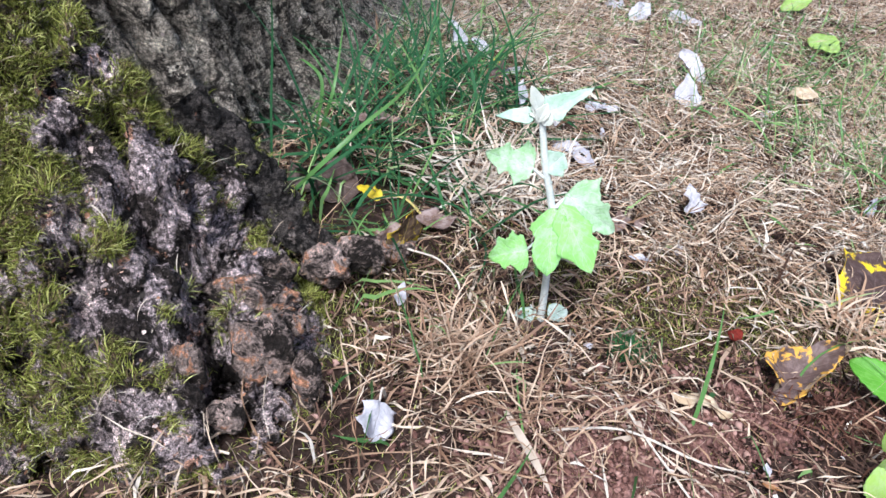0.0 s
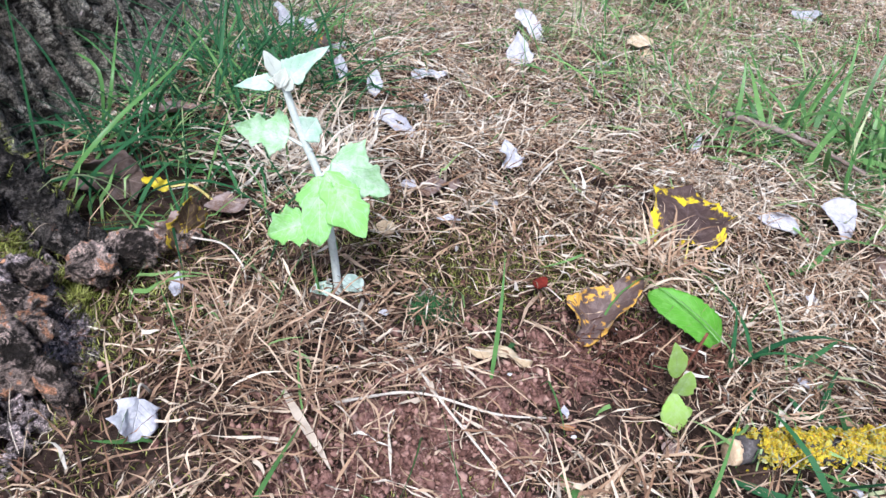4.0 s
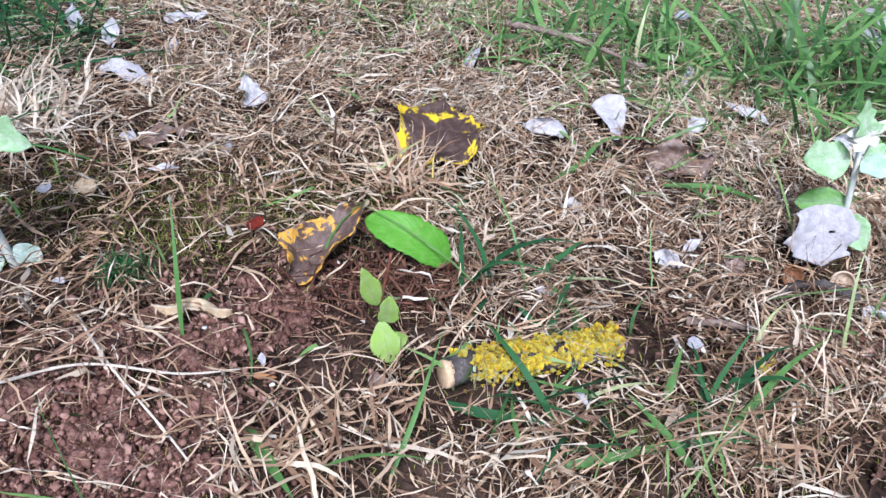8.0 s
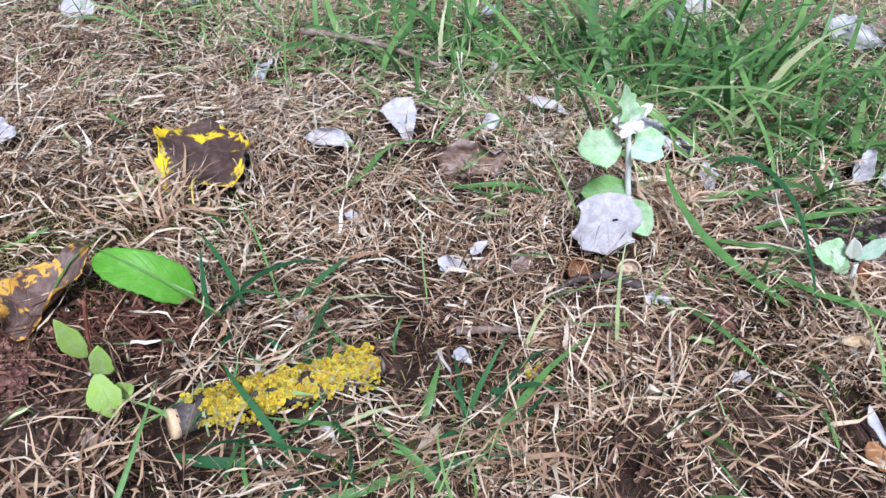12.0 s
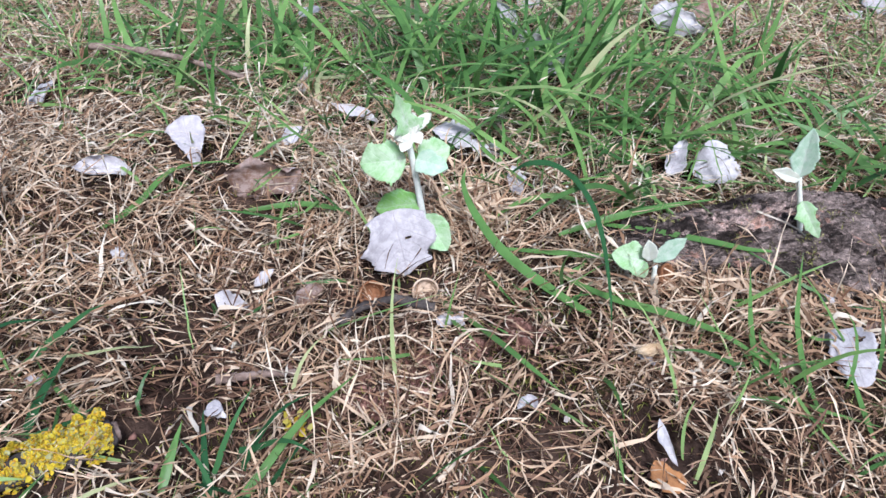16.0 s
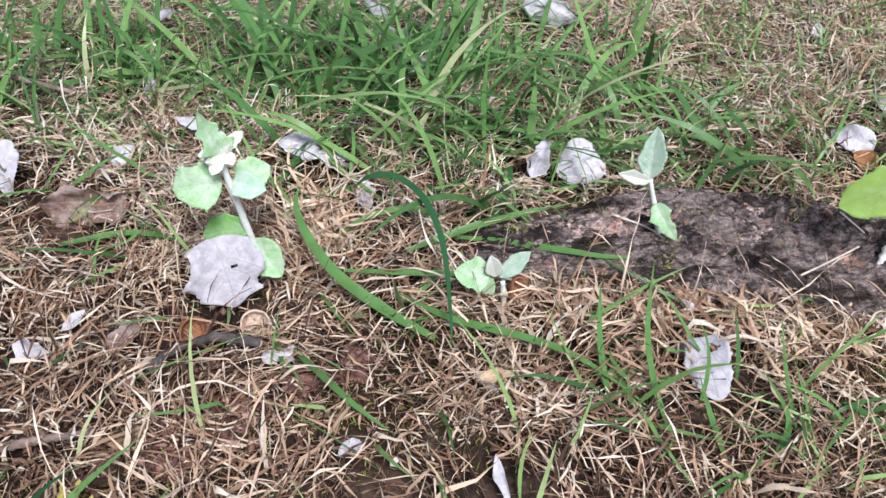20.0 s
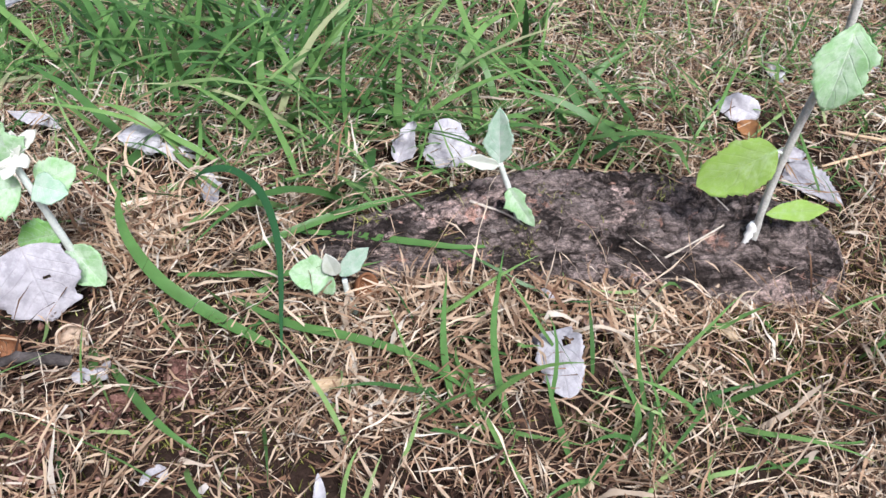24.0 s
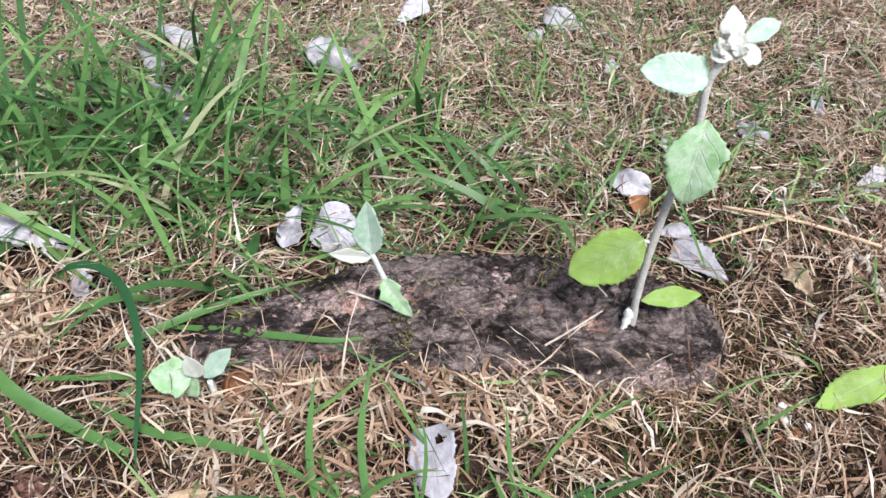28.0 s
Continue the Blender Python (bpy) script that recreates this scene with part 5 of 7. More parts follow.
fallen_at("white curled leaf with a dark underside", (1.265, 0.411, -0.222), (1.257, 0.457, -0.224), 0.025, "white", "round", face=0.9, bend=-1.0, wave=0.15, stalk=0.03)
fallen_at("small white leaf in dry grass", (1.195, 0.429, -0.220), (1.235, 0.434, -0.224), 0.013, "white", "oval", face=0.8, roll=0.7)
fallen_at("small white upright leaf piece", (1.198, 0.321, -0.213), (1.218, 0.333, -0.208), 0.013, "white", "oval", face=1.2, roll=0.6)
fallen_at("orange dead leaf in grass", (0.790, 0.442, -0.174), (0.806, 0.434, -0.176), 0.009, "orange", "oval", face=0.8, roll=0.6)
fallen("orange dead leaf far in grass", 1.300, 0.490, 60, 0.034, 0.022, "orange", "oval", 0.006, 0.0, roll=0.7)
fallen("white torn leaf on the grass", 0.690, 0.698, 20, 0.036, 0.020, "white", "ragged", 0.008, 0.0, roll=0.9, wave=0.15)
fallen_at("large white dead leaf far on straw", (0.390, 1.309, -0.257), (0.451, 1.279, -0.249), 0.043, "white", "spear", face=0.9, roll=0.5, wave=0.12)
fallen_at("white dead leaf at the far edge", (0.315, 1.312, -0.241), (0.291, 1.336, -0.243), 0.028, "white", "lobed", face=0.8, roll=0.7, wave=0.2)
fallen_at("white dead leaf near another", (0.349, 1.270, -0.214), (0.309, 1.227, -0.227), 0.030, "white", "oval", face=0.8, roll=0.9, wave=0.15)
fallen_at("brown and white curled leaf", (0.269, 1.072, -0.191), (0.290, 1.038, -0.187), 0.023, "dark", "round", face=0.7, roll=1.6, wave=0.2)
fallen_at("white folded dead leaf with dark inside", (0.324, 0.985, -0.159), (0.355, 0.941, -0.179), 0.025, "white", "spear", face=0.8, roll=1.8, wave=0.2)
fallen_at("white folded dead leaf on straw", (0.291, 0.814, -0.146), (0.295, 0.853, -0.121), 0.034, "white", "spear", face=1.4, roll=1.0, wave=0.12)
fallen_at("dark brown leaf under the folded white one", (0.296, 0.832, -0.150), (0.266, 0.823, -0.142), 0.022, "brown", "round", face=0.7, roll=0.8, wave=0.2)
fallen_at("orange leaf piece on dry grass", (0.491, 0.923, -0.198), (0.472, 0.925, -0.195), 0.014, "orange", "round", face=0.8, wave=0.2)
fallen_at("small white leaf on straw", (0.418, 0.869, -0.177), (0.386, 0.839, -0.165), 0.009, "white", "oval", face=0.8, roll=0.7)
fallen_at("white dead leaf in the tree foot grass", (-0.006, 0.737, -0.078), (-0.004, 0.782, -0.082), 0.014, "white", "oval", face=0.9, roll=0.8, wave=0.2)
fallen_at("long white folded leaf", (0.022, 0.925, -0.105), (0.043, 0.887, -0.120), 0.017, "white", "oval", face=0.8, roll=1.2, wave=0.2)
fallen_at("white leaf on dry grass behind the seedling", (0.050, 0.905, -0.117), (0.069, 0.877, -0.121), 0.016, "white", "oval", face=0.8, roll=0.9, wave=0.2)
fallen_at("yellow and brown leaf in dry grass", (0.064, 0.767, -0.094), (0.078, 0.795, -0.086), 0.018, "rusty", "round", face=0.9, roll=0.9, wave=0.2)
fallen_at("grey leaf on dry grass", (0.076, 0.780, -0.098), (0.101, 0.820, -0.109), 0.012, "white", "oval", face=0.8, roll=0.8, wave=0.2)
fallen_at("long pale leaf standing in grass", (0.088, 0.684, -0.082), (0.092, 0.713, -0.065), 0.012, "white", "oval", face=1.4, roll=1.0, wave=0.15)
fallen_at("white dead leaf behind the seedling", (0.118, 0.654, -0.082), (0.122, 0.682, -0.069), 0.013, "white", "oval", face=1.2, roll=1.2, wave=0.2)
fallen_at("large flat grey-white leaf", (0.109, 0.604, -0.065), (0.148, 0.581, -0.074), 0.019, "white", "ragged", face=0.8, roll=0.6, wave=0.25, holes=((0.4, 0.6, 0.08),))
fallen_at("flat grey-white leaf on dry grass", (0.159, 0.733, -0.103), (0.199, 0.752, -0.116), 0.014, "white", "ragged", face=0.6, roll=0.5, wave=0.2)
fallen_at("dim brownish leaf sunk in straw", (0.138, 0.484, -0.062), (0.156, 0.497, -0.069), 0.011, "brown", "round", face=0.8, roll=0.7, wave=0.2)
fallen_at("small cream leaf on moss", (0.114, 0.421, -0.047), (0.102, 0.426, -0.044), 0.010, "tan", "round", face=0.8, roll=0.8, wave=0.15)
fallen("brown leaf with grey sheen in the grass", -0.040, 0.556, 10, 0.056, 0.028, "brown", "oval", 0.010, 0.004, roll=1.2, wave=0.15)
fallen_at("dark brown crumpled leaf at the tree foot", (-0.090, 0.466, -0.010), (-0.040, 0.449, -0.016), 0.030, "dark", "poplar", face=3.2, roll=1.2, wave=0.34, uneven=0.5, under=BROWN_LEAF)
fallen_at("yellow leaf tip with a long yellow stalk", (-0.026, 0.444, -0.016), (-0.043, 0.449, -0.012), 0.0095, "bright", "ragged", face=1.2, roll=1.0, wave=0.2, stalk=0.032, stalk_mat=YELLOW_STALK, stalk_r=0.0008)
fallen_at("torn brown leaf stuck to the root end", (-0.0310, 0.3870, -0.0215), (-0.0080, 0.4000, -0.0060), 0.022, "brown", "broad", face=1.3, roll=0.5, wave=0.3, uneven=0.6)
fallen_at("ragged dark leaf mottled with yellow at the root end", (-0.0130, 0.3860, -0.0220), (-0.0060, 0.4020, 0.0070), 0.024, "mottled", "broad", face=1.8, roll=0.7, wave=0.3, uneven=0.6, teeth=0.12)
fallen("dull brown leaf beside the root end", 0.010, 0.432, 20, 0.030, 0.020, "brown", "oval", 0.006, 0.0, roll=0.7)
fallen("small grey leaf piece at the root", -0.0085, 0.3380, 80, 0.013, 0.008, "white", "oval", 0.006, 0.008, roll=0.8)
fallen_at("broad green leaf in far grass", (0.607, 1.238, -0.240), (0.630, 1.178, -0.238), 0.037, "green", "round", face=0.9, wave=0.1, name="green_leaf")
fallen("green leaf in far grass", 0.650, 1.415, 20, 0.060, 0.040, "green", "round", 0.012, 0.02, wave=0.1, name="green_leaf")
fallen_at("serrated green leaf low over dry grass", (0.982, -0.036, -0.150), (0.926, -0.011, -0.160), 0.019, "green", "oval", face=0.9, teeth=0.1, fold=0.2, name="green_leaf")
KEEP.pop()
fallen_at("small cream leaf piece below the root", (0.836, 0.071, -0.160), (0.836, 0.057, -0.164), 0.007, "tan", "oval", face=0.8, roll=0.8)
fallen_at("small white leaf piece beside a torn leaf", (0.747, 0.131, -0.154), (0.743, 0.120, -0.153), 0.006, "white", "round", face=0.9)
fallen("orange leaf tip at the edge of the straw", 0.584, 0.102, 80, 0.020, 0.016, "orange", "round", 0.004, 0.0)
fallen("pale shrivelled leaf piece", 0.641, 0.168, -20, 0.022, 0.010, "tan", "ragged", 0.005, 0.0, roll=1.5, wave=0.2)
fallen("grey leaf chip on straw", 0.414, 0.236, 60, 0.012, 0.008, "white", "round", 0.004, 0.0)
fallen_at("small white chip on straw", (0.163, 0.654, -0.094), (0.167, 0.676, -0.093), 0.008, "white", "oval", face=1.0, roll=0.8)
fallen("small dark red leaf scrap on the moss", 0.199, 0.3655, 40, 0.012, 0.009, "red", "round", 0.009, 0.002, name="red_petal", under=RED_BIT)
fallen("curled pale scrap of dry blade on bare earth", 0.160, 0.302, -10, 0.038, 0.009, "tan", "oval", 0.006, 0.0, roll=0.8, wave=0.2)
fallen_at("pale leaf scrap on mossy straw", (0.160, 0.493, -0.069), (0.175, 0.509, -0.074), 0.009, "brown", "ragged", face=0.8, roll=0.9, wave=0.2)
fallen_at("small white leaf scrap on mossy straw", (0.189, 0.469, -0.075), (0.195, 0.481, -0.074), 0.006, "white", "ragged", face=0.9, roll=0.9)
fallen("narrow white leaf scrap on mossy straw", 0.1523, 0.4379, 10, 0.018, 0.006, "white", "oval", 0.008, 0.0, roll=0.9)
fallen("tiny white leaf scrap behind the seedling", 0.0891, 0.4151, 60, 0.010, 0.007, "white", "round", 0.008, 0.0)
fallen("tan curled leaf far on straw", 0.478, 0.9335, 20, 0.040, 0.030, "tan", "round", 0.012, 0.006, roll=1.2)
fallen_at("curled brown leaf pressed into the straw", (0.776, 0.125, -0.155), (0.789, 0.103, -0.157), 0.0091, "brown", "oval", face=0.8, roll=0.9, wave=0.2)
fallen_at("small white scrap beside a green blade", (0.559, 0.246, -0.133), (0.568, 0.252, -0.138), 0.0056, "white", "ragged", face=0.8, roll=0.9, wave=0.2)
fallen_at("small violet-grey scrap on moss", (0.556, 0.176, -0.122), (0.556, 0.167, -0.123), 0.0053, "white", "oval", face=0.8, roll=0.9, wave=0.2)
fallen_at("pale scrap in the straw before the root", (0.777, 0.152, -0.157), (0.777, 0.142, -0.157), 0.0058, "white", "ragged", face=0.8, roll=0.9, wave=0.2)
fallen_at("cream chip in green grass", (0.697, 0.053, -0.140), (0.699, 0.047, -0.141), 0.0041, "tan", "round", face=0.8, roll=0.9, wave=0.2)
fallen_at("shrivelled white scrap on straw", (0.635, 0.174, -0.138), (0.637, 0.160, -0.139), 0.0049, "white", "ragged", face=0.8, roll=0.9, wave=0.2)
fallen_at("small violet-grey scrap in mossy straw", (0.546, 0.171, -0.120), (0.556, 0.176, -0.124), 0.0045, "white", "round", face=0.8, roll=0.9, wave=0.2)
fallen_at("pale grey leaf piece on straw", (0.408, 0.393, -0.115), (0.414, 0.383, -0.118), 0.0078, "white", "round", face=0.8, roll=0.9, wave=0.2)
fallen_at("small grey scrap near the lichen flake", (0.413, 0.238, -0.095), (0.417, 0.229, -0.095), 0.0056, "white", "ragged", face=0.8, roll=0.9, wave=0.2)
fallen_at("small white scrap behind a twig", (0.557, 0.251, -0.134), (0.562, 0.241, -0.134), 0.0051, "white", "oval", face=0.8, roll=0.9, wave=0.2)
fallen_at("brown leaf piece beside a torn white leaf", (0.701, 0.126, -0.145), (0.708, 0.115, -0.146), 0.0070, "brown", "round", face=0.8, roll=0.9, wave=0.2)
fallen_at("white chip on bare earth edge", (0.096, 0.332, -0.032), (0.103, 0.334, -0.035), 0.0034, "white", "oval", face=0.8, roll=0.9, wave=0.2)
fallen_at("small white chip on brown soil", (0.188, 0.268, -0.050), (0.188, 0.260, -0.051), 0.0033, "white", "oval", face=0.8, roll=0.9, wave=0.2)
fallen_at("pale chip before the lichen branch", (0.332, 0.215, -0.076), (0.335, 0.207, -0.077), 0.0050, "white", "ragged", face=0.8, roll=0.9, wave=0.2)
fallen_at("grey chip behind the lichen branch", (0.345, 0.297, -0.086), (0.351, 0.289, -0.088), 0.0058, "white", "ragged", face=0.8, roll=0.9, wave=0.2)
fallen_at("grey scrap at the end of a twig", (0.549, 0.252, -0.132), (0.559, 0.247, -0.135), 0.0078, "white", "round", face=0.8, roll=0.9, wave=0.2)
fallen_at("dark brown leaf piece on straw", (0.488, 0.309, -0.132), (0.509, 0.317, -0.138), 0.0106, "brown", "round", face=0.8, roll=0.9, wave=0.2)
fallen_at("rust-brown leaf piece on soil", (0.182, 0.255, -0.049), (0.193, 0.252, -0.052), 0.0032, "orange", "oval", face=0.8, roll=0.9, wave=0.2)
fallen_at("dull brown crumpled leaf on soil", (0.234, 0.242, -0.058), (0.244, 0.238, -0.060), 0.0081, "brown", "ragged", face=0.8, roll=0.9, wave=0.2)
fallen_at("white scrap among far straw", (0.404, 0.599, -0.126), (0.434, 0.645, -0.139), 0.0075, "white", "oval", face=0.8, roll=0.9, wave=0.2)
fallen_at("small grey leaf piece beside a dead leaf", (0.136, 0.488, -0.061), (0.125, 0.492, -0.060), 0.0083, "white", "round", face=0.8, roll=0.9, wave=0.2)
fallen_at("brown curled leaf piece behind the seedling", (0.143, 0.494, -0.064), (0.163, 0.507, -0.072), 0.0102, "brown", "oval", face=0.8, roll=0.9, wave=0.2)
fallen_at("bright white leaf far on straw", (0.812, 1.142, -0.263), (0.882, 1.163, -0.272), 0.0304, "white", "spear", face=0.8, roll=0.9, wave=0.2)
fallen_at("orange-brown leaf piece far on straw", (0.465, 0.898, -0.188), (0.500, 0.921, -0.199), 0.0186, "tan", "round", face=0.8, roll=0.9, wave=0.2)


# ---- lichen-covered piece of branch ----
def build_branch():
    a, b = Vector((0.2725, 0.2370, -0.0635)), Vector((0.3700, 0.2425, -0.0855))
    thing = tagged(new("branch_piece"), "short cut branch crusted with bright yellow lichen, lying on grass", "branch")
    r0 = 0.0074
    bm = bmesh.new()
    line = smooth_line([a, a.lerp(b, 0.3) + Vector((0, 0.003, 0.001)), a.lerp(b, 0.65) - Vector((0, 0.002, 0)), b], 40)
    tube(bm, line, [r0 * (1 - 0.12 * k / 39) for k in range(40)], 22, rough=0.35)
    part("bark", bm, DARK_BARK, thing)
    d = (b - a).normalized()
    for p, q, r, wood in ((a, -d, r0 * 0.97, CUT_WOOD), (b, d, r0 * 0.62, TWIG)):
        bm = bmesh.new()
        tube(bm, [p - q * 0.001, p + q * 0.0012, p + q * 0.0026, p + q * 0.0029], [r, r, r * 0.98, r * 0.92], 20, rough=0.2)
        part("cut_end", bm, wood, thing, "pale splintered cut end" if wood is CUT_WOOD else "grey weathered broken end")
    # crusty lobes: small cupped scales, packed over the upper side
    vs, fs = [], []
    n = 15000
    side = d.cross(UP).normalized()
    top = side.cross(d)
    for i in range(n):
        s = random.uniform(0.06, 0.98)
        t = random.gauss(0.25, 0.85)
        clump = noise.noise((s * 22, t * 3.2, 9.0))
        cover = noise.noise((s * 9, t * 1.7, 4.0)) + 0.75 * clump + 0.22 - (0.45 if s < 0.15 else 0) - (0.2 if s > 0.9 else 0)
        if cover < random.uniform(-0.15, 0.25):
            continue
        c = a.lerp(b, s)
        nrm = (top * math.cos(t) - side * math.sin(t)).normalized()
        c = c + nrm * (r0 * (1 - 0.12 * s) + random.uniform(0.0002, 0.0016) + 0.0068 * max(0.0, clump))
        w = (nrm + Vector((random.gauss(0, 0.6), random.gauss(0, 0.6), random.gauss(0, 0.6)))).normalized()
        u = w.orthogonal().normalized()
        v2 = w.cross(u)
        rad = random.uniform(0.0005, 0.0016)
        k0 = len(vs)
        vs.append(tuple(c - w * rad * 0.35))
        ph = random.uniform(0, 6)
        for k in range(7):
            an = ph + 2 * math.pi * k / 7
            rr = rad * random.uniform(0.7, 1.2)
            vs.append(tuple(c + (u * math.cos(an) + v2 * math.sin(an)) * rr + w * random.uniform(-0.2, 0.4) * rad))
        for k in range(7):
            fs.append((k0, k0 + 1 + k, k0 + 1 + (k + 1) % 7))
    ob = raw("lichen", np.array(vs), np.array(fs), LICHEN, thing, smooth=False)
    tagged(ob, "bright yellow crinkled lichen", kind="stuff")


build_branch()
KEEP += [(0.272 + 0.105 * k / 6, 0.2330 + 0.006 * k / 6, 0.011) for k in range(7)]


# ---- twigs, shells, bits ----
def rod(name, label, pts, r, mat, category="twig", rough=0.3, taper=0.6):
    bm = bmesh.new()
    line = smooth_line([(x, y, float(gz(x, y)) + h) for x, y, h in pts], 26)
    tube(bm, line, [r * (1 - (1 - taper) * k / 25) * (1 + 0.18 * math.sin(k * 2.3)) for k in range(26)], 9, rough=rough)
    return tagged(part(name, bm, mat), label, category)


rod("twig", "long thin brown twig lying in grass", [(0.470, 0.672, 0.022), (0.4920, 0.6480, 0.024), (0.5250, 0.612, 0.024), (0.5650, 0.568, 0.020)], 0.0034, TWIG, taper=0.55)
rod("twig", "knobbly grey twig half sunk in dry grass", [(0.497, 0.270, 0.010), (0.510, 0.276, 0.013), (0.533, 0.275, 0.014), (0.553, 0.260, 0.010)], 0.0024, DARK_BARK, rough=1.3, taper=0.8)
rod("twig", "short dark twig on dry grass", [(0.422, 0.257, 0.006), (0.440, 0.250, 0.007), (0.461, 0.242, 0.006)], 0.0026, TWIG)
rod("twig", "thin pale root twig below the tiny seedling", [(0.672, 0.200, 0.004), (0.664, 0.180, 0.004), (0.650, 0.160, 0.002)], 0.0020, PETIOLE)
rod("dry_stalk", "long pale straw stalk lying by the root", [(1.10, 0.080, 0.010), (1.06, 0.092, 0.012), (1.02, 0.11, 0.008)], 0.0016, CUT_WOOD, "stalk")
rod("dry_stalk", "long pale straw across bare earth", [(0.108, 0.305, 0.006), (0.122, 0.270, 0.006), (0.140, 0.235, 0.006), (0.150, 0.215, 0.004)], 0.0008, PETIOLE, "stalk")
rod("dry_stalk", "pale straw lying across bare earth", [(0.070, 0.262, 0.006), (0.110, 0.272, 0.007), (0.150, 0.262, 0.006), (0.180, 0.262, 0.004)], 0.0008, PETIOLE, "stalk")
rod("dry_stalk", "pale stalk of a small red leaf scrap", [(0.1907, 0.3681, 0.008), (0.202, 0.3633, 0.012), (0.2089, 0.3508, 0.012)], 0.0005, PETIOLE, "stalk")
rod("dry_stalk", "long pale leaf stalk curving from the root end", [(-0.007, 0.3881, 0.012), (0.0122, 0.3763, 0.016), (0.0231, 0.359, 0.014), (0.0244, 0.3517, 0.006)], 0.0007, PETIOLE, "stalk")
rod("dry_stalk", "pale straw lying over the tree root", [(0.8294, 0.1225, 0.014), (0.8482, 0.1111, 0.030), (0.8727, 0.1025, 0.042)], 0.0008, PETIOLE, "stalk")
rod("dry_stalk", "short pale straw lying on the tree root", [(0.8889, 0.1264, 0.046), (0.8795, 0.1054, 0.048)], 0.0006, PETIOLE, "stalk")
rod("dry_stalk", "pale straw leaning on the root beside a small seedling", [(0.780, 0.216, 0.034), (0.7921, 0.1883, 0.030), (0.7962, 0.1546, 0.012)], 0.0008, PETIOLE, "stalk")


def shell(name, label, x, y, r, mat, az, tilt, category):
    """Half a broken nut shell: a cup with a thick rim."""
    bm = bmesh.new()
    prof = [(r * math.cos(t) * 1.0, -r * 0.8 * math.sin(t)) for t in np.linspace(0, math.pi / 2 - 0.05, 9)] + [(r * 0.86 * math.cos(t), -r * 0.66 * math.sin(t)) for t in np.linspace(math.pi / 2 - 0.05, 0, 9)]
    loops = []
    for q, z in prof:
        loops.append([bm.verts.new((q * math.cos(a) * (1 + 0.08 * noise.noise((math.cos(a) * 2, math.sin(a) * 2, x * 50))), q * math.sin(a), z + 0.12 * r * noise.noise((math.cos(a) * 3, math.sin(a) * 3, y * 40)))) for a in np.linspace(0, 2 * math.pi, 24, endpoint=False)])
    for u, v in zip(loops, loops[1:] + loops[:1]):
        for k in range(24):
            bm.faces.new((u[k], u[(k + 1) % 24], v[(k + 1) % 24], v[k]))
    m = pose(x, y, float(gz(x, y)) + r * 0.75, tilt, 0, az)
    bm.transform(m)
    return tagged(part(name, bm, mat), label, category)


shell("nut_shell", "broken brown nut shell half in dry grass", 0.530, 0.293, 0.0090, NUT, 15, 50, "shell")
shell("nut_shell", "pale round nut shell half with orange scar", 0.560, 0.281, 0.0085, CAP, -20, 62, "shell")
shell("nut_shell", "dark brown nut shell beside a tiny seedling", 0.700, 0.212, 0.0100, NUT, 30, 60, "shell")

# bright chips of lichen lying in the straw
for x, y in ((0.441, 0.209),):
    vs, fs = [], []
    for i in range(26):
        c = Vector((x + random.gauss(0, 0.003), y + random.gauss(0, 0.003), float(gz(x, y)) + random.uniform(0.004, 0.010)))
        w = Vector((random.gauss(0, 1), random.gauss(0, 1), random.gauss(0, 1))).normalized()
        u = w.orthogonal().normalized()
        v2 = w.cross(u)
        k0 = len(vs)
        vs.append(tuple(c))
        vs += [tuple(c + (u * math.cos(k) + v2 * math.sin(k)) * random.uniform(0.001, 0.0026)) for k in np.linspace(0, 6.28, 7)[:-1]]
        fs += [(k0, k0 + 1 + k, k0 + 1 + (k + 1) % 6) for k in range(6)]
    tagged(raw("lichen_flake", np.array(vs), np.array(fs), LICHEN, smooth=False), "small yellow lichen flake in straw", "lichen")


# ---- single long blades of grass that stand out ----
def grass_plant(label, blades):
    """One plant of grass: long blades, each slightly folded along its middle, through points given as x, y and height over the ground."""
    x0, y0, _ = blades[0][2][0]
    plant = tagged(new("grass_plant"), label, "grass", "single grass plants")
    plant.location = (x0, y0, float(gz(x0, y0)))
    bpy.context.view_layer.update()
    inv = plant.matrix_world.inverted()
    for width, mat, pts in blades:
        line = [Vector((x, y, float(gz(x, y)) + h)) for x, y, h in pts]
        line = [Vector(p) for p in smooth_line(line, 26)]
        bm = bmesh.new()
        rows = []
        for i, p in enumerate(line):
            d = (line[min(i + 1, 25)] - line[max(i - 1, 0)]).normalized()
            side = d.cross(UP + Vector((0.15, -0.5, 0))).normalized()
            w = width * 0.5 * min(1, 0.55 + i / 12) * (1 - max(0, (i - 9) / 16.2) ** 1.6)
            nrm = side.cross(d)
            rows.append([bm.verts.new(p + side * w * k - nrm * w * 0.25 * (1 - abs(k))) for k in (-1, 0, 1)])
        for a, b in zip(rows, rows[1:]):
            for k in range(2):
                bm.faces.new((a[k], a[k + 1], b[k + 1], b[k]))
        part("blade", bm, mat, plant).matrix_parent_inverse = inv
    return plant


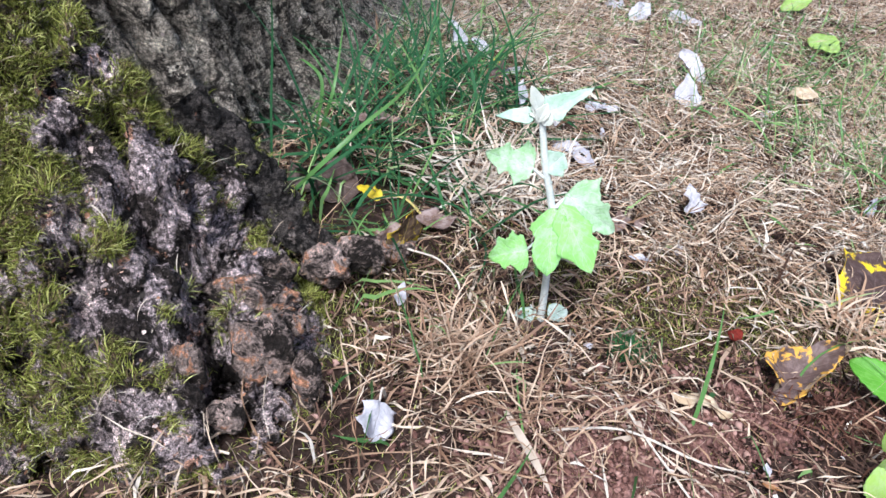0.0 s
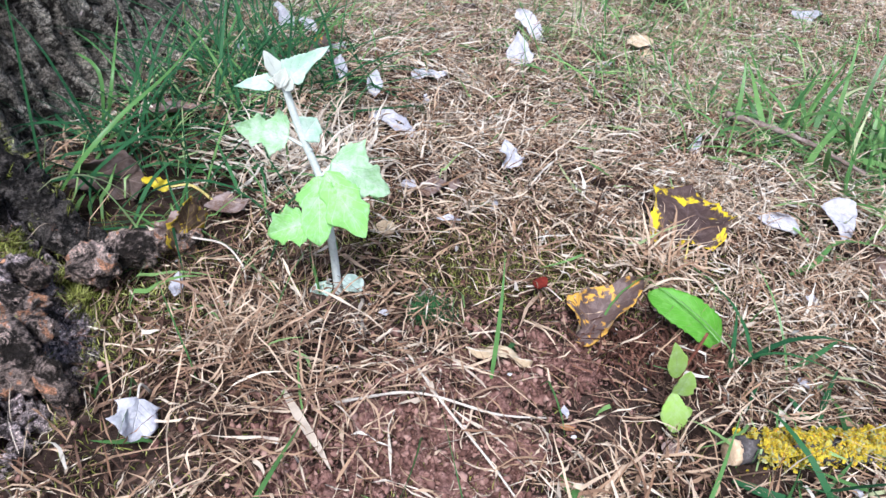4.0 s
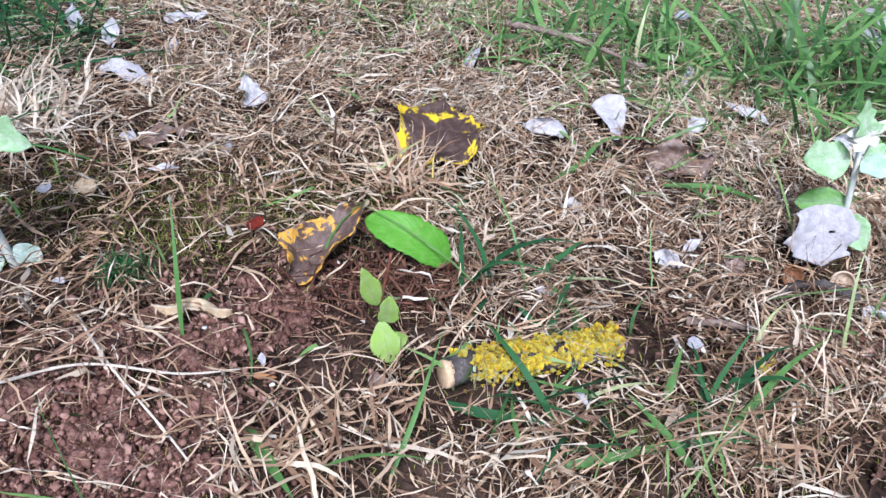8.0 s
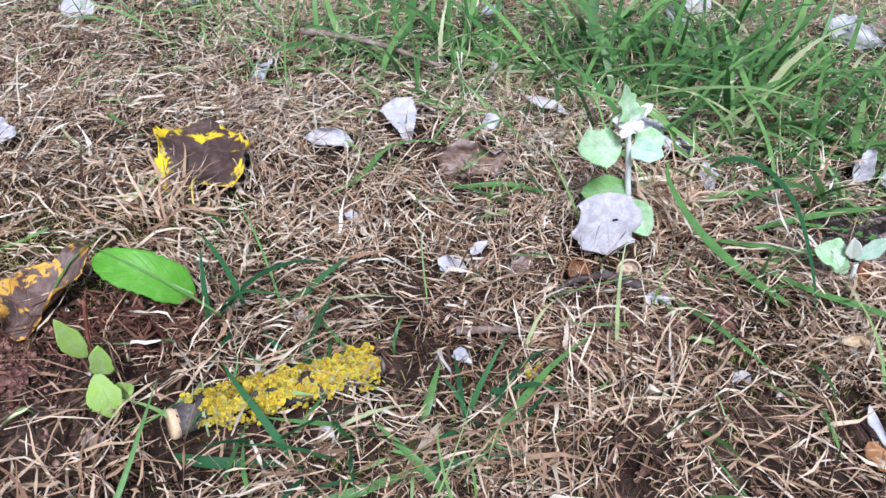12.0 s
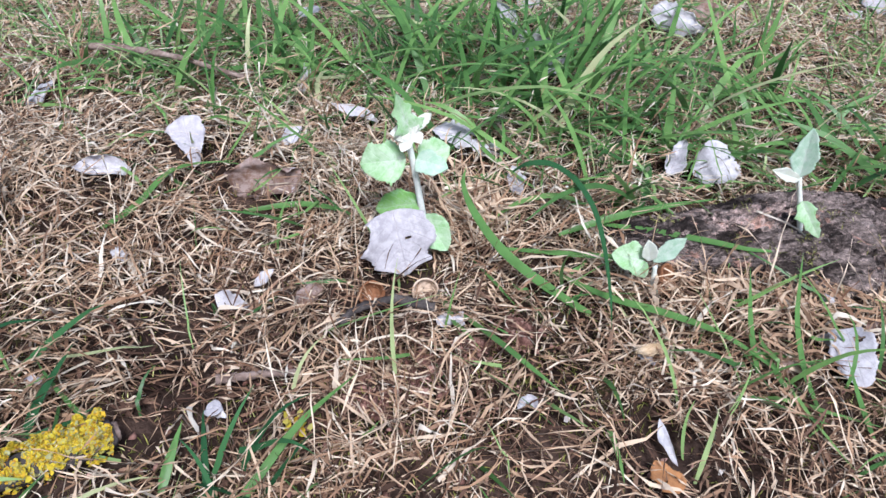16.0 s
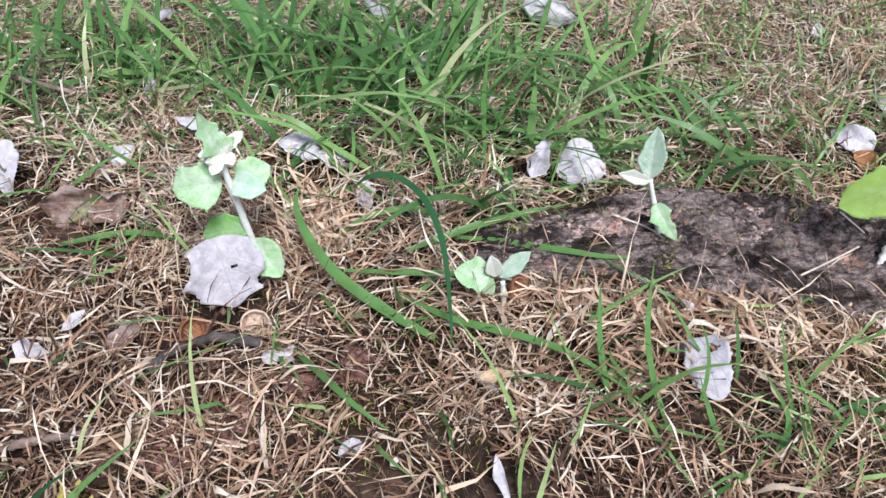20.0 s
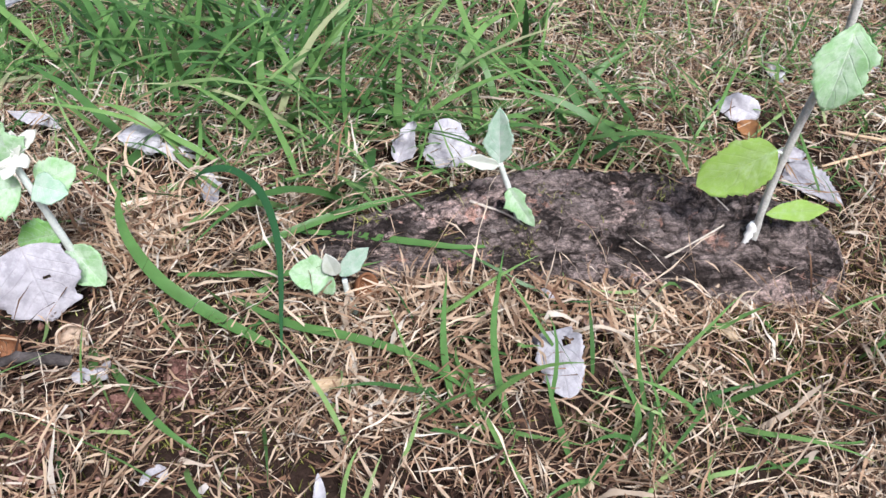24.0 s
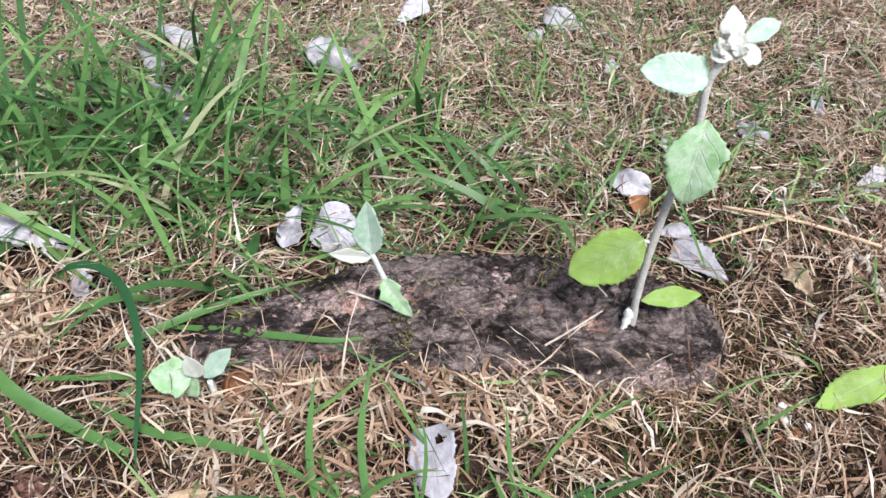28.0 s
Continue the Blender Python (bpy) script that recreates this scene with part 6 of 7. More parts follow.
# seed head and pale straws beside the root
def build_seed_head():
    thing = tagged(new("grass_stalk"), "pale dry grass stalk ending in a fluffy seed head", "grass")
    line = smooth_line([(1.060, 0.1225, float(gz(1.06, 0.1225)) + 0.014), (1.075, 0.070, float(gz(1.075, 0.07)) + 0.020), (1.090, 0.020, float(gz(1.09, 0.02)) + 0.018)], 18)
    bm = bmesh.new()
    tube(bm, line, [0.0013] * 18, 7, rough=0.2)
    part("stalk", bm, CUT_WOOD, thing)
    axis = smooth_line([(1.083, 0.038, float(gz(1.083, 0.038)) + 0.010), (1.070, 0.018, float(gz(1.07, 0.018)) + 0.012), (1.050, -0.002, float(gz(1.05, -0.002)) + 0.008)], 20)
    bm = bmesh.new()
    tube(bm, axis, [0.0006] * 20, 5)
    r = random.Random(5)
    for p, q in zip(axis, axis[1:]):
        for _ in range(3):
            d = ((Vector(q) - Vector(p)).normalized() + Vector((r.gauss(0, 0.45), r.gauss(0, 0.45), r.gauss(0, 0.35)))).normalized()
            tube(bm, [p, Vector(p) + d * 0.003, Vector(p) + d * r.uniform(0.005, 0.008)], [0.0003, 0.0010, 0.0002], 5)
    part("spikelet", bm, PETIOLE, thing, "fluffy cream spikelets")


build_seed_head()
for k, (x, y) in enumerate(((0.905, 0.004), (0.913, -0.004), (0.909, -0.012), (0.921, 0.003), (0.899, -0.006), (0.917, -0.014))):
    bm = bmesh.new()
    bmesh.ops.create_icosphere(bm, subdivisions=3, radius=0.0024)
    for vt in bm.verts:
        vt.co *= 1 + 0.25 * noise.noise(vt.co * 500 + Vector((k, 0, 0)))
    bmesh.ops.translate(bm, vec=(x, y, float(gz(x, y)) + 0.006), verts=bm.verts)
    tagged(part("seed_husk", bm, WHITE_WOOL if k % 2 else NUT), "small pale seed husk in the straw" if k % 2 else "small dark seed in the straw", "seed", "seeds below the root")
grass_plant("broad bright green grass blade arching over dry grass", [(0.0072, GREEN, [(0.6362, 0.2141, 0.003), (0.6235, 0.2395, 0.012), (0.6099, 0.269, 0.028), (0.6084, 0.2979, 0.04), (0.6149, 0.3208, 0.045), (0.6244, 0.3321, 0.048)])])
grass_plant("narrow dark green grass blade drooping over dry grass", [(0.0052, DARK_GREEN, [(0.6632, 0.3314, 0.03), (0.6684, 0.3218, 0.042), (0.6784, 0.3083, 0.047), (0.6813, 0.2861, 0.046), (0.6737, 0.2595, 0.042), (0.66, 0.234, 0.034), (0.640, 0.205, 0.024), (0.629, 0.190, 0.012)])])
grass_plant("dark green grass blade lying over straw", [(0.005, GREEN, [(0.6371, 0.2532, 0.01), (0.6478, 0.2135, 0.014), (0.6649, 0.1852, 0.016), (0.6807, 0.1571, 0.016), (0.6893, 0.1311, 0.012), (0.6964, 0.1003, 0.004)])])
grass_plant("pale green grass plant with several blades lying flat", [(0.004, GREEN, [(0.6232, 0.2861, 0.012), (0.6592, 0.2492, 0.018), (0.6884, 0.2267, 0.02), (0.7134, 0.2165, 0.02)]), (0.0026, GREEN, [(0.6062, 0.2957, 0.002), (0.6009, 0.2641, 0.008), (0.6004, 0.2402, 0.004)])])
grass_plant("spotted green grass plant with several blades reaching the root", [(0.005, GREEN, [(0.6966, 0.2741, 0.012), (0.7167, 0.2432, 0.02), (0.7361, 0.2135, 0.025), (0.7557, 0.194, 0.024), (0.7839, 0.1818, 0.02)]), (0.005, GREEN, [(0.6655, 0.2807, 0.01), (0.7054, 0.2681, 0.02), (0.7429, 0.2563, 0.025), (0.7783, 0.2429, 0.028)])])
grass_plant("upright green grass plant with several blades before the root", [(0.0042, GREEN, [(0.6923, 0.089, 0.002), (0.7032, 0.1117, 0.012), (0.7187, 0.1333, 0.025), (0.7358, 0.1485, 0.035), (0.7554, 0.1641, 0.045)]), (0.0042, GREEN, [(0.7029, 0.0641, 0.003), (0.7124, 0.0828, 0.012), (0.723, 0.1013, 0.022)])])
grass_plant("green grass plant with several blades slanting over dry grass", [(0.0042, GREEN, [(0.5675, 0.2646, 0.002), (0.5656, 0.217, 0.012), (0.5671, 0.1877, 0.014), (0.5754, 0.167, 0.006)]), (0.005, GREEN, [(0.5686, 0.2764, 0.002), (0.5616, 0.2577, 0.006), (0.5515, 0.2302, 0.008)])])
grass_plant("broad green grass blade on bare earth", [(0.006, GREEN, [(0.1755, 0.2297, 0.002), (0.1814, 0.208, 0.008), (0.1894, 0.1844, 0.01)])])
grass_plant("upright green grass plant with several blades beside the lichen branch", [(0.0045, GREEN, [(0.3779, 0.2043, 0.002), (0.3865, 0.2133, 0.01), (0.3983, 0.2263, 0.018)]), (0.004, GREEN, [(0.3853, 0.1725, 0.002), (0.4129, 0.1842, 0.012), (0.4433, 0.1979, 0.022), (0.4781, 0.2091, 0.028)])])
grass_plant("upright green grass plant with several blades behind the lichen branch", [(0.0042, DARK_GREEN, [(0.3355, 0.258, 0.002), (0.349, 0.2748, 0.012), (0.3703, 0.298, 0.022)]), (0.0042, DARK_GREEN, [(0.334, 0.2583, 0.002), (0.329, 0.267, 0.008), (0.3239, 0.2834, 0.012)]), (0.0042, DARK_GREEN, [(0.3374, 0.2584, 0.002), (0.348, 0.2567, 0.006), (0.3672, 0.2614, 0.008)])])
grass_plant("green grass blade under the branch", [(0.005, DARK_GREEN, [(0.2676, 0.2239, 0.002), (0.2808, 0.2125, 0.006), (0.3007, 0.2048, 0.006), (0.3184, 0.1979, 0.004)])])
grass_plant("green grass plant with several blades before the branch", [(0.0045, GREEN, [(0.3717, 0.1601, 0.002), (0.3627, 0.1802, 0.012), (0.3523, 0.203, 0.018)]), (0.004, DARK_GREEN, [(0.348, 0.1787, 0.003), (0.381, 0.1735, 0.008), (0.4089, 0.1666, 0.01)])])
grass_plant("green grass blade before the lichen branch", [(0.005, GREEN, [(0.2991, 0.1793, 0.002), (0.3253, 0.1756, 0.008), (0.3483, 0.1753, 0.01), (0.3699, 0.1793, 0.004)])])
grass_plant("thin green grass blade standing near the branch", [(0.0025, GREEN, [(0.2306, 0.1894, 0.002), (0.2511, 0.2132, 0.018), (0.2729, 0.2428, 0.035)])])
grass_plant("long grass plant with several blades leaning from the tree foot", [(0.003, GREEN, [(-0.0949, 0.4207, 0.004), (-0.0623, 0.4064, 0.05), (-0.0368, 0.4227, 0.075), (-0.0118, 0.4592, 0.09), (0.0105, 0.5576, 0.1)]), (0.0016, DARK_GREEN, [(-0.0965, 0.4335, 0.002), (-0.0957, 0.4523, 0.06), (-0.0924, 0.4612, 0.11), (-0.0909, 0.4646, 0.15)]), (0.0026, DARK_GREEN, [(-0.0848, 0.4476, 0.004), (-0.058, 0.4498, 0.03), (-0.038, 0.4753, 0.04), (-0.0177, 0.5268, 0.045)])])
grass_plant("upright grass plant with several blades at the tree foot", [(0.0026, GREEN, [(-0.0806, 0.5287, 0.004), (-0.0661, 0.5263, 0.05), (-0.0629, 0.5837, 0.09)]), (0.0026, GREEN, [(-0.0826, 0.528, 0.004), (-0.075, 0.5342, 0.05), (-0.089, 0.5508, 0.06), (-0.0991, 0.5614, 0.055)])])
grass_plant("long green grass blade low over straw", [(0.004, GREEN, [(0.4092, 0.4186, 0.004), (0.4338, 0.4283, 0.01), (0.4685, 0.4516, 0.016), (0.5102, 0.4476, 0.016)])])
grass_plant("green grass blade lying on straw", [(0.0042, GREEN, [(0.4954, 0.4085, 0.004), (0.5304, 0.3941, 0.01), (0.5513, 0.3768, 0.01), (0.562, 0.3656, 0.004)])])
grass_plant("broad twisted pale dry blade on bare earth", [(0.0042, FLAKE, [(0.0461, 0.2653, 0.008), (0.0552, 0.2446, 0.01), (0.0618, 0.2329, 0.008), (0.0668, 0.2231, 0.005)])])
grass_plant("thin green grass plant with several blades standing", [(0.003, GREEN, [(0.746, 0.0503, 0.003), (0.7629, 0.0745, 0.022), (0.7814, 0.0957, 0.04)]), (0.0042, GREEN, [(0.7147, 0.0465, 0.003), (0.7423, 0.057, 0.014), (0.7554, 0.0848, 0.022)])])
grass_plant("green grass blade on the far straw", [(0.006, GREEN, [(0.9807, 0.2896, 0.006), (0.9999, 0.2907, 0.02), (1.0255, 0.2843, 0.03)])])
grass_plant("green grass blade slanting up from straw", [(0.0042, GREEN, [(0.6826, 0.124, 0.003), (0.6987, 0.1488, 0.02), (0.7253, 0.1761, 0.035)])])


# ---- earth crumbs ----
def build_crumbs(n, name, label, box, weight):
    vs, fs = [], []
    bm = bmesh.new()
    bmesh.ops.create_icosphere(bm, subdivisions=1, radius=1)
    ico = np.array([v.co for v in bm.verts])
    tri = np.array([[v.index for v in f.verts] for f in bm.faces])
    bm.free()
    made = 0
    while made < n:
        x, y = rng.uniform(*box[:2]), rng.uniform(*box[2:])
        if rng.random() > weight(x, y):
            continue
        r = 0.0003 + 0.0018 * rng.random() ** 6
        q, _ = np.linalg.qr(rng.normal(0, 1, (3, 3)))
        w = (ico * (1 + 0.8 * rng.normal(0, 0.5, (len(ico), 1)).clip(-0.8, 0.9)) * rng.uniform(0.5, 1.4, 3)) @ q
        vs.append(w * r + [x, y, float(gz(x, y)) + r * 0.35 + 0.0022])
        fs.append(tri + made * len(ico))
        made += 1
    return tagged(raw(name, np.vstack(vs), np.vstack(fs), CRUMB, smooth=False), label, "soil", kind="stuff")


def build_patch(x0, x1, y0, y1, nx, ny, label):
    """The scraped patch of red earth, a lumpy skin over the ground."""
    xs, ys = np.linspace(x0, x1, nx), np.linspace(y0, y1, ny)
    X, Y = np.meshgrid(xs, ys, indexing="xy")
    x, y = X.ravel(), Y.ravel()
    p = np.stack([x, y, np.zeros_like(x)], 1)
    n1, n2 = fractal(p, 55, 4, 3.0), fractal(p, 190, 3, 8.0)
    wear = soil_wear(x, y) + 0.25 * n1
    w = p + 0.004 * np.stack([n1, n2, n1], 1)
    clod = np.array([noise.voronoi((a * 110, b * 110, 0.0))[0][0] for a, b, _ in w])
    grit = np.array([noise.voronoi((a * 260, b * 260, 5.0))[0][0] for a, b, _ in w])
    z = gz(x, y) - 0.001 + 0.004 * np.clip(wear, 0, 0.8) + 0.0055 * n1 + 0.0030 * n2 - 0.003 * clod - 0.002 * grit + 0.0005
    f = grid_faces(len(ys), len(xs))
    f = f[(wear > 0.42)[f].all(1)]
    return tagged(raw("earth_patch", np.stack([x, y, z], 1), f, CLOD), label, "soil", kind="structure")


build_patch(-0.04, 0.28, 0.08, 0.38, 260, 240, "patch of bare crumbly red-brown earth")
build_patch(0.42, 0.64, 0.16, 0.28, 180, 100, "brown crumbly earth showing through thin straw")
build_crumbs(12000, "earth_crumbs", "loose crumbs of red-brown earth", (-0.02, 0.30, 0.10, 0.38), lambda x, y: soil_wear(x, y) ** 1.3)
build_crumbs(1500, "earth_crumbs", "crumbs of brown earth in thin straw", (0.42, 0.64, 0.16, 0.28), lambda x, y: soil_wear(x, y))
build_crumbs(2600, "earth_crumbs", "brown crumbs of earth between the straws", (-0.10, 1.0, -0.05, 0.40), lambda x, y: max(0.0, 0.12 + 0.9 * noise.noise((x * 14, y * 14, 2.0)) + math.exp(-((x - 0.53) / 0.07) ** 2 - ((y - 0.21) / 0.05) ** 2)) if y < 0.38 - 0.3 * x or 0.4 < x < 0.64 else 0.05)


# ---- grass, dry and green ----
def scatter(n, weight, box=(-0.35, 1.65, -0.12, 1.75)):
    """n places drawn by a weight over the plan."""
    got = []
    while sum(map(len, got)) < n:
        p = rng.uniform((box[0], box[2]), (box[1], box[3]), (60000, 2))
        got.append(p[rng.random(60000) < weight(p[:, 0], p[:, 1])])
    return np.vstack(got)[:n]


def clear(x, y):
    """Where no blade roots: inside the trunk, on the buttress and on the root."""
    out = np.hypot(x - TREE[0], y - TREE[1]) > TRUNK_R + 0.005
    out &= buttress_height(x, y) < 0.004
    d = np.array([0.93 - 0.70, 0.05 - 0.26])
    t = ((x - 0.70) * d[0] + (y - 0.26) * d[1]) / (d @ d)
    s = ((x - 0.70) * -d[1] + (y - 0.26) * d[0]) / np.hypot(*d)
    return out & ~((t > 0.05) & (t < 1.0) & (s > -0.022) & (s < 0.06))


def wobble(x, y, scale, seed):
    return np.array([noise.noise((a * scale + seed, b * scale, seed)) for a, b in zip(x, y)])


def near(x, y):
    """Nearer ground carries more of the small stuff."""
    d = np.clip((y - 0.62 + 0.15 * np.clip(x, 0, 1.2)) / 0.6, 0, 1)
    return 1 - 0.10 * d


def straw_weight(x, y):
    w = 0.62 + shaped(x, y, [(0.45, 0.42, 0.25, 0.16, 0.35), (0.30, 0.55, 0.3, 0.15, 0.2), (0.70, 0.25, 0.15, 0.08, 0.3), (0.62, 0.36, 0.05, 0.04, 0.4), (1.0, 0.05, 0.2, 0.12, 0.3), (1.2, 0.2, 0.3, 0.3, 0.4), (0.94, 0.0, 0.06, 0.04, 0.6), (0.43, 0.205, 0.10, 0.05, 0.4)])
    w -= shaped(x, y, [(0.14, 0.42, 0.08, 0.06, 0.4), (0.31, 0.42, 0.05, 0.03, 0.3), (0.205, 0.400, 0.055, 0.05, 0.35), (0.265, 0.285, 0.05, 0.05, 0.4), (-0.03, 0.55, 0.08, 0.16, 0.75), (-0.035, 0.42, 0.05, 0.05, 0.8), (0.86, 0.050, 0.06, 0.035, 0.2), (0.54, 0.20, 0.08, 0.05, 0.1), (0.80, 0.065, 0.09, 0.045, 0.12), (0.57, 0.66, 0.14, 0.12, 0.5), (0.528, 0.278, 0.035, 0.022, 0.5), (0.75, 0.52, 0.12, 0.10, 0.2)])
    w *= np.clip(0.82 + 1.3 * wobble(x, y, 17, 2.7) + 1.1 * wobble(x, y, 43, 6.4), 0.2, 1.4)
    return np.clip(w - 0.8 * soil_wear(x, y), 0.09, 1) * near(x, y) * clear(x, y)


def uncovered(v, f, segs, share=0.84):
    """Take most of the blades away that would lie over a fallen leaf or the branch."""
    k = 2 * (segs + 1)
    mid = v.reshape(-1, segs + 1, 2, 3)[:, :, 0, :2]
    n = len(mid)
    hit = np.zeros(n, bool)
    for x, y, r in KEEP:
        idx = np.nonzero((np.abs(mid[:, 0, 0] - x) < r + 0.06) & (np.abs(mid[:, 0, 1] - y) < r + 0.06))[0]
        hit[idx] |= (((mid[idx] - (x, y)) ** 2).sum(-1) < r * r).any(1)
    stay = ~hit | (rng.random(n) > share)
    v = v.reshape(n, k, 3)[stay].reshape(-1, 3)
    faces = f[:segs]
    return v, (faces[None] + (np.arange(stay.sum()) * k)[:, None, None]).reshape(-1, 4)


def lay(name, label, mat, n, weight, lengths, widths, steep, floor, kink=0.9, segs=5, height=0.006):
    """A mat of dead blades, combed a little in patches."""
    p = scatter(n, weight)
    comb = 5 * wobble(p[:, 0], p[:, 1], 9, 5.1) + rng.normal(0, 1.3, n)
    b = np.column_stack([p, gz(p[:, 0], p[:, 1]) + rng.uniform(0.0, height, n)])
    r = np.where(rng.random(n) < steep, rng.uniform(0.3, 1.2, n), rng.uniform(-0.05, 0.35, n))
    ln = (lengths[0] + rng.gamma(2.2, lengths[1], n)).clip(0.006, 0.09)
    w = np.where(rng.random(n) < 0.25, widths[1], widths[0]) * rng.uniform(0.6, 1.35, n)
    v, f = ribbons(b, comb, r, r - rng.uniform(0.1, 1.7, n), ln, w, segs, rng.normal(0, kink * 0.5, n), 1.8, floor=floor, lean=rng.uniform(-1.1, 1.1, n), jit=0.17)
    v += rng.normal(0, 0.00035, v.shape)
    v, f = uncovered(v, f, segs)
    return tagged(raw(name, v, f, mat), label, "grass", kind="stuff")


def dead_weight(x, y):
    w = 0.6 + 0.6 * shaped(x, y, [(0.05, 0.30, 0.06, 0.05, 1.0), (0.45, 0.24, 0.1, 0.05, 0.6), (0.27, 0.31, 0.05, 0.04, 0.6)])
    return np.clip(w - 0.7 * soil_wear(x, y), 0.02, 1) * near(x, y) * clear(x, y)


lay("dead_grass", "rotting brown dead grass under the straw", OLD_STRAW, 60000, dead_weight, (0.008, 0.008), (0.0011, 0.0022), 0.1, 0.0006, height=0.002)
lay("dry_grass", "matted pale dry grass", STRAW, 68000, straw_weight, (0.010, 0.010), (0.0006, 0.0012), 0.25, 0.0011, 1.3, segs=6, height=0.006)
lay("straw_fibre", "fine pale fibres of dry grass", STRAW, 30000, straw_weight, (0.012, 0.012), (0.00045, 0.0008), 0.35, 0.0016, 2.6, 7, height=0.007)
lay("broad_straw", "broad pale scraps of dry grass blades", FLAKE, 3000, straw_weight, (0.007, 0.007), (0.0024, 0.0038), 0.35, 0.0022, 0.8)
lay("long_straw", "long pale dry grass stalks", STRAW, 2600, straw_weight, (0.045, 0.014), (0.0008, 0.0017), 0.15, 0.0020, 1.0, 9, height=0.008)


def pale_weight(x, y):
    return straw_weight(x, y) * np.clip((y + 0.45 * x - 0.46) / 0.25, 0.02, 1)


lay("pale_straw", "bleached straw higher on the bank", FLAKE, 22000, pale_weight, (0.010, 0.011), (0.0008, 0.0016), 0.2, 0.0022, 1.3, 6, height=0.008)


def rusty_weight(x, y):
    w = 0.12 + 0.9 * wobble(x, y, 11, 8.8) + shaped(x, y, [(0.50, 0.22, 0.10, 0.06, 0.8), (0.80, 0.08, 0.10, 0.05, 0.6), (0.70, 0.17, 0.08, 0.05, 0.5), (0.62, 0.35, 0.06, 0.04, 0.5), (0.60, 0.12, 0.1, 0.06, 0.5)])
    return np.clip(w - 0.6 * soil_wear(x, y), 0.03, 1) * near(x, y) * clear(x, y)


lay("rusty_straw", "reddish-brown dry grass matted into the straw", RUST_STRAW, 10000, rusty_weight, (0.008, 0.009), (0.0009, 0.0019), 0.25, 0.0018, segs=4)


def litter(n, name, label, mat, weight, size):
    """Small flat scraps lying at all angles."""
    p = scatter(n, weight)
    c = np.column_stack([p, gz(p[:, 0], p[:, 1]) + rng.uniform(0.001, 0.006, n)])
    r = rng.uniform(*size, (n, 5, 1)) * rng.uniform(0.5, 1.2, (n, 5, 1))
    an = np.linspace(0, 2 * math.pi, 6)[:-1] + rng.uniform(0, 6.283, (n, 1))
    u = rng.normal(0, 1, (n, 3)) * (1, 1, 0.45)
    u /= np.linalg.norm(u, axis=1, keepdims=True)
    w = np.cross(u, rng.normal(0, 0.5, (n, 3)) + (0, 0, 1))
    w /= np.linalg.norm(w, axis=1, keepdims=True)
    v = c[:, None] + (u[:, None] * np.cos(an)[..., None] + 0.6 * w[:, None] * np.sin(an)[..., None]) * r
    f = np.arange(n * 5).reshape(n, 5)
    return tagged(raw(name, v.reshape(-1, 3), f, mat, smooth=False), label, "litter", kind="stuff")


litter(9000, "leaf_litter", "small brown scraps of rotten leaf", OLD_STRAW, lambda x, y: 0.8 * near(x, y) * clear(x, y), (0.0007, 0.0021))
litter(900, "pale_litter", "small pale scraps of dead leaf", PALE_SCRAP, lambda x, y: 0.8 * near(x, y) * clear(x, y), (0.0012, 0.0032))


def tuft(name, label, x, y, count, mat, length, width, spread=0.012, rise=(0.5, 1.3), drop=(0.5, 1.8), azim=None):
    """A bunch of blades from one crown."""
    q = rng.normal(0, spread, (count, 2)) + (x, y)
    b = np.column_stack([q, gz(q[:, 0], q[:, 1])])
    r = rng.uniform(*rise, count)
    az = rng.uniform(0, 6.283, count) if azim is None else rng.normal(radians(azim[0]), radians(azim[1]), count)
    v, f = ribbons(b, az, r, r - rng.uniform(*drop, count), rng.uniform(*length, count), rng.uniform(*width, count), 8, rng.normal(0, 0.35, count), 1.0, 0.002, lean=rng.normal(0, 0.35, count), jit=0.2 if name == "dry_tuft" else 0.05)
    return tagged(raw(name, v, f, mat), label, "grass", kind="stuff")


tuft("dry_tuft", "dead reddish-brown grass tuft beside the buttress", 0.028, 0.302, 130, RUST_STRAW, (0.02, 0.055), (0.0006, 0.0015), 0.010)
tuft("dry_tuft", "dead grass tuft in front of the seedling", 0.055, 0.262, 60, RUST_STRAW, (0.02, 0.06), (0.0006, 0.0014), 0.014)
tuft("dry_tuft", "pale dead grass tuft beside the short seedling", 0.628, 0.340, 150, STRAW, (0.03, 0.06), (0.0012, 0.003), 0.016, (0.3, 1.2))
tuft("dry_tuft", "tawny dead grass before the root", 0.735, 0.170, 190, RUST_STRAW, (0.015, 0.045), (0.001, 0.0028), 0.03, (0.0, 0.8))
tuft("dry_tuft", "pale dead grass before the root", 0.810, 0.112, 190, STRAW, (0.015, 0.05), (0.001, 0.0028), 0.03, (0.0, 0.9))
tuft("dry_tuft", "pale dead grass tuft on the bank", 0.300, 0.415, 110, STRAW, (0.02, 0.05), (0.0012, 0.003), 0.014)
tuft("dry_tuft", "pale dead grass tuft at the bank's foot", 0.200, 0.205, 40, STRAW, (0.02, 0.06), (0.0012, 0.003), 0.016)


tuft("dry_tuft", "bleached fluffy dead grass behind the seedling", 0.078, 0.520, 150, FLAKE, (0.03, 0.07), (0.0012, 0.0028), 0.022, (0.2, 1.1))
tuft("dry_tuft", "bleached dead grass lying in the lee of the tree", 0.045, 0.500, 110, FLAKE, (0.03, 0.07), (0.0012, 0.0026), 0.020, (0.2, 1.0))


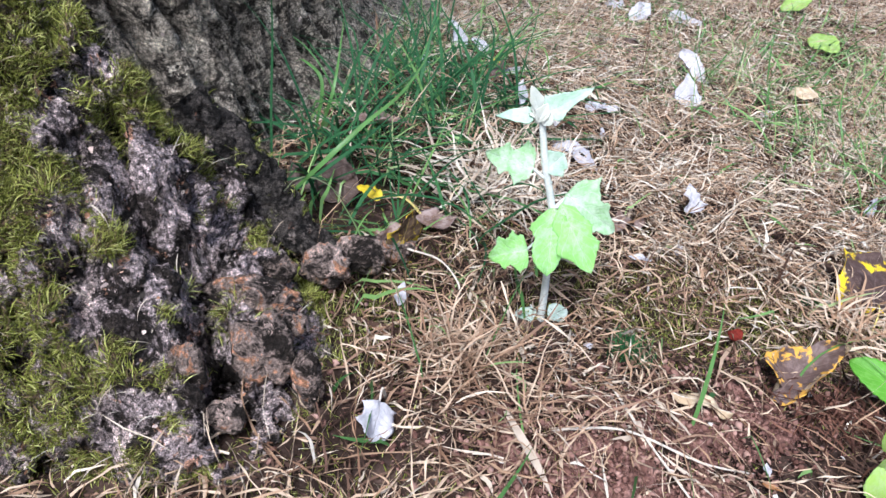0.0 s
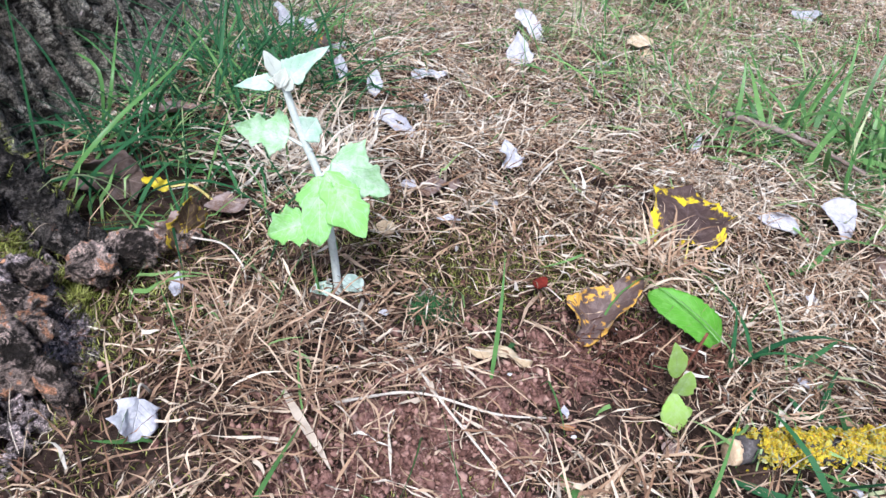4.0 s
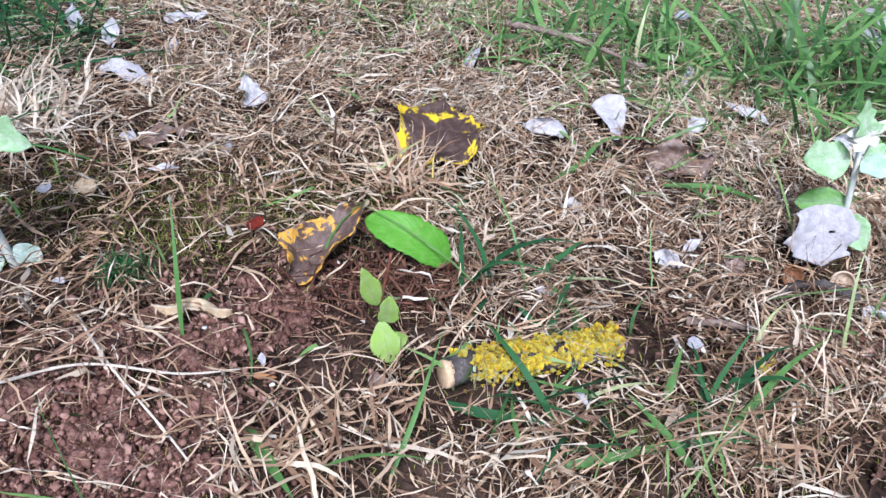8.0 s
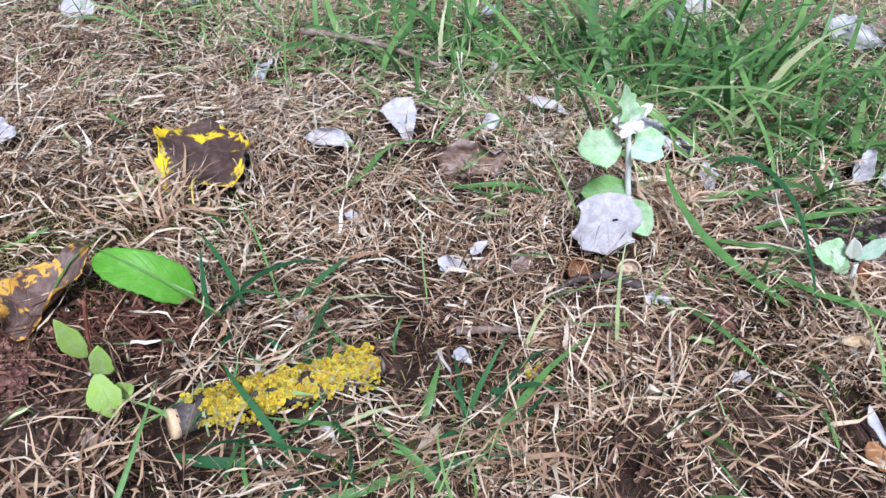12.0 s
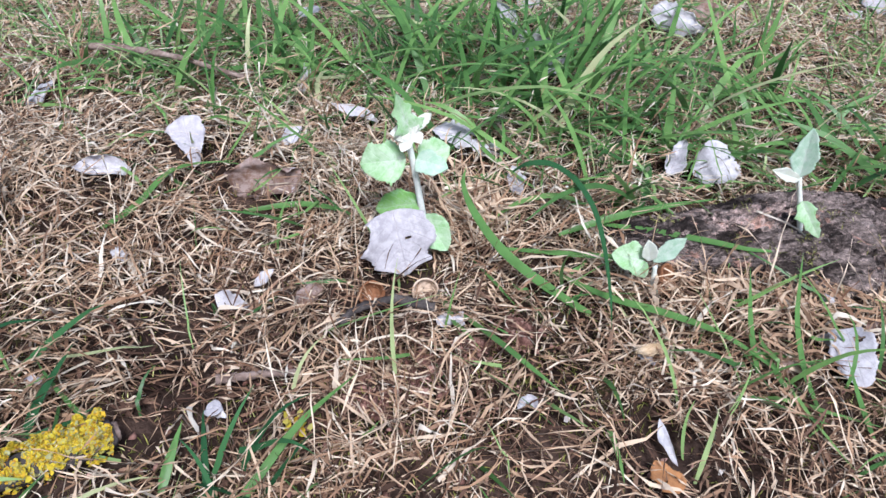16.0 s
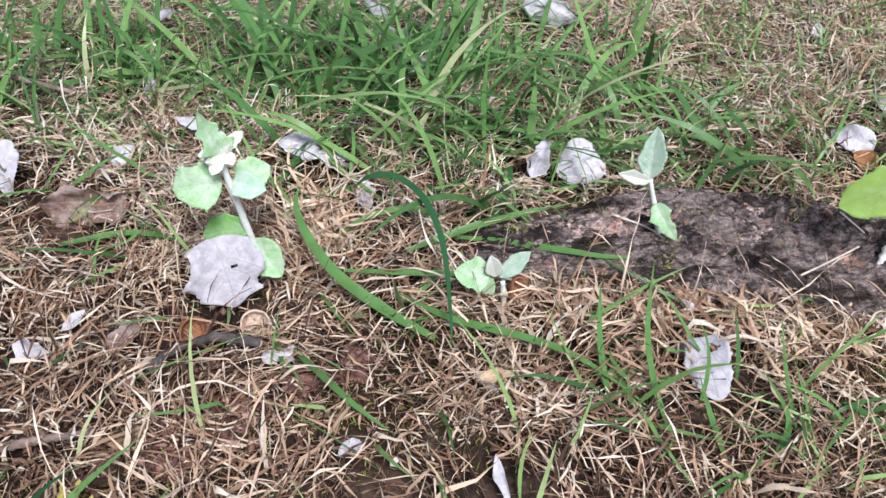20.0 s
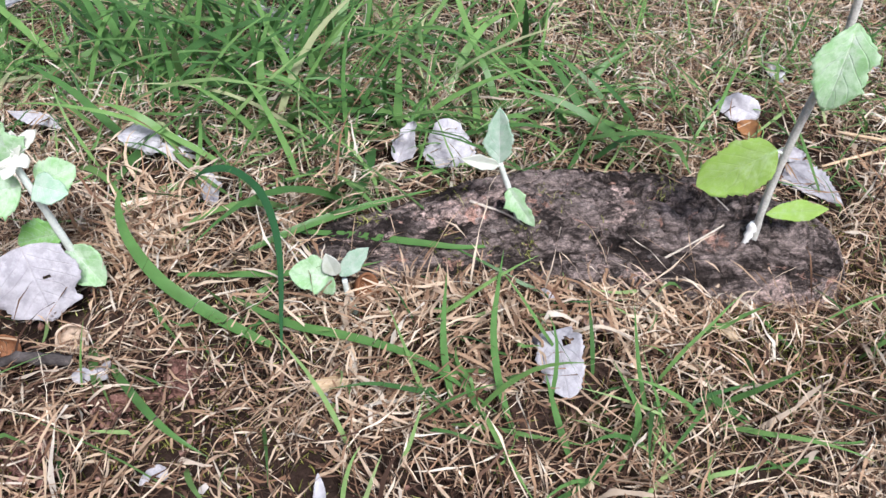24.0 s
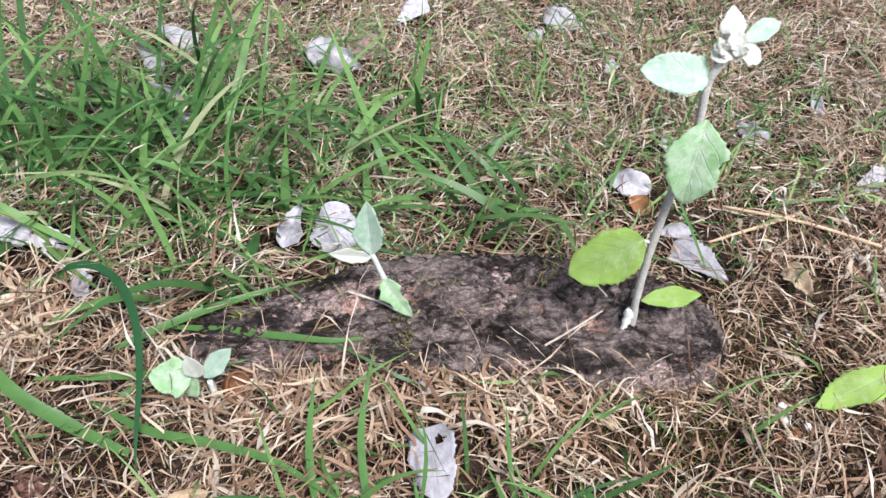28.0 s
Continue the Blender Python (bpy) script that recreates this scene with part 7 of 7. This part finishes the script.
tuft("dry_tuft", "rust-brown withered stalks round the green shoot", 0.272, 0.306, 170, RUST, (0.008, 0.03), (0.0006, 0.002), 0.015, (0.0, 1.3), (0.2, 2.0))
tuft("dry_tuft", "rust-brown withered stalks before the green shoot", 0.238, 0.318, 90, RUST, (0.008, 0.03), (0.0006, 0.002), 0.014, (0.0, 1.0), (0.2, 2.0))


def green_weight(x, y):
    w = shaped(x, y, [(0.74, 0.53, 0.13, 0.11, 1.0), (0.62, 0.62, 0.14, 0.12, 0.9), (0.95, 0.55, 0.2, 0.2, 0.5)])
    w += shaped(x, y, [(0.56, 0.60, 0.09, 0.09, 0.9), (0.56, 0.72, 0.10, 0.08, 0.8), (0.80, 0.40, 0.14, 0.09, 1.0), (0.95, 0.36, 0.16, 0.12, 0.8), (0.92, 0.27, 0.08, 0.03, 0.8), (0.80, 0.32, 0.06, 0.03, 0.7), (1.15, 0.35, 0.25, 0.2, 0.55),
                      (-0.02, 0.62, 0.07, 0.2, 0.8), (0.02, 0.95, 0.12, 0.15, 0.7)])
    w += shaped(x, y, [(0.60, 1.05, 0.35, 0.3, 0.8), (0.48, 0.76, 0.18, 0.14, 0.35), (0.58, 0.90, 0.22, 0.18, 0.4), (0.20, 1.5, 0.5, 0.2, 0.3), (0.52, 0.80, 0.2, 0.1, 0.35),
                      (1.05, 0.16, 0.10, 0.09, 0.4), (1.20, 0.10, 0.14, 0.14, 0.5), (1.32, 0.30, 0.2, 0.2, 0.45), (1.0, 0.26, 0.10, 0.06, 0.4),
                      (0.80, 0.03, 0.12, 0.06, 0.35), (0.66, 0.14, 0.10, 0.05, 0.3), (0.36, 0.19, 0.09, 0.05, 0.25), (0.30, 0.29, 0.06, 0.05, 0.12), (0.60, 0.22, 0.08, 0.05, 0.2)])
    return np.clip(w + 0.035, 0, 1) * clear(x, y)


p = scatter(7400, green_weight)
n = len(p)
base = np.column_stack([p, gz(p[:, 0], p[:, 1])])
rise = rng.uniform(0.1, 1.25, n)
length = rng.gamma(5, 0.0085, n).clip(0.015, 0.10)
v, f = ribbons(base, rng.uniform(0, 6.283, n), rise, rise - rng.uniform(0.2, 1.5, n), length, rng.uniform(0.0010, 0.0032, n), 6, rng.normal(0, 0.5, n), 1.0, 0.002, lean=rng.uniform(-1, 1, n))
tagged(raw("green_grass", v, f, GREEN), "fine green grass growing through straw", "grass", kind="stuff")

def long_tuft(x, y, c, l0, l1, az=None):
    return tuft("grass_tuft", "tuft of long bright green grass", x, y, int(c * 1.15), GREEN, (l0, l1 * 1.1), (0.0034, 0.0078), 0.036, (0.15, 1.25), (0.3, 1.6), az)


for spot in ((0.715, 0.470, 20, 0.10, 0.20, None), (0.760, 0.520, 22, 0.10, 0.22, None), (0.690, 0.540, 18, 0.08, 0.18, None), (0.820, 0.470, 18, 0.08, 0.18, None), (0.735, 0.600, 16, 0.08, 0.16, None), (0.655, 0.640, 12, 0.07, 0.13, None), (0.860, 0.400, 14, 0.07, 0.15, None), (0.780, 0.400, 16, 0.07, 0.16, None), (0.900, 0.560, 14, 0.07, 0.15, None), (0.680, 0.400, 12, 0.06, 0.14, (200, 60)), (0.590, 0.680, 14, 0.06, 0.13, None), (0.545, 0.600, 14, 0.06, 0.13, None)):
    long_tuft(*spot)
for spot in ((0.600, 0.560, 14, 0.07, 0.14, None), (0.520, 0.660, 12, 0.05, 0.11, None), (0.570, 0.730, 12, 0.05, 0.12, None), (0.800, 0.570, 16, 0.08, 0.17, None), (0.865, 0.500, 16, 0.08, 0.17, None), (0.910, 0.420, 14, 0.06, 0.14, None), (0.740, 0.430, 14, 0.07, 0.15, None), (0.960, 0.370, 12, 0.05, 0.12, None), (0.850, 0.305, 10, 0.05, 0.11, (-40, 50)), (0.940, 0.262, 12, 0.05, 0.12, (140, 50)), (0.985, 0.225, 10, 0.05, 0.11, (150, 50)), (0.775, 0.325, 10, 0.05, 0.11, (200, 60))):
    long_tuft(*spot)
long_tuft(0.900, 0.300, 12, 0.05, 0.12, (160, 60))
for spot in ((0.762, 0.427, 12, 0.06, 0.14, (200, 80)), (0.788, 0.387, 10, 0.06, 0.13, (-10, 70)), (0.834, 0.372, 10, 0.06, 0.13, (200, 80)), (0.764, 0.325, 6, 0.06, 0.12, (190, 60))):
    long_tuft(*spot)
for x, y, c in ((0.055, 0.590, 22), (0.075, 0.650, 22), (0.045, 0.700, 24), (0.100, 0.720, 14), (-0.065, 0.490, 14), (-0.035, 0.445, 14), (-0.02, 0.475, 16), (0.0, 0.455, 8), (-0.045, 0.52, 16), (-0.01, 0.57, 18), (0.02, 0.66, 16), (-0.03, 0.68, 16), (0.03, 0.76, 16), (-0.040, 0.540, 16), (-0.020, 0.620, 20), (-0.005, 0.700, 22), (0.000, 0.790, 20), (0.030, 0.560, 8), (0.010, 0.880, 16), (0.02, 0.50, 6)):
    tuft("grass_tuft", "tuft of dark green grass at the tree foot", x, y, c, DARK_GREEN, (0.05, 0.15), (0.0014, 0.0032), 0.026, (0.1, 1.3), (0.3, 1.6))
for x, y, c in ((0.330, 0.200, 9), (0.400, 0.190, 10), (0.775, 0.045, 14), (0.690, 0.120, 10), (0.310, 0.300, 6)):
    tuft("grass_tuft", "small tuft of green grass in the straw", x, y, c, DARK_GREEN if x < 0.5 else GREEN, (0.03, 0.08), (0.002, 0.0042), 0.014, (0.2, 1.2))


# ---- moss on the ground ----
def ground_moss_weight(x, y):
    n = wobble(x, y, 20, 3.3)
    w = shaped(x, y, [(0.14, 0.42, 0.09, 0.06, 0.8), (-0.035, 0.325, 0.028, 0.020, 3.0), (-0.018, 0.320, 0.02, 0.02, 2.0), (-0.03, 0.335, 0.04, 0.04, 1.2), (-0.045, 0.40, 0.04, 0.02, 0.7), (0.32, 0.41, 0.06, 0.04, 0.7), (0.205, 0.40, 0.06, 0.05, 1.1), (0.0, 0.20, 0.15, 0.06, 0.35), (-0.16, 0.18, 0.1, 0.05, 0.25), (0.50, 0.19, 0.15, 0.04, 0.4), (0.86, 0.06, 0.08, 0.05, 0.6), (0.92, 0.02, 0.06, 0.05, 0.5)])
    return np.clip(w + 0.06 + 0.5 * n * (w + 0.2), 0, 1) * (np.hypot(x - TREE[0], y - TREE[1]) > TRUNK_R)


p = scatter(46000, ground_moss_weight, (-0.35, 1.1, -0.1, 0.7))
n = len(p)
base = np.column_stack([p, gz(p[:, 0], p[:, 1]) - 0.001])
rise = rng.uniform(0.3, 1.4, n)
v, f = ribbons(base, rng.uniform(0, 6.283, n), rise, rise - rng.uniform(0.0, 0.9, n), rng.uniform(0.003, 0.0065, n), rng.uniform(0.0003, 0.0008, n), 3, rng.normal(0, 0.5, n), 1.3, -1.0)
tagged(raw("ground_moss", v, f, MOSS), "low olive moss between the straws", "moss", kind="stuff")
for x, y, c in ((0.126, 0.341, 380), (0.285, 0.440, 120)):
    q = rng.normal(0, 0.006, (c, 2)) + (x, y)
    b = np.column_stack([q, gz(q[:, 0], q[:, 1])])
    r = rng.uniform(0.5, 1.5, c)
    v, f = ribbons(b, rng.uniform(0, 6.283, c), r, r - 0.4, rng.uniform(0.006, 0.013, c), rng.uniform(0.0007, 0.0013, c), 3, 0.0, 1.2, -1.0)
    tagged(raw("moss_cushion", v, f, DARK_GREEN), "small dark green moss cushion", "moss", kind="stuff")


# ---- the lawn round about: coarser blades, thinning outwards ----
def outer_weight(x, y):
    inside = (x > -0.33) & (x < 1.63) & (y > -0.10) & (y < 1.73)
    d = np.hypot(x - 0.65, y - 0.75)
    return np.clip(1.15 - d / 3.2, 0, 1) * ~inside * (np.hypot(x - TREE[0], y - TREE[1]) > TRUNK_R + 0.03) * ((y < -0.14) | (y > 0.6) | (x < -0.36) | (x > 1.6))


for name, label, mat, n in (("lawn_straw", "coarse dry grass of the lawn round about", STRAW, 15000), ("lawn_grass", "green grass of the lawn round about", GREEN, 7000)):
    p = scatter(n, outer_weight, (-2.4, 3.6, -2.2, 3.8))
    b = np.column_stack([p, gz(p[:, 0], p[:, 1])])
    r = rng.uniform(0.0, 0.9, n)
    v, f = ribbons(b, rng.uniform(0, 6.283, n), r, r - rng.uniform(0.3, 1.4, n), rng.uniform(0.05, 0.12, n), rng.uniform(0.004, 0.010, n), 3, rng.normal(0, 0.5, n), 1.4, 0.003)
    tagged(raw(name, v, f, mat), label, "grass", kind="stuff")
